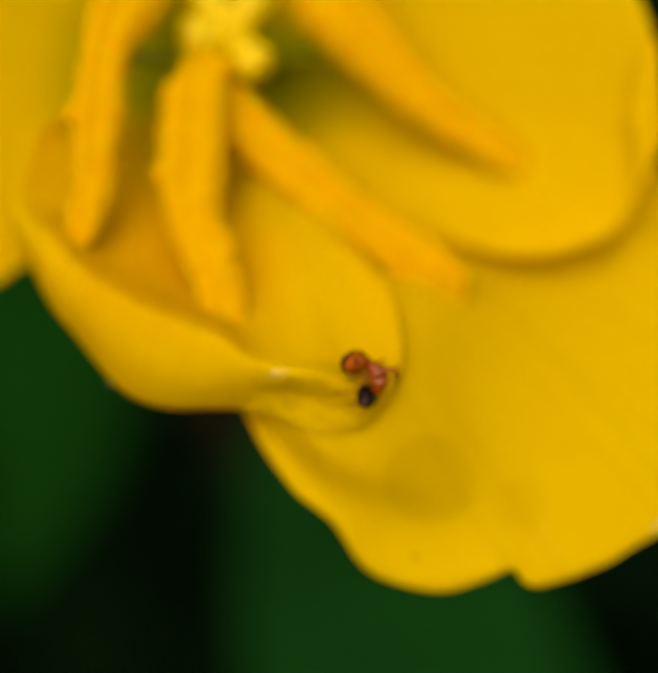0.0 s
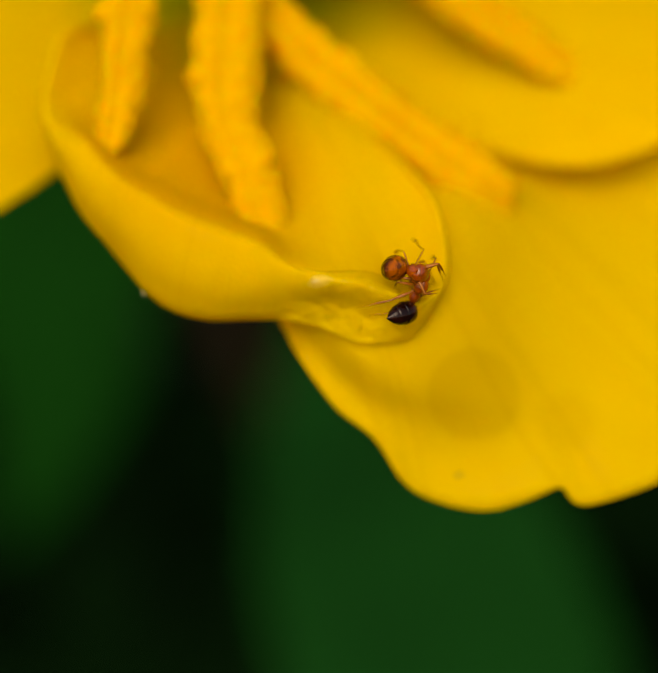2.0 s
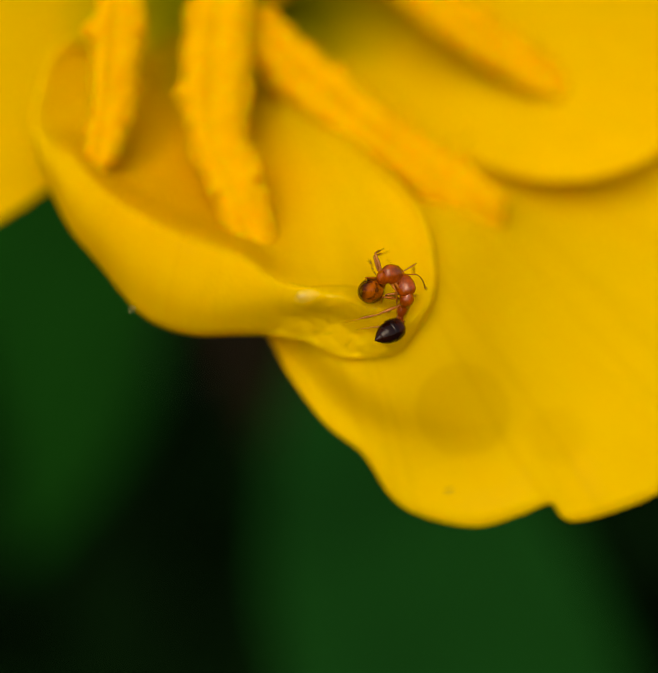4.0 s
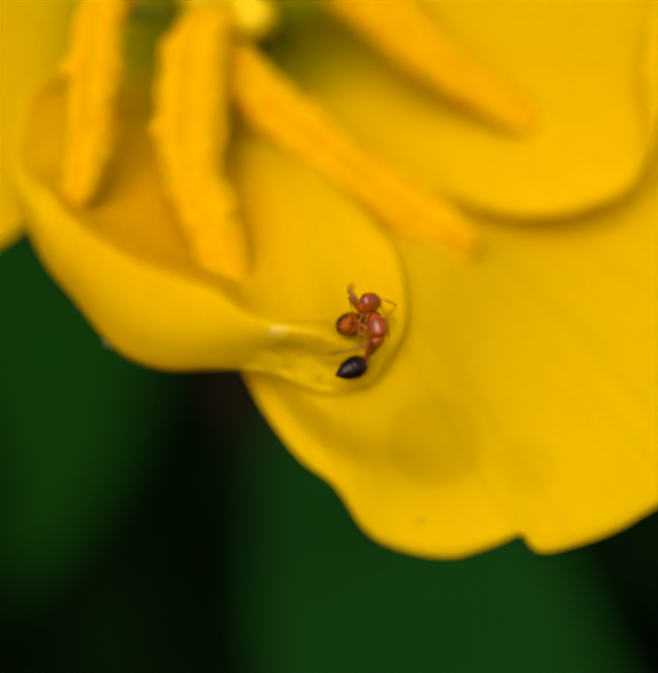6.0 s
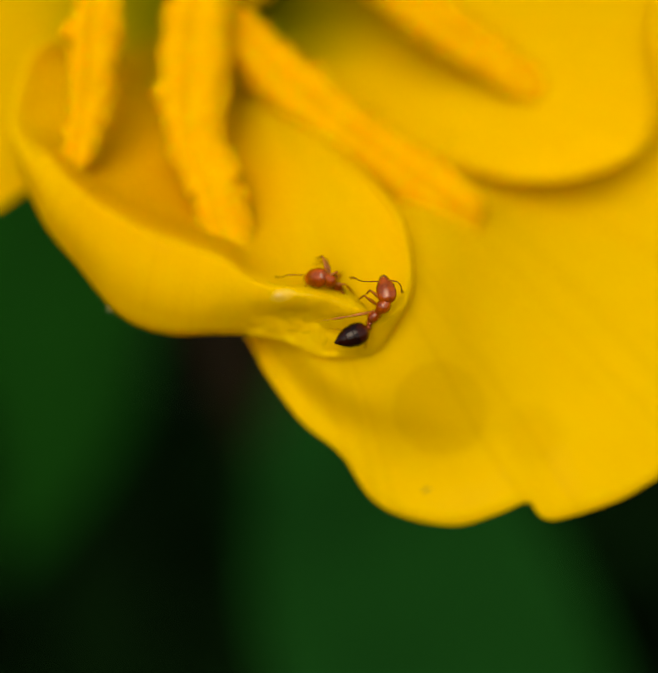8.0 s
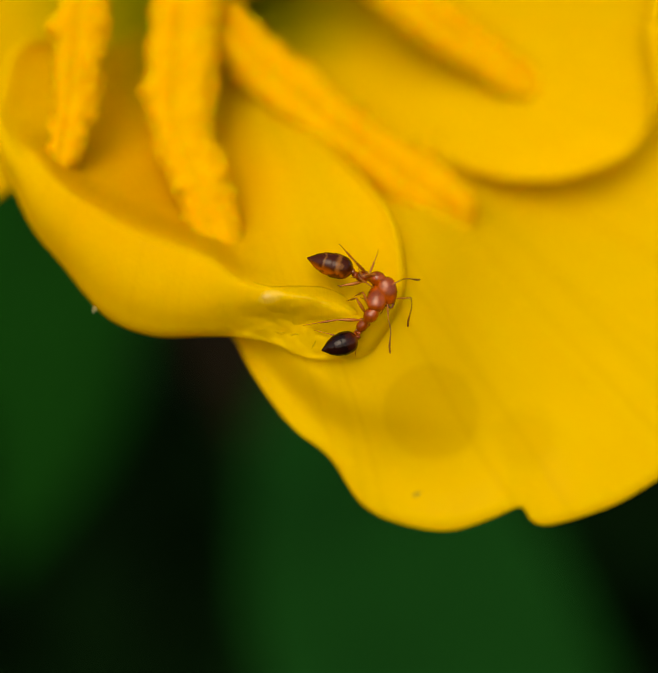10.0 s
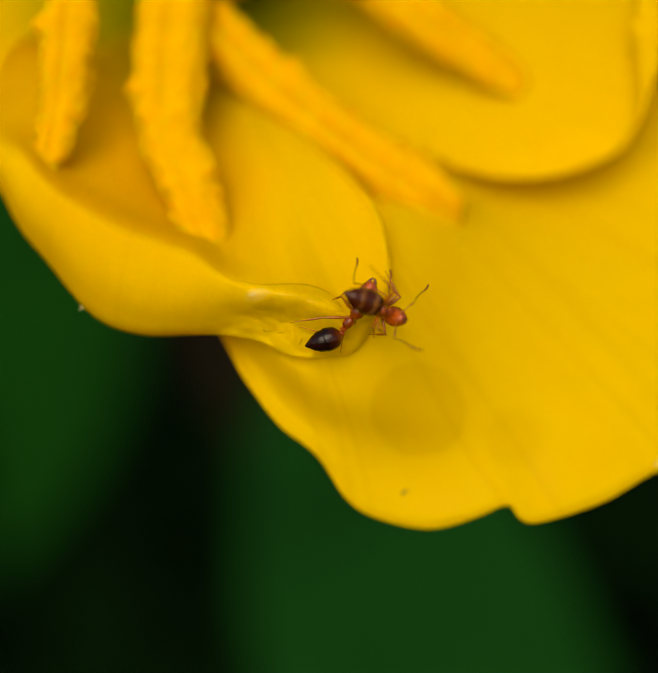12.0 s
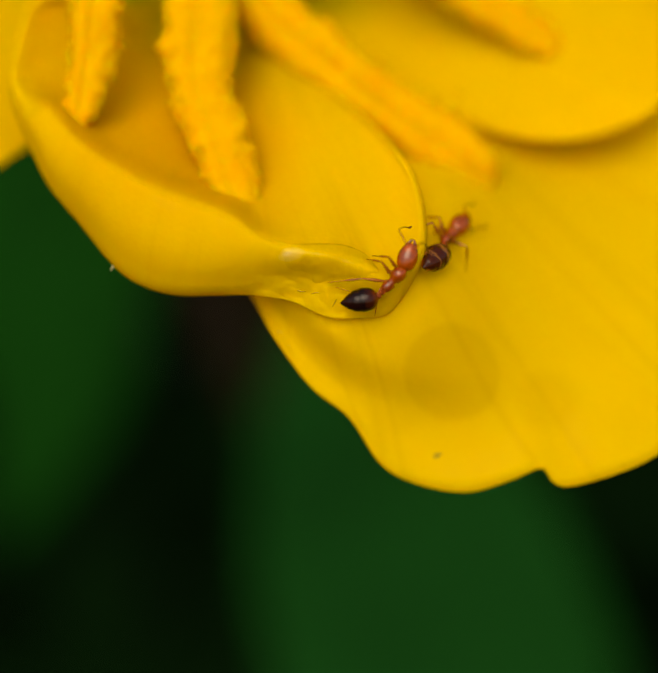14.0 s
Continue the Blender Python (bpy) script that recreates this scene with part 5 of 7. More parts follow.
    walk(red_ant_parts[('leg', 2, 1)], [
        (0, at(-0.14, 0.08, -0.09, 59, -33, 115)), (0.5, at(-0.14, 0.08, -0.09, 48, -43, 126)), (1, at(-0.14, 0.08, -0.09, 44, -43, 129)),
        (1.5, at(-0.14, 0.08, -0.09, 39, -36, 127)), (2, at(-0.14, 0.08, -0.09, 29, -33, 133)), (4.5, at(-0.14, 0.08, -0.09, 34, -27, 122)),
        (5, at(-0.14, 0.08, -0.09, 39, -33, 124)), (5.5, at(-0.14, 0.08, -0.09, 36, -30, 124)), (6, at(-0.14, 0.08, -0.09, 36, -33, 127)),
        (6.5, at(-0.14, 0.08, -0.09, 33, -27, 122)), (7, at(-0.14, 0.08, -0.09, 17, -29, 142)), (7.5, at(-0.14, 0.08, -0.09, 19, -29, 139)),
        (8, at(-0.14, 0.08, -0.09, 17, -27, 138)), (8.5, at(-0.14, 0.08, -0.09, 26, -25, 126)), (11, at(-0.14, 0.08, -0.09, 20, -22, 122)),
        (11.5, at(-0.14, 0.08, -0.09, 14, -21, 125)), (12, at(-0.14, 0.08, -0.09, 21, -23, 125)), (12.5, at(-0.14, 0.08, -0.09, 0, -17, 111)),
        (13, at(-0.14, 0.08, -0.09, 12, -19, 122)), (13.5, at(-0.14, 0.08, -0.09, 2, -17, 126)), (14, at(-0.14, 0.08, -0.09, 3, -15, 126)),
    ])
    walk(red_ant_parts[('shin', 2, 1)], [
        (0, at(0.52, 0.00, 0.00, 0, 1, -3)), (0.5, at(0.52, 0.00, 0.00, 1, 2, -6)), (1, at(0.52, 0.00, 0.00, 1, 2, -10)),
        (1.5, at(0.52, 0.00, 0.00, 0, 5, -9)), (2, at(0.52, 0.00, 0.00, 0, 7, -9)), (4.5, at(0.52, 0.00, 0.00, 0, 7, -10)),
        (5, at(0.52, 0.00, 0.00, 0, 6, -17)), (5.5, at(0.52, 0.00, 0.00, 0, 7, -4)), (6, at(0.52, 0.00, 0.00, 0, 7, -5)),
        (6.5, at(0.52, 0.00, 0.00, 0, 8, -2)), (7, at(0.52, 0.00, 0.00, 0, 11, -4)), (7.5, at(0.52, 0.00, 0.00, 0, 11, -3)),
        (8, at(0.52, 0.00, 0.00, 0, 12, -2)), (8.5, at(0.52, 0.00, 0.00, 0, 10, 4)), (11, at(0.52, 0.00, 0.00, 2, 15, 11)),
        (11.5, at(0.52, 0.00, 0.00, 2, 18, 9)), (12, at(0.52, 0.00, 0.00, 1, 14, 8)), (12.5, at(0.52, 0.00, 0.00, 7, 22, 27)),
        (13, at(0.52, 0.00, 0.00, 2, 17, 13)), (13.5, at(0.52, 0.00, 0.00, 5, 22, 19)), (14, at(0.52, 0.00, 0.00, 3, 16, 13)),
    ])
    walk(red_ant_parts[('leg', 2, -1)], [
        (0, at(-0.14, -0.08, -0.09, 34, -42, 146)), (0.5, at(-0.14, -0.08, -0.09, 22, -46, 157)), (1, at(-0.14, -0.08, -0.09, 17, -44, 162)),
        (1.5, at(-0.14, -0.08, -0.09, 16, -36, 160)), (2, at(-0.14, -0.08, -0.09, 10, -28, 165)), (4.5, at(-0.14, -0.08, -0.09, 18, -26, 153)),
        (5, at(-0.14, -0.08, -0.09, 21, -34, 153)), (5.5, at(-0.14, -0.08, -0.09, 14, -28, 161)), (6, at(-0.14, -0.08, -0.09, 13, -30, 163)),
        (6.5, at(-0.14, -0.08, -0.09, 14, -23, 159)), (7, at(-0.14, -0.08, -0.09, 2, -16, 175)), (7.5, at(-0.14, -0.08, -0.09, 3, -18, 174)),
        (8, at(-0.14, -0.08, -0.09, 3, -14, 173)), (8.5, at(-0.14, -0.08, -0.09, 9, -17, 163)), (11, at(-0.14, -0.08, -0.09, 6, -9, 165)),
        (11.5, at(-0.14, -0.08, -0.09, 4, -5, 166)), (12, at(-0.14, -0.08, -0.09, 7, -11, 165)), (12.5, at(-0.14, -0.08, -0.09, 0, 8, 153)),
        (13, at(-0.14, -0.08, -0.09, 5, -3, 161)), (13.5, at(-0.14, -0.08, -0.09, 1, 6, 165)), (14, at(-0.14, -0.08, -0.09, 1, 3, 158)),
    ])
    walk(red_ant_parts[('shin', 2, -1)], [
        (0, at(0.52, 0.00, 0.00, 11, -11, -34)), (0.5, at(0.52, 0.00, 0.00, 9, -9, -30)), (1, at(0.52, 0.00, 0.00, 10, -9, -35)),
        (1.5, at(0.52, 0.00, 0.00, 9, -9, -38)), (2, at(0.52, 0.00, 0.00, 9, -9, -42)), (4.5, at(0.52, 0.00, 0.00, 8, -8, -40)),
        (5, at(0.52, 0.00, 0.00, 7, -7, -37)), (5.5, at(0.52, 0.00, 0.00, 11, -11, -45)), (6, at(0.52, 0.00, 0.00, 10, -11, -44)),
        (6.5, at(0.52, 0.00, 0.00, 10, -11, -45)), (7, at(0.52, 0.00, 0.00, 9, -11, -48)), (7.5, at(0.52, 0.00, 0.00, 9, -11, -48)),
        (8, at(0.52, 0.00, 0.00, 9, -12, -50)), (8.5, at(0.52, 0.00, 0.00, 10, -13, -46)), (11, at(0.52, 0.00, 0.00, 12, -16, -57)),
        (11.5, at(0.52, 0.00, 0.00, 10, -14, -58)), (12, at(0.52, 0.00, 0.00, 11, -15, -52)), (12.5, at(0.52, 0.00, 0.00, 7, -16, -56)),
        (13, at(0.52, 0.00, 0.00, 9, -15, -53)), (13.5, at(0.52, 0.00, 0.00, 7, -14, -58)), (14, at(0.52, 0.00, 0.00, 5, -12, -42)),
    ])
    walk(banded_ant, [
        (0, FLOWER @ at(1.20, 1.12, 3.43, 0, -63, -49)), (0.5, FLOWER @ at(1.12, 1.07, 3.43, 0, -63, -35)), (1, FLOWER @ at(1.07, 1.20, 3.45, 0, -71, -31)),
        (1.5, FLOWER @ at(1.06, 1.13, 3.45, 0, -67, -16)), (2, FLOWER @ at(1.07, 1.19, 3.45, 0, -70, -24)), (3.25, FLOWER @ at(0.87, 1.26, 3.36, -7, -64, 38)),
        (4.5, FLOWER @ at(0.68, 1.33, 3.27, 0, -58, 88)), (5, FLOWER @ at(0.63, 1.50, 3.26, 0, -55, 97)), (5.5, FLOWER @ at(0.97, 1.38, 3.25, 0, -52, 73)),
        (6, FLOWER @ at(0.98, 1.38, 3.27, 0, -56, 87)), (6.5, FLOWER @ at(1.12, 1.27, 3.27, 0, -58, 24)), (7, FLOWER @ at(0.88, 1.18, 3.28, 0, -62, 75)),
        (7.5, FLOWER @ at(0.47, 1.15, 3.04, 0, -65, 122)), (8, FLOWER @ at(0.20, 1.23, 2.97, 0, -52, 145)), (8.25, FLOWER @ at(0.32, 1.34, 3.04, -1, -54, 86)),
        (8.5, FLOWER @ at(0.44, 1.44, 3.11, 0, -55, 26)), (11, FLOWER @ at(1.50, 1.22, 3.28, 0, -24, -17)), (11.5, FLOWER @ at(1.56, 0.95, 3.53, 0, -35, -25)),
        (11.75, FLOWER @ at(1.68, 0.77, 3.46, -1, 18, -24)), (12, FLOWER @ at(1.79, 0.59, 3.40, 0, 71, -22)), (12.25, FLOWER @ at(1.78, 0.60, 3.00, -1, 72, 14)),
        (12.5, FLOWER @ at(1.78, 0.62, 2.59, 0, 72, 50)), (13, FLOWER @ at(2.26, 0.37, 2.47, 0, 62, 26)), (13.5, FLOWER @ at(2.58, 0.73, 2.06, 0, 67, 52)),
        (14, FLOWER @ at(2.52, 1.44, 1.65, 0, 52, 44)),
    ])
    walk(banded_ant_parts['head'], [
        (0, at(0.31, 0.00, 0.00, 2, 127, 1)), (0.5, at(0.31, 0.00, 0.00, -6, 123, -3)), (1, at(0.31, 0.00, 0.00, -7, 130, -4)),
        (1.5, at(0.31, 0.00, 0.00, -6, 133, -3)), (2, at(0.31, 0.00, 0.00, -9, 137, -4)), (3.25, at(0.31, 0.00, 0.00, 59, 133, 35)),
        (4.5, at(0.31, 0.00, 0.00, -69, 25, -125)), (5, at(0.31, 0.00, 0.00, -69, 31, -124)), (5.5, at(0.31, 0.00, 0.00, -66, 32, -120)),
        (6, at(0.31, 0.00, 0.00, -74, 32, -133)), (6.5, at(0.31, 0.00, 0.00, -55, 36, -74)), (6.75, at(0.31, 0.00, 0.00, -32, 19, -38)),
        (7, at(0.31, 0.00, 0.00, -24, -6, -11)), (7.25, at(0.31, 0.00, 0.00, 2, 51, 24)), (7.5, at(0.31, 0.00, 0.00, -80, 135, -49)),
        (8, at(0.31, 0.00, 0.00, 84, 61, 109)), (8.25, at(0.31, 0.00, 0.00, -70, 69, -74)), (8.5, at(0.31, 0.00, 0.00, -58, 21, -96)),
        (11, at(0.31, 0.00, 0.00, -22, 12, -64)), (11.5, at(0.31, 0.00, 0.00, -33, 11, -76)), (11.67, at(0.31, 0.00, 0.00, -3, -28, -58)),
        (11.83, at(0.31, 0.00, 0.00, 41, -70, -71)), (12, at(0.31, 0.00, 0.00, -4, -123, 2)), (12.25, at(0.31, 0.00, 0.00, 33, -60, -27)),
        (12.5, at(0.31, 0.00, 0.00, 25, 0, -9)), (13, at(0.31, 0.00, 0.00, -12, -8, 8)), (13.25, at(0.31, 0.00, 0.00, -45, 2, 22)),
        (13.5, at(0.31, 0.00, 0.00, -75, 18, 29)), (13.75, at(0.31, 0.00, 0.00, -41, -4, 22)), (14, at(0.31, 0.00, 0.00, -3, -18, 3)),
    ])
    walk(banded_ant_parts['petiole'], [
        (0, at(-0.32, 0.00, 0.00, -23, 1, -168)), (0.5, at(-0.32, 0.00, 0.00, -8, 0, -176)), (1, at(-0.32, 0.00, 0.00, -14, -5, -174)),
        (1.5, at(-0.32, 0.00, 0.00, 5, -3, 178)), (2, at(-0.32, 0.00, 0.00, 9, -12, 175)), (4.5, at(-0.32, 0.00, 0.00, 34, 11, 163)),
        (5, at(-0.32, 0.00, 0.00, 27, 11, 165)), (5.5, at(-0.32, 0.00, 0.00, 32, 9, 156)), (6, at(-0.32, 0.00, 0.00, 39, 8, 154)),
        (6.5, at(-0.32, 0.00, 0.00, 2, -11, 179)), (6.75, at(-0.32, 0.00, 0.00, 33, -1, 161)), (7, at(-0.32, 0.00, 0.00, 62, 16, 151)),
        (7.25, at(-0.32, 0.00, 0.00, 60, -26, 122)), (7.5, at(-0.32, 0.00, 0.00, 96, -60, 68)), (8, at(-0.32, 0.00, 0.00, 54, -59, 110)),
        (8.5, at(-0.32, 0.00, 0.00, 105, -65, 55)), (9.75, at(-0.32, 0.00, 0.00, 37, -53, 122)), (11, at(-0.32, 0.00, 0.00, 15, -21, 142)),
        (11.5, at(-0.32, 0.00, 0.00, 26, -26, 130)), (11.67, at(-0.32, 0.00, 0.00, 4, 11, 107)), (11.83, at(-0.32, 0.00, 0.00, -38, 31, 65)),
        (12, at(-0.32, 0.00, 0.00, -83, 18, 19)), (12.25, at(-0.32, 0.00, 0.00, -150, 41, 8)), (12.5, at(-0.32, 0.00, 0.00, 127, 38, -25)),
        (13, at(-0.32, 0.00, 0.00, 165, 54, -8)), (13.5, at(-0.32, 0.00, 0.00, 149, 47, -15)), (13.75, at(-0.32, 0.00, 0.00, 87, 56, -75)),
        (14, at(-0.32, 0.00, 0.00, 46, 31, -114)),
    ])
    walk(banded_ant_parts['gaster'], [
        (0, at(-0.53, -0.03, -0.01, 58, -34, -36)), (0.5, at(-0.53, -0.01, -0.01, 43, -41, -32)), (1, at(-0.53, -0.01, 0.01, 35, -31, -22)),
        (1.5, at(-0.53, 0.01, 0.00, 13, -54, -27)), (2, at(-0.53, 0.02, 0.03, 24, -37, -21)), (3.25, at(-0.53, 0.04, -0.01, -47, -46, 1)),
        (4.5, at(-0.52, 0.05, -0.05, -116, -34, 19)), (5, at(-0.52, 0.04, -0.05, -114, -40, 24)), (5.5, at(-0.51, 0.07, -0.04, -119, -44, 35)),
        (6, at(-0.51, 0.08, -0.04, -126, -36, 35)), (6.5, at(-0.53, 0.00, 0.02, -51, -58, 11)), (7, at(-0.50, 0.09, -0.07, -121, -30, 26)),
        (7.25, at(-0.38, 0.09, 0.06, -148, -13, 95)), (7.5, at(-0.27, 0.08, 0.18, 36, 164, -25)), (8, at(-0.34, 0.09, 0.18, 33, 151, -30)),
        (8.5, at(-0.25, 0.07, 0.19, -16, 167, -7)), (9.33, at(-0.32, 0.09, 0.14, -70, -174, -15)), (10.17, at(-0.38, 0.10, 0.10, 55, -23, 176)),
        (11, at(-0.45, 0.12, 0.06, -7, -23, -162)), (11.5, at(-0.42, 0.14, 0.08, -6, -36, -169)), (11.75, at(-0.27, 0.10, 0.01, -1, 1, -175)),
        (12, at(-0.12, 0.06, -0.05, 2, 38, -178)), (12.25, at(-0.14, 0.00, -0.09, 49, 13, -159)), (12.5, at(-0.16, -0.06, -0.13, 88, -18, -162)),
        (12.75, at(-0.17, -0.04, -0.14, 39, 12, -169)), (13, at(-0.19, -0.02, -0.15, -21, 25, 161)), (13.5, at(-0.17, -0.04, -0.15, -31, 3, 164)),
        (14, at(-0.37, -0.16, -0.10, -5, 4, 176)),
    ])
    walk(banded_ant_parts[('antenna', 1)], [
        (0, at(0.12, 0.06, -0.41, 69, 23, 104)), (0.5, at(0.14, 0.09, -0.41, 67, 19, 105)), (1, at(0.09, 0.09, -0.39, 75, 16, 107)),
        (1.5, at(0.08, 0.09, -0.38, 72, 16, 108)), (2, at(0.05, 0.10, -0.36, 73, 12, 110)), (2.83, at(0.09, -0.06, -0.31, 61, 56, 78)),
        (3.67, at(0.14, -0.22, -0.26, -34, 62, -33)), (4.5, at(0.18, -0.38, -0.22, -54, 19, -72)), (5, at(0.20, -0.36, -0.26, -54, -19, -33)),
        (5.5, at(0.23, -0.36, -0.26, -62, -28, -66)), (6, at(0.15, -0.33, -0.27, -55, -17, -100)), (6.25, at(0.33, -0.32, -0.26, -50, 26, -68)),
        (6.5, at(0.51, -0.31, -0.26, -3, 53, -4)), (7, at(0.75, 0.02, 0.10, -60, 16, -78)), (7.17, at(0.56, 0.12, -0.03, -49, -31, -109)),
        (7.33, at(0.36, 0.23, -0.15, 12, -53, 177)), (7.5, at(0.16, 0.33, -0.27, 56, -18, 119)), (8, at(0.29, 0.30, -0.35, 49, -3, 113)),
        (8.25, at(0.34, -0.06, -0.26, 48, 41, 72)), (8.5, at(0.38, -0.42, -0.17, -18, 59, -22)), (9.75, at(0.49, -0.39, -0.10, 10, 14, 9)),
        (11, at(0.59, -0.35, -0.03, 16, -36, 21)), (11.17, at(0.57, -0.37, -0.04, 40, -50, 54)), (11.33, at(0.55, -0.38, -0.04, 51, -72, 94)),
        (11.5, at(0.52, -0.40, -0.05, -48, -79, -120)), (11.67, at(0.35, -0.25, 0.08, -23, -55, 162)), (11.83, at(0.17, -0.09, 0.20, -43, -35, 123)),
        (12, at(-0.01, 0.06, 0.32, -71, -28, 84)), (12.17, at(0.25, 0.03, 0.25, -101, -77, 82)), (12.33, at(0.50, -0.01, 0.18, -93, -128, 44)),
        (12.5, at(0.75, -0.04, 0.11, 63, -5, -152)), (12.67, at(0.74, 0.02, 0.12, -68, -144, 34)), (12.83, at(0.73, 0.08, 0.13, 11, -124, -2)),
        (13, at(0.72, 0.15, 0.13, 88, -145, -37)), (13.5, at(0.61, 0.29, -0.18, 62, -132, -36)), (13.67, at(0.64, 0.22, -0.05, -49, -109, 54)),
        (13.83, at(0.67, 0.16, 0.08, 77, -29, -92)), (14, at(0.70, 0.10, 0.22, 51, 16, -102)),
    ])
    walk(banded_ant_parts[('funicle', 1)], [
        (0, at(0.40, 0.00, 0.00, -100, 68, -5)), (0.5, at(0.40, 0.00, 0.00, -91, 68, -14)), (1, at(0.40, 0.00, 0.00, -88, 67, -16)),
        (1.5, at(0.40, 0.00, 0.00, -59, 68, -2)), (2, at(0.40, 0.00, 0.00, -58, 68, 3)), (4.5, at(0.40, 0.00, 0.00, -42, 106, 58)),
        (4.67, at(0.40, 0.00, 0.00, 27, 121, 81)), (4.83, at(0.40, 0.00, 0.00, -113, 43, -110)), (5, at(0.40, 0.00, 0.00, -76, 34, -130)),
        (5.5, at(0.40, 0.00, 0.00, -30, 19, -62)), (5.75, at(0.40, 0.00, 0.00, -13, 42, -84)), (6, at(0.40, 0.00, 0.00, -4, 69, -107)),
        (6.25, at(0.40, 0.00, 0.00, 16, 33, -51)), (6.5, at(0.40, 0.00, 0.00, -1, -1, -15)), (7, at(0.40, 0.00, 0.00, -2, 45, -33)),
        (7.5, at(0.40, 0.00, 0.00, 34, 60, -42)), (8, at(0.40, 0.00, 0.00, 28, 58, -46)), (8.5, at(0.40, 0.00, 0.00, 6, 38, -62)),
        (11, at(0.40, 0.00, 0.00, -67, 23, -134)), (11.25, at(0.40, 0.00, 0.00, 66, 118, 49)), (11.5, at(0.40, 0.00, 0.00, -71, 116, -46)),
        (12, at(0.40, 0.00, 0.00, 1, 49, 11)), (12.17, at(0.40, 0.00, 0.00, 31, 40, 76)), (12.33, at(0.40, 0.00, 0.00, 36, 18, 122)),
        (12.5, at(0.40, 0.00, 0.00, 25, -1, 164)), (12.75, at(0.40, 0.00, 0.00, 66, 22, 141)), (13, at(0.40, 0.00, 0.00, -68, 126, -39)),
        (13.25, at(0.40, 0.00, 0.00, -7, 114, -7)), (13.5, at(0.40, 0.00, 0.00, 59, 124, 29)), (13.75, at(0.40, 0.00, 0.00, 21, 88, 51)),
        (14, at(0.40, 0.00, 0.00, -1, 53, 88)),
    ])
    walk(banded_ant_parts[('antenna', -1)], [
        (0, at(0.12, -0.08, -0.41, -68, 20, -105)), (0.5, at(0.15, -0.05, -0.42, -69, 25, -102)), (1, at(0.10, -0.05, -0.40, -78, 25, -105)),
        (1.5, at(0.08, -0.05, -0.39, -74, 24, -106)), (2, at(0.05, -0.04, -0.37, -77, 25, -107)), (3.25, at(0.08, -0.22, -0.24, -60, -9, -119)),
        (4.5, at(0.11, -0.40, -0.10, -30, -36, -146)), (5, at(0.12, -0.39, -0.14, -30, -30, -143)), (5.5, at(0.14, -0.39, -0.15, -29, -28, -143)),
        (6, at(0.07, -0.36, -0.15, -28, -31, -148)), (6.17, at(0.20, -0.37, -0.16, -36, -12, -100)), (6.33, at(0.33, -0.38, -0.16, -27, 6, -55)),
        (6.5, at(0.46, -0.40, -0.17, -8, 13, -7)), (6.75, at(0.59, -0.25, -0.01, -44, 3, -46)), (7, at(0.72, -0.11, 0.15, -69, -25, -75)),
        (7.17, at(0.55, 0.01, -0.02, -60, 20, -58)), (7.33, at(0.38, 0.12, -0.20, -20, 56, -15)), (7.5, at(0.20, 0.24, -0.37, 53, 44, 62)),
        (8, at(0.35, 0.18, -0.41, 31, 30, 39)), (8.17, at(0.33, -0.03, -0.29, -19, 39, -32)), (8.33, at(0.32, -0.24, -0.17, -47, 6, -85)),
        (8.5, at(0.31, -0.45, -0.05, -40, -35, -129)), (9.75, at(0.39, -0.44, -0.02, -38, -6, -90)), (11, at(0.48, -0.42, 0.02, -18, 16, -48)),
        (11.5, at(0.41, -0.44, 0.03, -35, 0, -92)), (11.75, at(0.20, -0.26, 0.17, 19, -13, -94)), (12, at(-0.01, -0.08, 0.32, 77, -18, -107)),
        (12.5, at(0.73, -0.17, 0.05, 79, 21, -71)), (13, at(0.73, 0.01, 0.16, 57, -1, -129)), (13.5, at(0.67, 0.28, -0.05, 66, 13, -98)),
        (13.67, at(0.68, 0.17, 0.04, 82, -38, -76)), (13.83, at(0.69, 0.06, 0.13, -23, -85, 52)), (14, at(0.70, -0.04, 0.22, -66, -33, 119)),
    ])
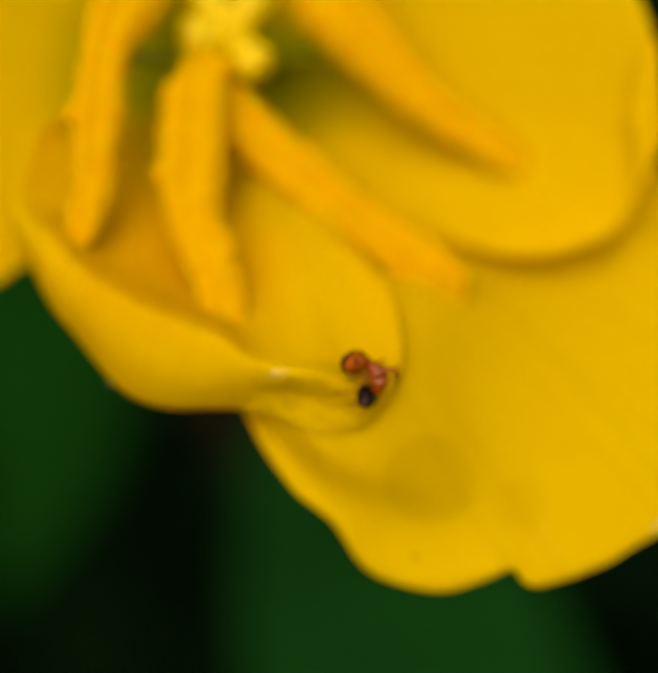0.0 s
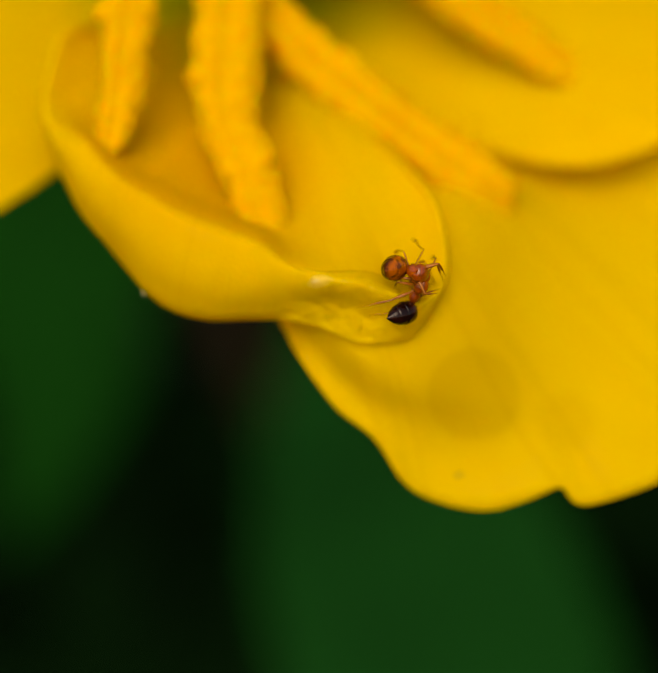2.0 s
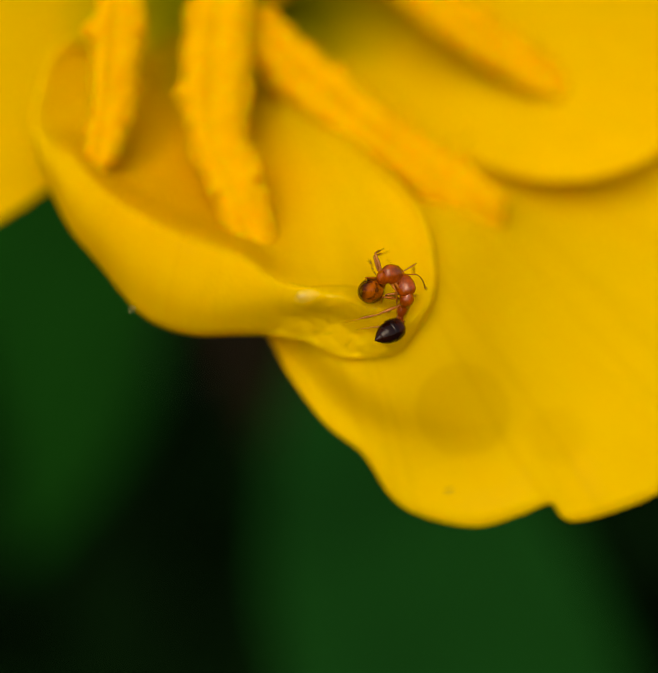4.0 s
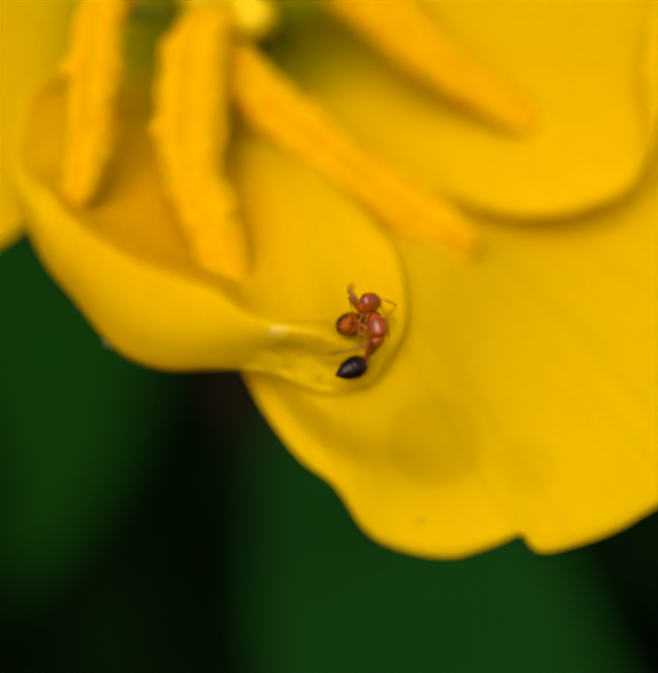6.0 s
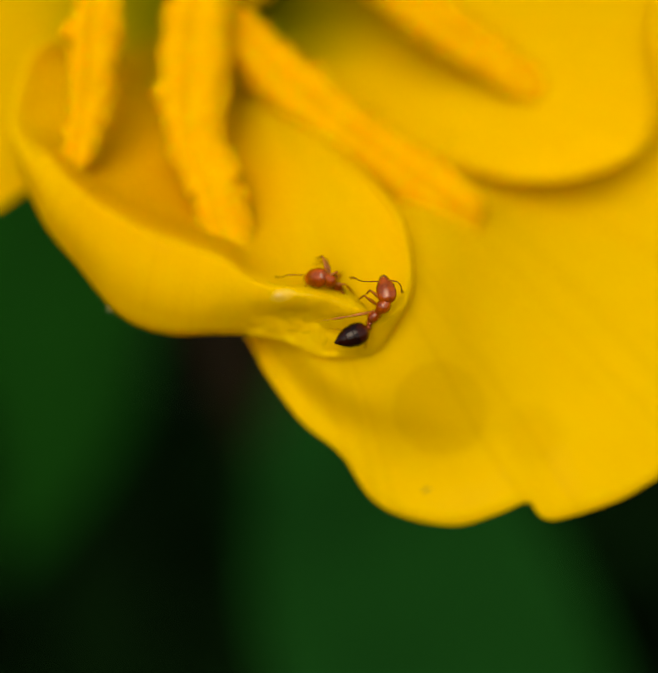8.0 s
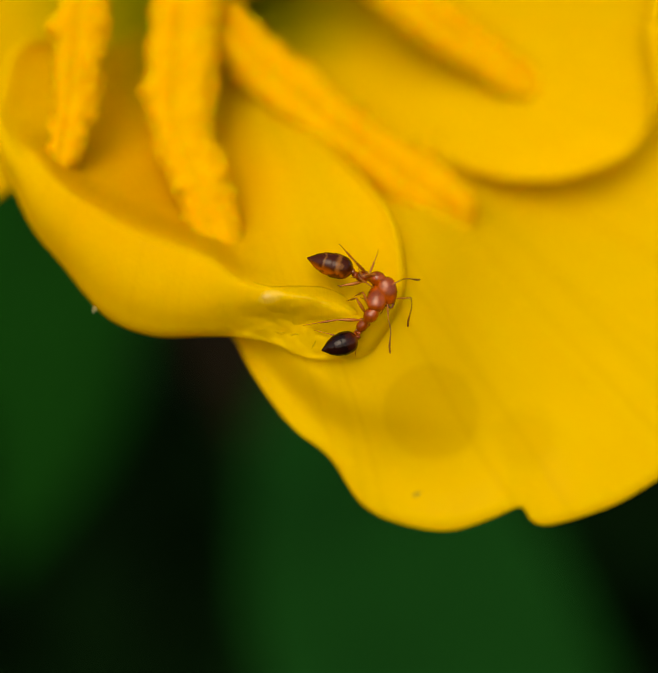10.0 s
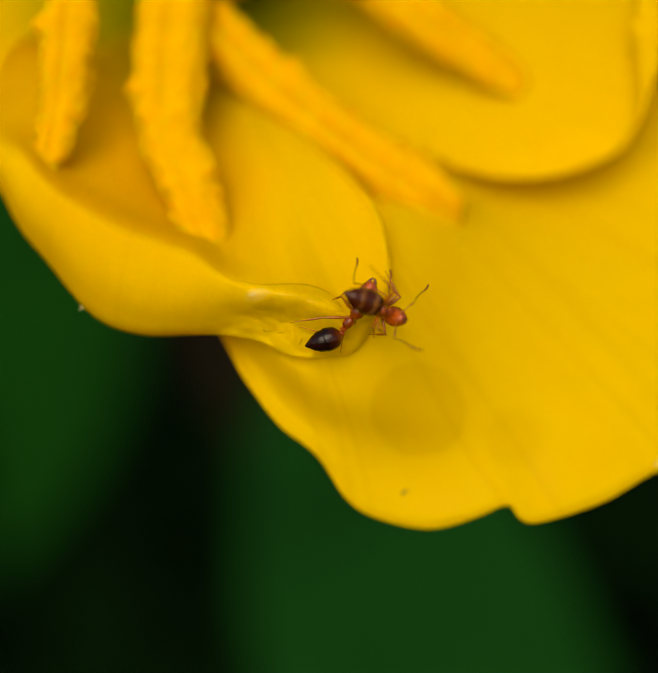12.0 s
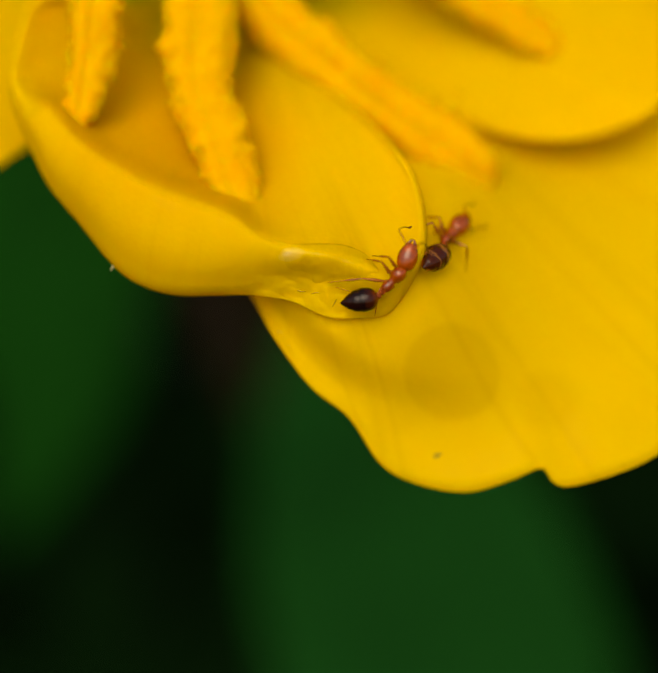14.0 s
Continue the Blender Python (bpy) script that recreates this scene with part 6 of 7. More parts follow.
    walk(banded_ant_parts[('funicle', -1)], [
        (0, at(0.40, 0.00, 0.00, 116, 68, 5)), (0.5, at(0.40, 0.00, 0.00, 146, 68, 14)), (1, at(0.40, 0.00, 0.00, 154, 67, 16)),
        (1.5, at(0.40, 0.00, 0.00, 151, 68, 2)), (2, at(0.40, 0.00, 0.00, 141, 68, -3)), (2.83, at(0.40, 0.00, 0.00, -146, 74, 24)),
        (3.67, at(0.40, 0.00, 0.00, -74, 68, 49)), (4.5, at(0.40, 0.00, 0.00, -28, 58, 46)), (5, at(0.40, 0.00, 0.00, -31, 59, 44)),
        (5.5, at(0.40, 0.00, 0.00, -29, 58, 46)), (6, at(0.40, 0.00, 0.00, -44, 63, 34)), (6.25, at(0.40, 0.00, 0.00, -125, 102, -31)),
        (6.5, at(0.40, 0.00, 0.00, -94, 131, 16)), (6.67, at(0.40, 0.00, 0.00, 37, 37, 131)), (6.83, at(0.40, 0.00, 0.00, 22, 3, 96)),
        (7, at(0.40, 0.00, 0.00, 29, -34, 64)), (7.25, at(0.40, 0.00, 0.00, 26, 6, 35)), (7.5, at(0.40, 0.00, 0.00, 0, 38, -4)),
        (8, at(0.40, 0.00, 0.00, 4, 63, 13)), (8.5, at(0.40, 0.00, 0.00, -6, 38, 62)), (9.75, at(0.40, 0.00, 0.00, -12, 18, 14)),
        (11, at(0.40, 0.00, 0.00, -1, 0, -30)), (11.5, at(0.40, 0.00, 0.00, 1, 12, -36)), (11.75, at(0.40, 0.00, 0.00, 19, 1, 16)),
        (12, at(0.40, 0.00, 0.00, 22, -21, 67)), (12.17, at(0.40, 0.00, 0.00, -16, 14, 95)), (12.33, at(0.40, 0.00, 0.00, -49, 58, 99)),
        (12.5, at(0.40, 0.00, 0.00, 170, 68, -12)), (12.67, at(0.40, 0.00, 0.00, 145, 80, 14)), (12.83, at(0.40, 0.00, 0.00, 116, 95, 36)),
        (13, at(0.40, 0.00, 0.00, 92, 109, 64)), (13.5, at(0.40, 0.00, 0.00, 0, 38, -9)), (13.75, at(0.40, 0.00, 0.00, -27, 52, -77)),
        (14, at(0.40, 0.00, 0.00, -55, 39, -147)),
    ])
    walk(banded_ant_parts[('leg', 0, 1)], [
        (0, at(0.20, 0.09, -0.09, 52, 43, 62)), (0.5, at(0.20, 0.09, -0.09, 52, 43, 62)), (1, at(0.20, 0.09, -0.09, 57, 43, 62)),
        (1.5, at(0.20, 0.09, -0.09, 55, 43, 62)), (2, at(0.20, 0.09, -0.09, 56, 43, 62)), (4.5, at(0.20, 0.09, -0.09, 49, 43, 62)),
        (5, at(0.20, 0.09, -0.09, 47, 43, 62)), (5.5, at(0.20, 0.09, -0.09, 45, 43, 62)), (6, at(0.20, 0.09, -0.09, 48, 43, 62)),
        (6.25, at(0.20, 0.09, -0.09, 64, -4, 82)), (6.5, at(0.20, 0.09, -0.09, 66, -53, 95)), (6.75, at(0.20, 0.09, -0.09, 66, -4, 81)),
        (7, at(0.20, 0.09, -0.09, 51, 43, 62)), (7.25, at(0.20, 0.09, -0.09, -39, 55, -42)), (7.5, at(0.20, 0.09, -0.09, -65, 3, -85)),
        (8, at(0.20, 0.09, -0.09, -59, -32, -84)), (8.5, at(0.20, 0.09, -0.09, -52, -17, -106)), (9.75, at(0.20, 0.09, -0.09, -52, -60, -144)),
        (11, at(0.20, 0.09, -0.09, 50, -65, 83)), (11.5, at(0.20, 0.09, -0.09, 25, -26, 131)), (11.75, at(0.20, 0.09, -0.09, -23, -21, 107)),
        (12, at(0.20, 0.09, -0.09, -72, -35, 86)), (12.5, at(0.20, 0.09, -0.09, -73, -35, 86)), (13, at(0.20, 0.09, -0.09, -95, -52, 120)),
        (13.5, at(0.20, 0.09, -0.09, -69, -35, 86)), (13.75, at(0.20, 0.09, -0.09, -59, -21, 116)), (14, at(0.20, 0.09, -0.09, -45, -14, 147)),
    ])
    walk(banded_ant_parts[('shin', 0, 1)], [
        (0, at(0.40, 0.00, 0.00, 1, 59, -74)), (0.5, at(0.40, 0.00, 0.00, 1, 59, -74)), (1, at(0.40, 0.00, 0.00, -9, 54, -76)),
        (1.5, at(0.40, 0.00, 0.00, -5, 56, -75)), (2, at(0.40, 0.00, 0.00, -8, 55, -76)), (4.5, at(0.40, 0.00, 0.00, 8, 62, -72)),
        (5, at(0.40, 0.00, 0.00, 15, 64, -71)), (5.5, at(0.40, 0.00, 0.00, 22, 66, -70)), (6, at(0.40, 0.00, 0.00, 12, 63, -72)),
        (6.5, at(0.40, 0.00, 0.00, -42, 55, -128)), (7, at(0.40, 0.00, 0.00, 2, 59, -74)), (7.5, at(0.40, 0.00, 0.00, -3, 26, -91)),
        (8, at(0.40, 0.00, 0.00, -24, 49, -159)), (8.17, at(0.40, 0.00, 0.00, -28, 57, -112)), (8.33, at(0.40, 0.00, 0.00, -18, 63, -54)),
        (8.5, at(0.40, 0.00, 0.00, -1, 62, 10)), (9.33, at(0.40, 0.00, 0.00, -45, 45, -76)), (10.17, at(0.40, 0.00, 0.00, -40, 15, -123)),
        (11, at(0.40, 0.00, 0.00, -15, -2, -169)), (11.17, at(0.40, 0.00, 0.00, -51, 14, -134)), (11.33, at(0.40, 0.00, 0.00, -76, 47, -107)),
        (11.5, at(0.40, 0.00, 0.00, -87, 86, -79)), (11.75, at(0.40, 0.00, 0.00, 30, 68, 83)), (12, at(0.40, 0.00, 0.00, 10, 47, 110)),
        (12.5, at(0.40, 0.00, 0.00, 9, 46, 110)), (13, at(0.40, 0.00, 0.00, 33, -1, 129)), (13.5, at(0.40, 0.00, 0.00, 15, 50, 112)),
        (14, at(0.40, 0.00, 0.00, 74, 35, 143)),
    ])
    walk(banded_ant_parts[('leg', 0, -1)], [
        (0, at(0.20, -0.09, -0.09, -52, 43, -62)), (0.5, at(0.20, -0.09, -0.09, -52, 43, -62)), (1, at(0.20, -0.09, -0.09, -57, 43, -62)),
        (1.5, at(0.20, -0.09, -0.09, -55, 43, -62)), (2, at(0.20, -0.09, -0.09, -56, 43, -62)), (3.25, at(0.20, -0.09, -0.09, -63, -2, -92)),
        (4.5, at(0.20, -0.09, -0.09, -42, -45, -129)), (5, at(0.20, -0.09, -0.09, -21, -50, -154)), (5.5, at(0.20, -0.09, -0.09, -16, -49, -159)),
        (6, at(0.20, -0.09, -0.09, 5, -55, 174)), (6.5, at(0.20, -0.09, -0.09, -85, -59, -73)), (7, at(0.20, -0.09, -0.09, -109, -54, -47)),
        (7.25, at(0.20, -0.09, -0.09, -76, -7, -68)), (7.5, at(0.20, -0.09, -0.09, -53, 43, -62)), (8, at(0.20, -0.09, -0.09, -45, 43, -62)),
        (8.5, at(0.20, -0.09, -0.09, -47, 43, -62)), (9.75, at(0.20, -0.09, -0.09, -38, 1, -55)), (11, at(0.20, -0.09, -0.09, -32, -41, -54)),
        (11.5, at(0.20, -0.09, -0.09, -49, -45, -76)), (11.75, at(0.20, -0.09, -0.09, 15, -42, -85)), (12, at(0.20, -0.09, -0.09, 72, -35, -86)),
        (12.17, at(0.20, -0.09, -0.09, 64, 6, -105)), (12.33, at(0.20, -0.09, -0.09, 36, 39, -138)), (12.5, at(0.20, -0.09, -0.09, -20, 44, 161)),
        (12.75, at(0.20, -0.09, -0.09, 44, 15, -169)), (13, at(0.20, -0.09, -0.09, -86, -157, 2)), (13.25, at(0.20, -0.09, -0.09, 85, -33, -134)),
        (13.5, at(0.20, -0.09, -0.09, 69, -35, -86)), (13.75, at(0.20, -0.09, -0.09, 71, -33, -128)), (14, at(0.20, -0.09, -0.09, -108, -150, 11)),
    ])
    walk(banded_ant_parts[('shin', 0, -1)], [
        (0, at(0.40, 0.00, 0.00, -1, 59, 74)), (0.5, at(0.40, 0.00, 0.00, -1, 59, 74)), (1, at(0.40, 0.00, 0.00, 9, 54, 76)),
        (1.5, at(0.40, 0.00, 0.00, 5, 56, 75)), (2, at(0.40, 0.00, 0.00, 8, 55, 76)), (3.25, at(0.40, 0.00, 0.00, -5, 44, 14)),
        (4.5, at(0.40, 0.00, 0.00, 0, 32, -34)), (5, at(0.40, 0.00, 0.00, 0, 27, -13)), (5.5, at(0.40, 0.00, 0.00, 0, 29, 5)),
        (6, at(0.40, 0.00, 0.00, 0, 29, 13)), (6.5, at(0.40, 0.00, 0.00, 65, 82, 76)), (7, at(0.40, 0.00, 0.00, -87, 62, -116)),
        (7.25, at(0.40, 0.00, 0.00, -29, 78, -8)), (7.5, at(0.40, 0.00, 0.00, 3, 57, 75)), (8, at(0.40, 0.00, 0.00, -21, 66, 70)),
        (8.5, at(0.40, 0.00, 0.00, -15, 64, 71)), (9.75, at(0.40, 0.00, 0.00, -50, 79, -18)), (11, at(0.40, 0.00, 0.00, 86, 114, 64)),
        (11.5, at(0.40, 0.00, 0.00, 15, 80, 17)), (11.75, at(0.40, 0.00, 0.00, -25, 64, -71)), (12, at(0.40, 0.00, 0.00, -10, 47, -110)),
        (12.25, at(0.40, 0.00, 0.00, -20, 68, -55)), (12.5, at(0.40, 0.00, 0.00, 49, 73, 75)), (12.75, at(0.40, 0.00, 0.00, -59, 127, -30)),
        (13, at(0.40, 0.00, 0.00, -48, 160, -14)), (13.17, at(0.40, 0.00, 0.00, -9, 130, -25)), (13.33, at(0.40, 0.00, 0.00, 78, 107, 21)),
        (13.5, at(0.40, 0.00, 0.00, -15, 50, -112)), (13.75, at(0.40, 0.00, 0.00, 56, 115, 15)), (14, at(0.40, 0.00, 0.00, -21, 144, -4)),
    ])
    walk(banded_ant_parts[('leg', 1, 1)], [
        (0, at(0.03, 0.09, -0.10, 56, 47, 68)), (0.5, at(0.03, 0.09, -0.10, 56, 47, 68)), (1, at(0.03, 0.09, -0.10, 61, 47, 68)),
        (1.5, at(0.03, 0.09, -0.10, 59, 47, 68)), (2, at(0.03, 0.09, -0.10, 60, 47, 68)), (4.5, at(0.03, 0.09, -0.10, 53, 47, 68)),
        (5, at(0.03, 0.09, -0.10, 51, 47, 68)), (5.5, at(0.03, 0.09, -0.10, 49, 47, 68)), (6, at(0.03, 0.09, -0.10, 52, 47, 68)),
        (6.5, at(0.03, 0.09, -0.10, 52, 47, 68)), (7, at(0.03, 0.09, -0.10, 55, 47, 68)), (7.17, at(0.03, 0.09, -0.10, -33, 60, -25)),
        (7.33, at(0.03, 0.09, -0.10, -68, 17, -65)), (7.5, at(0.03, 0.09, -0.10, -73, -32, -81)), (8, at(0.03, 0.09, -0.10, -35, -42, -133)),
        (8.5, at(0.03, 0.09, -0.10, -60, -33, -89)), (9.75, at(0.03, 0.09, -0.10, -60, -65, -118)), (11, at(0.03, 0.09, -0.10, 45, -74, 111)),
        (11.5, at(0.03, 0.09, -0.10, 23, -29, 136)), (11.75, at(0.03, 0.09, -0.10, -26, -22, 113)), (12, at(0.03, 0.09, -0.10, -75, -34, 92)),
        (12.5, at(0.03, 0.09, -0.10, -76, -34, 92)), (13, at(0.03, 0.09, -0.10, -84, -30, 144)), (13.5, at(0.03, 0.09, -0.10, -71, -34, 92)),
        (14, at(0.03, 0.09, -0.10, -58, -34, 92)),
    ])
    walk(banded_ant_parts[('shin', 1, 1)], [
        (0, at(0.42, 0.00, 0.00, 9, 47, -79)), (0.5, at(0.42, 0.00, 0.00, 9, 48, -79)), (1, at(0.42, 0.00, 0.00, 0, 43, -80)),
        (1.5, at(0.42, 0.00, 0.00, 4, 45, -79)), (2, at(0.42, 0.00, 0.00, 1, 43, -80)), (4.5, at(0.42, 0.00, 0.00, 15, 50, -78)),
        (5, at(0.42, 0.00, 0.00, 20, 52, -78)), (5.5, at(0.42, 0.00, 0.00, 25, 54, -77)), (6, at(0.42, 0.00, 0.00, 18, 52, -78)),
        (6.5, at(0.42, 0.00, 0.00, 16, 51, -78)), (7, at(0.42, 0.00, 0.00, 10, 48, -79)), (7.5, at(0.42, 0.00, 0.00, -46, 65, -104)),
        (8, at(0.42, 0.00, 0.00, -1, 46, -46)), (8.25, at(0.42, 0.00, 0.00, -12, 70, -24)), (8.5, at(0.42, 0.00, 0.00, -62, 97, -43)),
        (9.75, at(0.42, 0.00, 0.00, 0, 127, 4)), (11, at(0.42, 0.00, 0.00, 15, 159, 0)), (11.25, at(0.42, 0.00, 0.00, 4, 125, 0)),
        (11.5, at(0.42, 0.00, 0.00, -90, 96, -84)), (11.75, at(0.42, 0.00, 0.00, 34, 48, 69)), (12, at(0.42, 0.00, 0.00, 12, 14, 85)),
        (12.5, at(0.42, 0.00, 0.00, 11, 13, 85)), (13, at(0.42, 0.00, 0.00, 64, 25, 101)), (13.5, at(0.42, 0.00, 0.00, 14, 18, 85)),
        (14, at(0.42, 0.00, 0.00, 24, 31, 84)),
    ])
    walk(banded_ant_parts[('leg', 1, -1)], [
        (0, at(0.03, -0.09, -0.10, -56, 47, -68)), (0.5, at(0.03, -0.09, -0.10, -56, 47, -68)), (1, at(0.03, -0.09, -0.10, -61, 47, -68)),
        (1.5, at(0.03, -0.09, -0.10, -59, 47, -68)), (2, at(0.03, -0.09, -0.10, -60, 47, -68)), (3.25, at(0.03, -0.09, -0.10, -80, -12, -76)),
        (4.5, at(0.03, -0.09, -0.10, -115, -69, -51)), (5, at(0.03, -0.09, -0.10, 5, -86, 174)), (5.5, at(0.03, -0.09, -0.10, 7, -50, 171)),
        (6, at(0.03, -0.09, -0.10, 52, -61, 116)), (6.5, at(0.03, -0.09, -0.10, -123, -69, -44)), (7, at(0.03, -0.09, -0.10, -169, -68, -8)),
        (7.17, at(0.03, -0.09, -0.10, -99, -39, -69)), (7.33, at(0.03, -0.09, -0.10, -79, 4, -77)), (7.5, at(0.03, -0.09, -0.10, -57, 47, -68)),
        (8, at(0.03, -0.09, -0.10, -49, 47, -68)), (8.5, at(0.03, -0.09, -0.10, -51, 47, -68)), (9.75, at(0.03, -0.09, -0.10, -64, -14, -75)),
        (11, at(0.03, -0.09, -0.10, -88, -76, -58)), (11.25, at(0.03, -0.09, -0.10, -49, -35, -85)), (11.5, at(0.03, -0.09, -0.10, -34, 8, -81)),
        (11.75, at(0.03, -0.09, -0.10, 16, -15, -105)), (12, at(0.03, -0.09, -0.10, 72, -9, -138)), (12.25, at(0.03, -0.09, -0.10, 50, 39, -143)),
        (12.5, at(0.03, -0.09, -0.10, -32, 69, 146)), (12.75, at(0.03, -0.09, -0.10, -8, 36, 172)), (13, at(0.03, -0.09, -0.10, -2, 0, 179)),
        (13.25, at(0.03, -0.09, -0.10, 41, -1, -132)), (13.5, at(0.03, -0.09, -0.10, 71, -34, -92)), (14, at(0.03, -0.09, -0.10, 58, -34, -92)),
    ])
    walk(banded_ant_parts[('shin', 1, -1)], [
        (0, at(0.42, 0.00, 0.00, -9, 47, 79)), (0.5, at(0.42, 0.00, 0.00, -9, 48, 79)), (1, at(0.42, 0.00, 0.00, 0, 43, 80)),
        (1.5, at(0.42, 0.00, 0.00, -4, 45, 79)), (2, at(0.42, 0.00, 0.00, -1, 43, 80)), (3.25, at(0.42, 0.00, 0.00, 3, 66, 34)),
        (4.5, at(0.42, 0.00, 0.00, -61, 74, -76)), (5, at(0.42, 0.00, 0.00, 10, 69, 16)), (5.5, at(0.42, 0.00, 0.00, -1, 32, 26)),
        (6, at(0.42, 0.00, 0.00, 13, 29, 45)), (6.5, at(0.42, 0.00, 0.00, 87, 67, 112)), (7, at(0.42, 0.00, 0.00, -5, 104, -4)),
        (7.25, at(0.42, 0.00, 0.00, 32, 71, 74)), (7.5, at(0.42, 0.00, 0.00, -6, 46, 79)), (8, at(0.42, 0.00, 0.00, -25, 54, 77)),
        (8.5, at(0.42, 0.00, 0.00, -20, 52, 78)), (9.75, at(0.42, 0.00, 0.00, 64, 60, 135)), (11, at(0.42, 0.00, 0.00, -62, 148, -20)),
        (11.25, at(0.42, 0.00, 0.00, -72, 104, -75)), (11.5, at(0.42, 0.00, 0.00, 1, 52, -44)), (11.75, at(0.42, 0.00, 0.00, 38, 80, 33)),
        (12, at(0.42, 0.00, 0.00, -68, 121, -35)), (12.25, at(0.42, 0.00, 0.00, 51, 62, 117)), (12.5, at(0.42, 0.00, 0.00, 0, 52, 98)),
        (13, at(0.42, 0.00, 0.00, 74, 24, 159)), (13.17, at(0.42, 0.00, 0.00, 48, 0, -165)), (13.33, at(0.42, 0.00, 0.00, 14, -3, -123)),
        (13.5, at(0.42, 0.00, 0.00, -14, 18, -85)), (14, at(0.42, 0.00, 0.00, -24, 31, -84)),
    ])
    walk(banded_ant_parts[('leg', 2, 1)], [
        (0, at(-0.14, 0.08, -0.09, 91, 32, 146)), (0.5, at(-0.14, 0.08, -0.09, 91, 32, 146)), (1, at(-0.14, 0.08, -0.09, -75, 148, -34)),
        (1.5, at(-0.14, 0.08, -0.09, -80, 148, -34)), (2, at(-0.14, 0.08, -0.09, -77, 148, -34)), (3.25, at(-0.14, 0.08, -0.09, 83, -4, 84)),
        (4.5, at(-0.14, 0.08, -0.09, 109, -38, 17)), (4.75, at(-0.14, 0.08, -0.09, 68, -12, 90)), (5, at(-0.14, 0.08, -0.09, 75, 32, 146)),
        (5.25, at(-0.14, 0.08, -0.09, 35, 27, 73)), (5.5, at(-0.14, 0.08, -0.09, 25, -7, 18)), (6, at(-0.14, 0.08, -0.09, 35, 2, 29)),
        (6.25, at(-0.14, 0.08, -0.09, 47, 28, 81)), (6.5, at(-0.14, 0.08, -0.09, 81, 32, 146)), (7, at(-0.14, 0.08, -0.09, 90, 32, 146)),
        (7.5, at(-0.14, 0.08, -0.09, -84, 148, -34)), (8, at(-0.14, 0.08, -0.09, 69, 32, 146)), (8.25, at(-0.14, 0.08, -0.09, 52, -4, 132)),
        (8.5, at(-0.14, 0.08, -0.09, 40, -43, 128)), (11, at(-0.14, 0.08, -0.09, 37, -65, 111)), (11.5, at(-0.14, 0.08, -0.09, 29, -29, 123)),
        (11.75, at(-0.14, 0.08, -0.09, -30, -29, 123)), (12, at(-0.14, 0.08, -0.09, -88, -29, 123)), (12.5, at(-0.14, 0.08, -0.09, 47, -144, -18)),
        (12.75, at(-0.14, 0.08, -0.09, 67, -111, -53)), (13, at(-0.14, 0.08, -0.09, -14, -65, 15)), (13.25, at(-0.14, 0.08, -0.09, -70, -56, 90)),
        (13.5, at(-0.14, 0.08, -0.09, -83, -29, 123)), (14, at(-0.14, 0.08, -0.09, -63, -29, 123)),
    ])
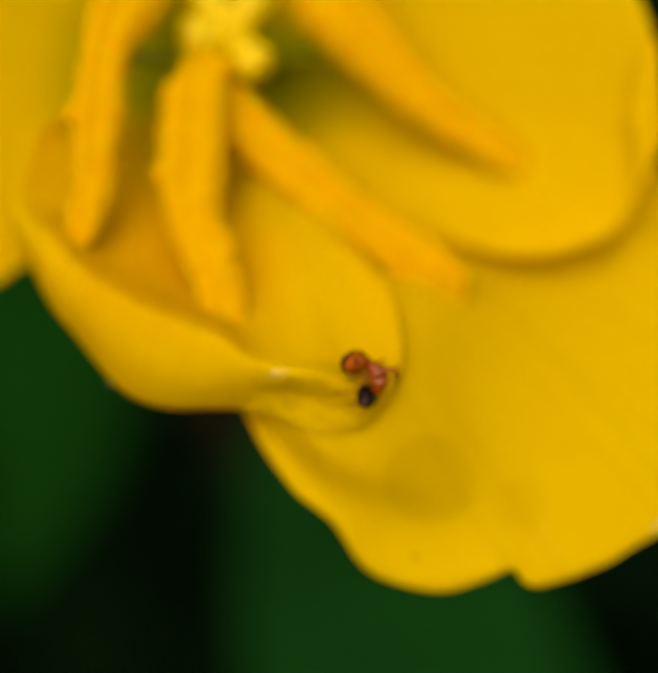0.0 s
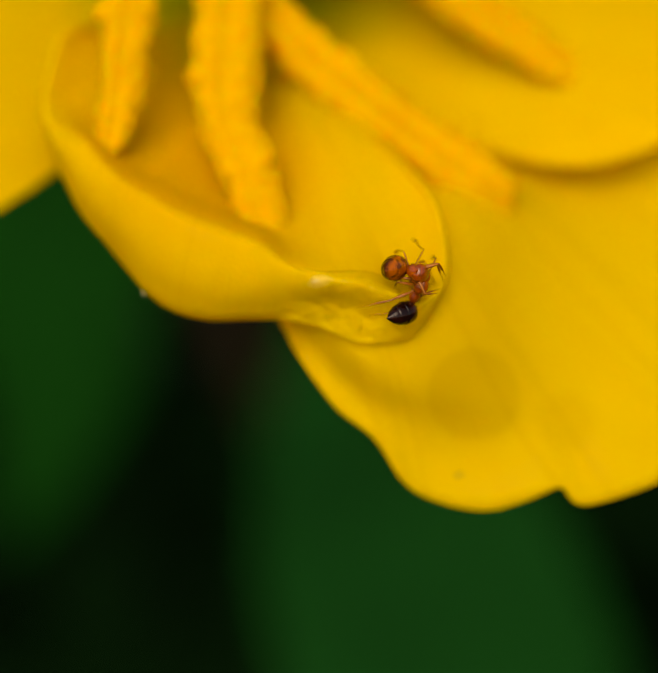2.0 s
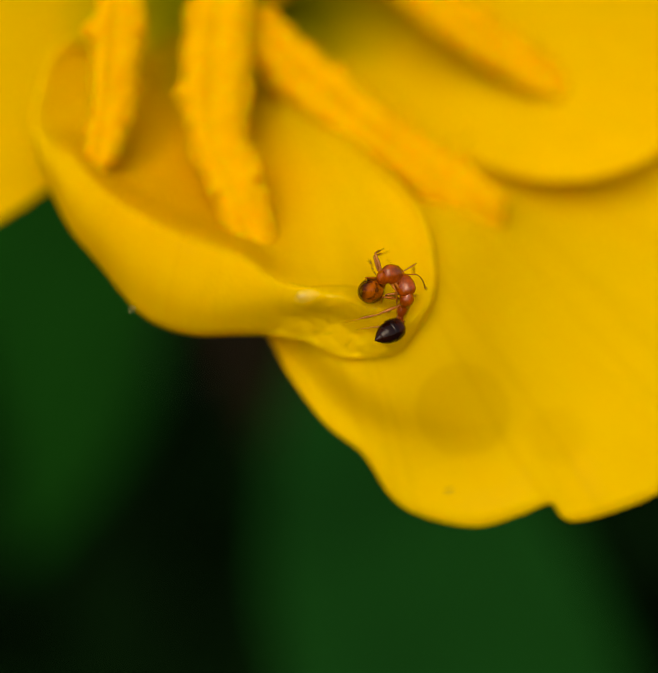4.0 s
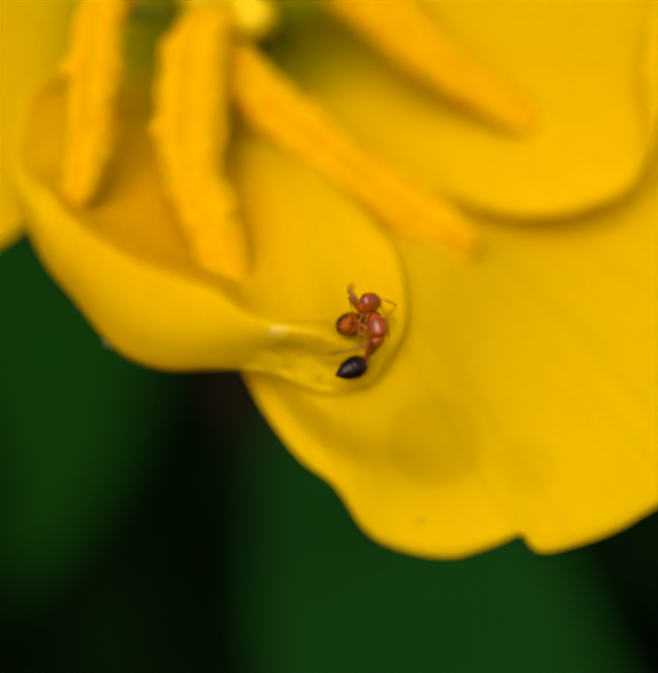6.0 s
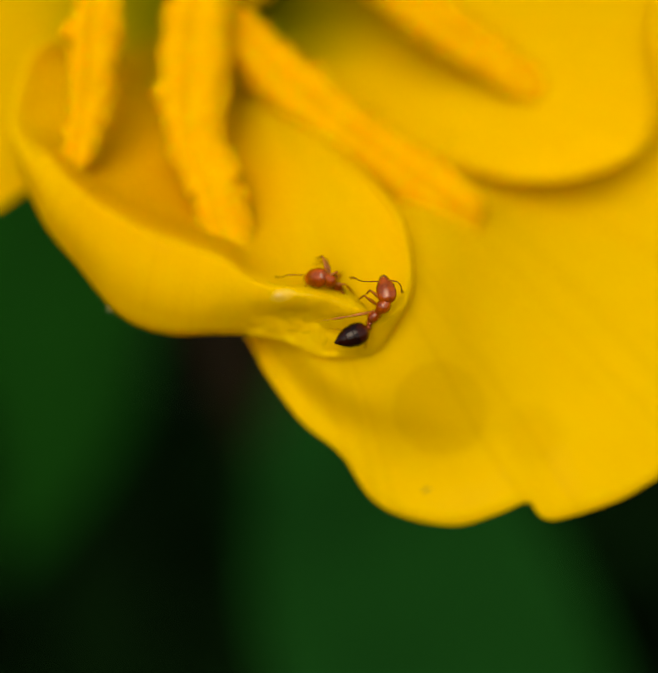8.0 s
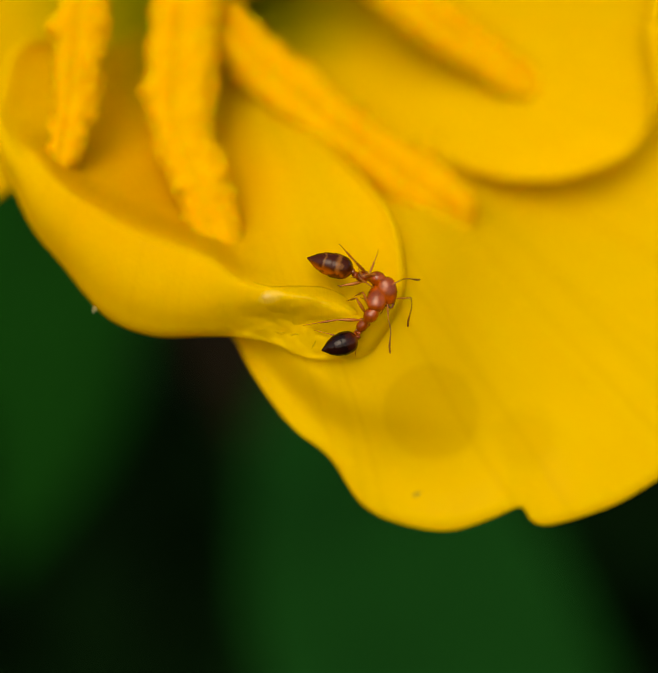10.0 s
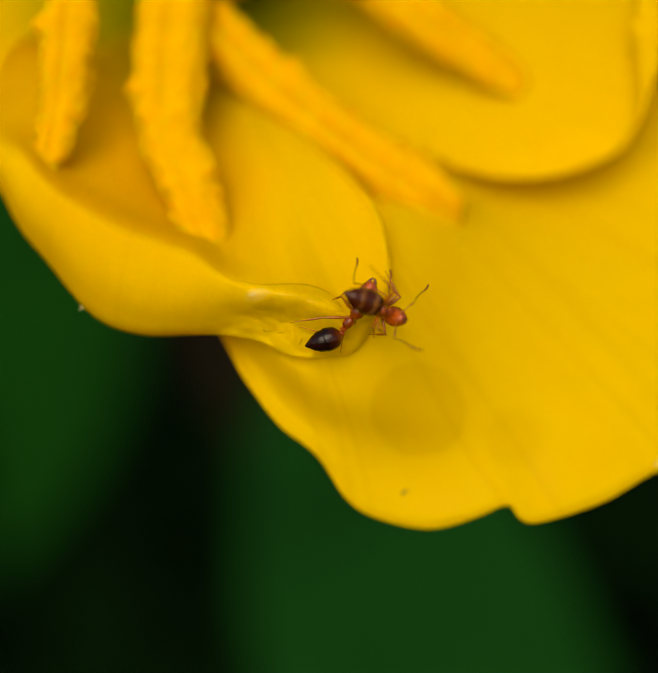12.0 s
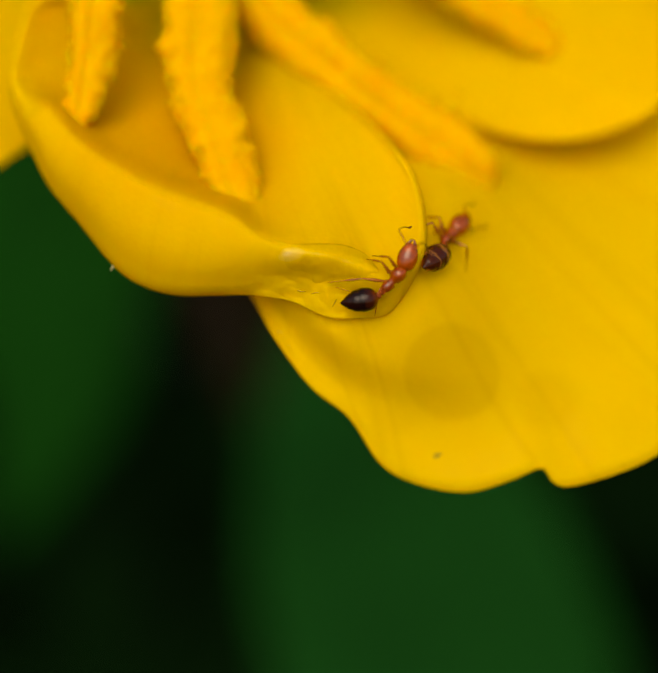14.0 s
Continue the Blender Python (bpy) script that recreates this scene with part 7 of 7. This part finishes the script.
    walk(banded_ant_parts[('shin', 2, 1)], [
        (0, at(0.52, 0.00, 0.00, 71, 30, -73)), (0.5, at(0.52, 0.00, 0.00, 71, 31, -72)), (1, at(0.52, 0.00, 0.00, 61, 17, -74)),
        (1.5, at(0.52, 0.00, 0.00, 65, 22, -74)), (2, at(0.52, 0.00, 0.00, 62, 19, -74)), (3.25, at(0.52, 0.00, 0.00, 74, 10, -136)),
        (4.5, at(0.52, 0.00, 0.00, 88, 15, 162)), (4.75, at(0.52, 0.00, 0.00, 75, 29, -138)), (5, at(0.52, 0.00, 0.00, 83, 46, -68)),
        (5.17, at(0.52, 0.00, 0.00, 106, 22, -102)), (5.33, at(0.52, 0.00, 0.00, -44, 166, 41)), (5.5, at(0.52, 0.00, 0.00, -14, 155, 5)),
        (5.67, at(0.52, 0.00, 0.00, 39, 151, 6)), (5.83, at(0.52, 0.00, 0.00, 93, 149, 11)), (6, at(0.52, 0.00, 0.00, -33, 29, -165)),
        (6.25, at(0.52, 0.00, 0.00, 16, 53, -125)), (6.5, at(0.52, 0.00, 0.00, 79, 41, -70)), (7, at(0.52, 0.00, 0.00, 71, 32, -72)),
        (7.5, at(0.52, 0.00, 0.00, 67, 26, -73)), (8, at(0.52, 0.00, 0.00, 89, 51, -66)), (8.17, at(0.52, 0.00, 0.00, -92, 101, 61)),
        (8.33, at(0.52, 0.00, 0.00, -15, 67, 87)), (8.5, at(0.52, 0.00, 0.00, 1, 42, 49)), (9.75, at(0.52, 0.00, 0.00, -19, 82, -15)),
        (11, at(0.52, 0.00, 0.00, 59, 129, 20)), (11.5, at(0.52, 0.00, 0.00, -15, 73, -51)), (11.75, at(0.52, 0.00, 0.00, 52, 35, 45)),
        (12, at(0.52, 0.00, 0.00, 39, -13, 79)), (12.17, at(0.52, 0.00, 0.00, -1, -36, 126)), (12.33, at(0.52, 0.00, 0.00, -47, -22, -180)),
        (12.5, at(0.52, 0.00, 0.00, -67, 15, -149)), (12.67, at(0.52, 0.00, 0.00, -101, 32, -115)), (12.83, at(0.52, 0.00, 0.00, 51, 117, 93)),
        (13, at(0.52, 0.00, 0.00, 29, 81, 118)), (13.25, at(0.52, 0.00, 0.00, 26, 35, 96)), (13.5, at(0.52, 0.00, 0.00, 39, -8, 79)),
        (14, at(0.52, 0.00, 0.00, 42, 11, 79)),
    ])
    walk(banded_ant_parts[('leg', 2, -1)], [
        (0, at(-0.14, -0.08, -0.09, -91, 32, -146)), (0.5, at(-0.14, -0.08, -0.09, -91, 32, -146)), (1, at(-0.14, -0.08, -0.09, 75, 148, 34)),
        (1.5, at(-0.14, -0.08, -0.09, 80, 148, 34)), (2, at(-0.14, -0.08, -0.09, 77, 148, 34)), (4.5, at(-0.14, -0.08, -0.09, -82, 32, -146)),
        (5, at(-0.14, -0.08, -0.09, -75, 32, -146)), (5.5, at(-0.14, -0.08, -0.09, -69, 32, -146)), (6, at(-0.14, -0.08, -0.09, -78, 32, -146)),
        (6.5, at(-0.14, -0.08, -0.09, -81, 32, -146)), (7, at(-0.14, -0.08, -0.09, -90, 32, -146)), (7.5, at(-0.14, -0.08, -0.09, 84, 148, 34)),
        (8, at(-0.14, -0.08, -0.09, -69, 32, -146)), (8.5, at(-0.14, -0.08, -0.09, -75, 32, -146)), (9.75, at(-0.14, -0.08, -0.09, -47, -16, -152)),
        (11, at(-0.14, -0.08, -0.09, 7, -50, 166)), (11.5, at(-0.14, -0.08, -0.09, 1, -51, 178)), (11.75, at(-0.14, -0.08, -0.09, 49, -32, -166)),
        (12, at(-0.14, -0.08, -0.09, 95, -28, -140)), (12.25, at(-0.14, -0.08, -0.09, 67, 6, -135)), (12.5, at(-0.14, -0.08, -0.09, 34, 37, -148)),
        (13, at(-0.14, -0.08, -0.09, 19, 35, -160)), (13.5, at(-0.14, -0.08, -0.09, 26, 22, -159)), (14, at(-0.14, -0.08, -0.09, 35, -8, -152)),
    ])
    walk(banded_ant_parts[('shin', 2, -1)], [
        (0, at(0.52, 0.00, 0.00, -71, 30, 73)), (0.5, at(0.52, 0.00, 0.00, -71, 31, 72)), (1, at(0.52, 0.00, 0.00, -61, 17, 74)),
        (1.5, at(0.52, 0.00, 0.00, -65, 22, 74)), (2, at(0.52, 0.00, 0.00, -62, 19, 74)), (4.5, at(0.52, 0.00, 0.00, -77, 39, 71)),
        (5, at(0.52, 0.00, 0.00, -83, 46, 68)), (5.5, at(0.52, 0.00, 0.00, -90, 52, 65)), (6, at(0.52, 0.00, 0.00, -81, 43, 69)),
        (6.5, at(0.52, 0.00, 0.00, -79, 41, 70)), (7, at(0.52, 0.00, 0.00, -71, 32, 72)), (7.5, at(0.52, 0.00, 0.00, -67, 26, 73)),
        (8, at(0.52, 0.00, 0.00, -89, 51, 66)), (8.5, at(0.52, 0.00, 0.00, -83, 45, 68)), (9.75, at(0.52, 0.00, 0.00, -24, 60, 88)),
        (11, at(0.52, 0.00, 0.00, 48, 55, 121)), (11.5, at(0.52, 0.00, 0.00, 19, 81, 29)), (12, at(0.52, 0.00, 0.00, -76, 132, -30)),
        (12.25, at(0.52, 0.00, 0.00, -41, 105, -34)), (12.5, at(0.52, 0.00, 0.00, -64, 73, -93)), (13, at(0.52, 0.00, 0.00, -19, 17, -50)),
        (13.5, at(0.52, 0.00, 0.00, -59, 43, -120)), (14, at(0.52, 0.00, 0.00, 29, 123, 12)),
    ])


motions()
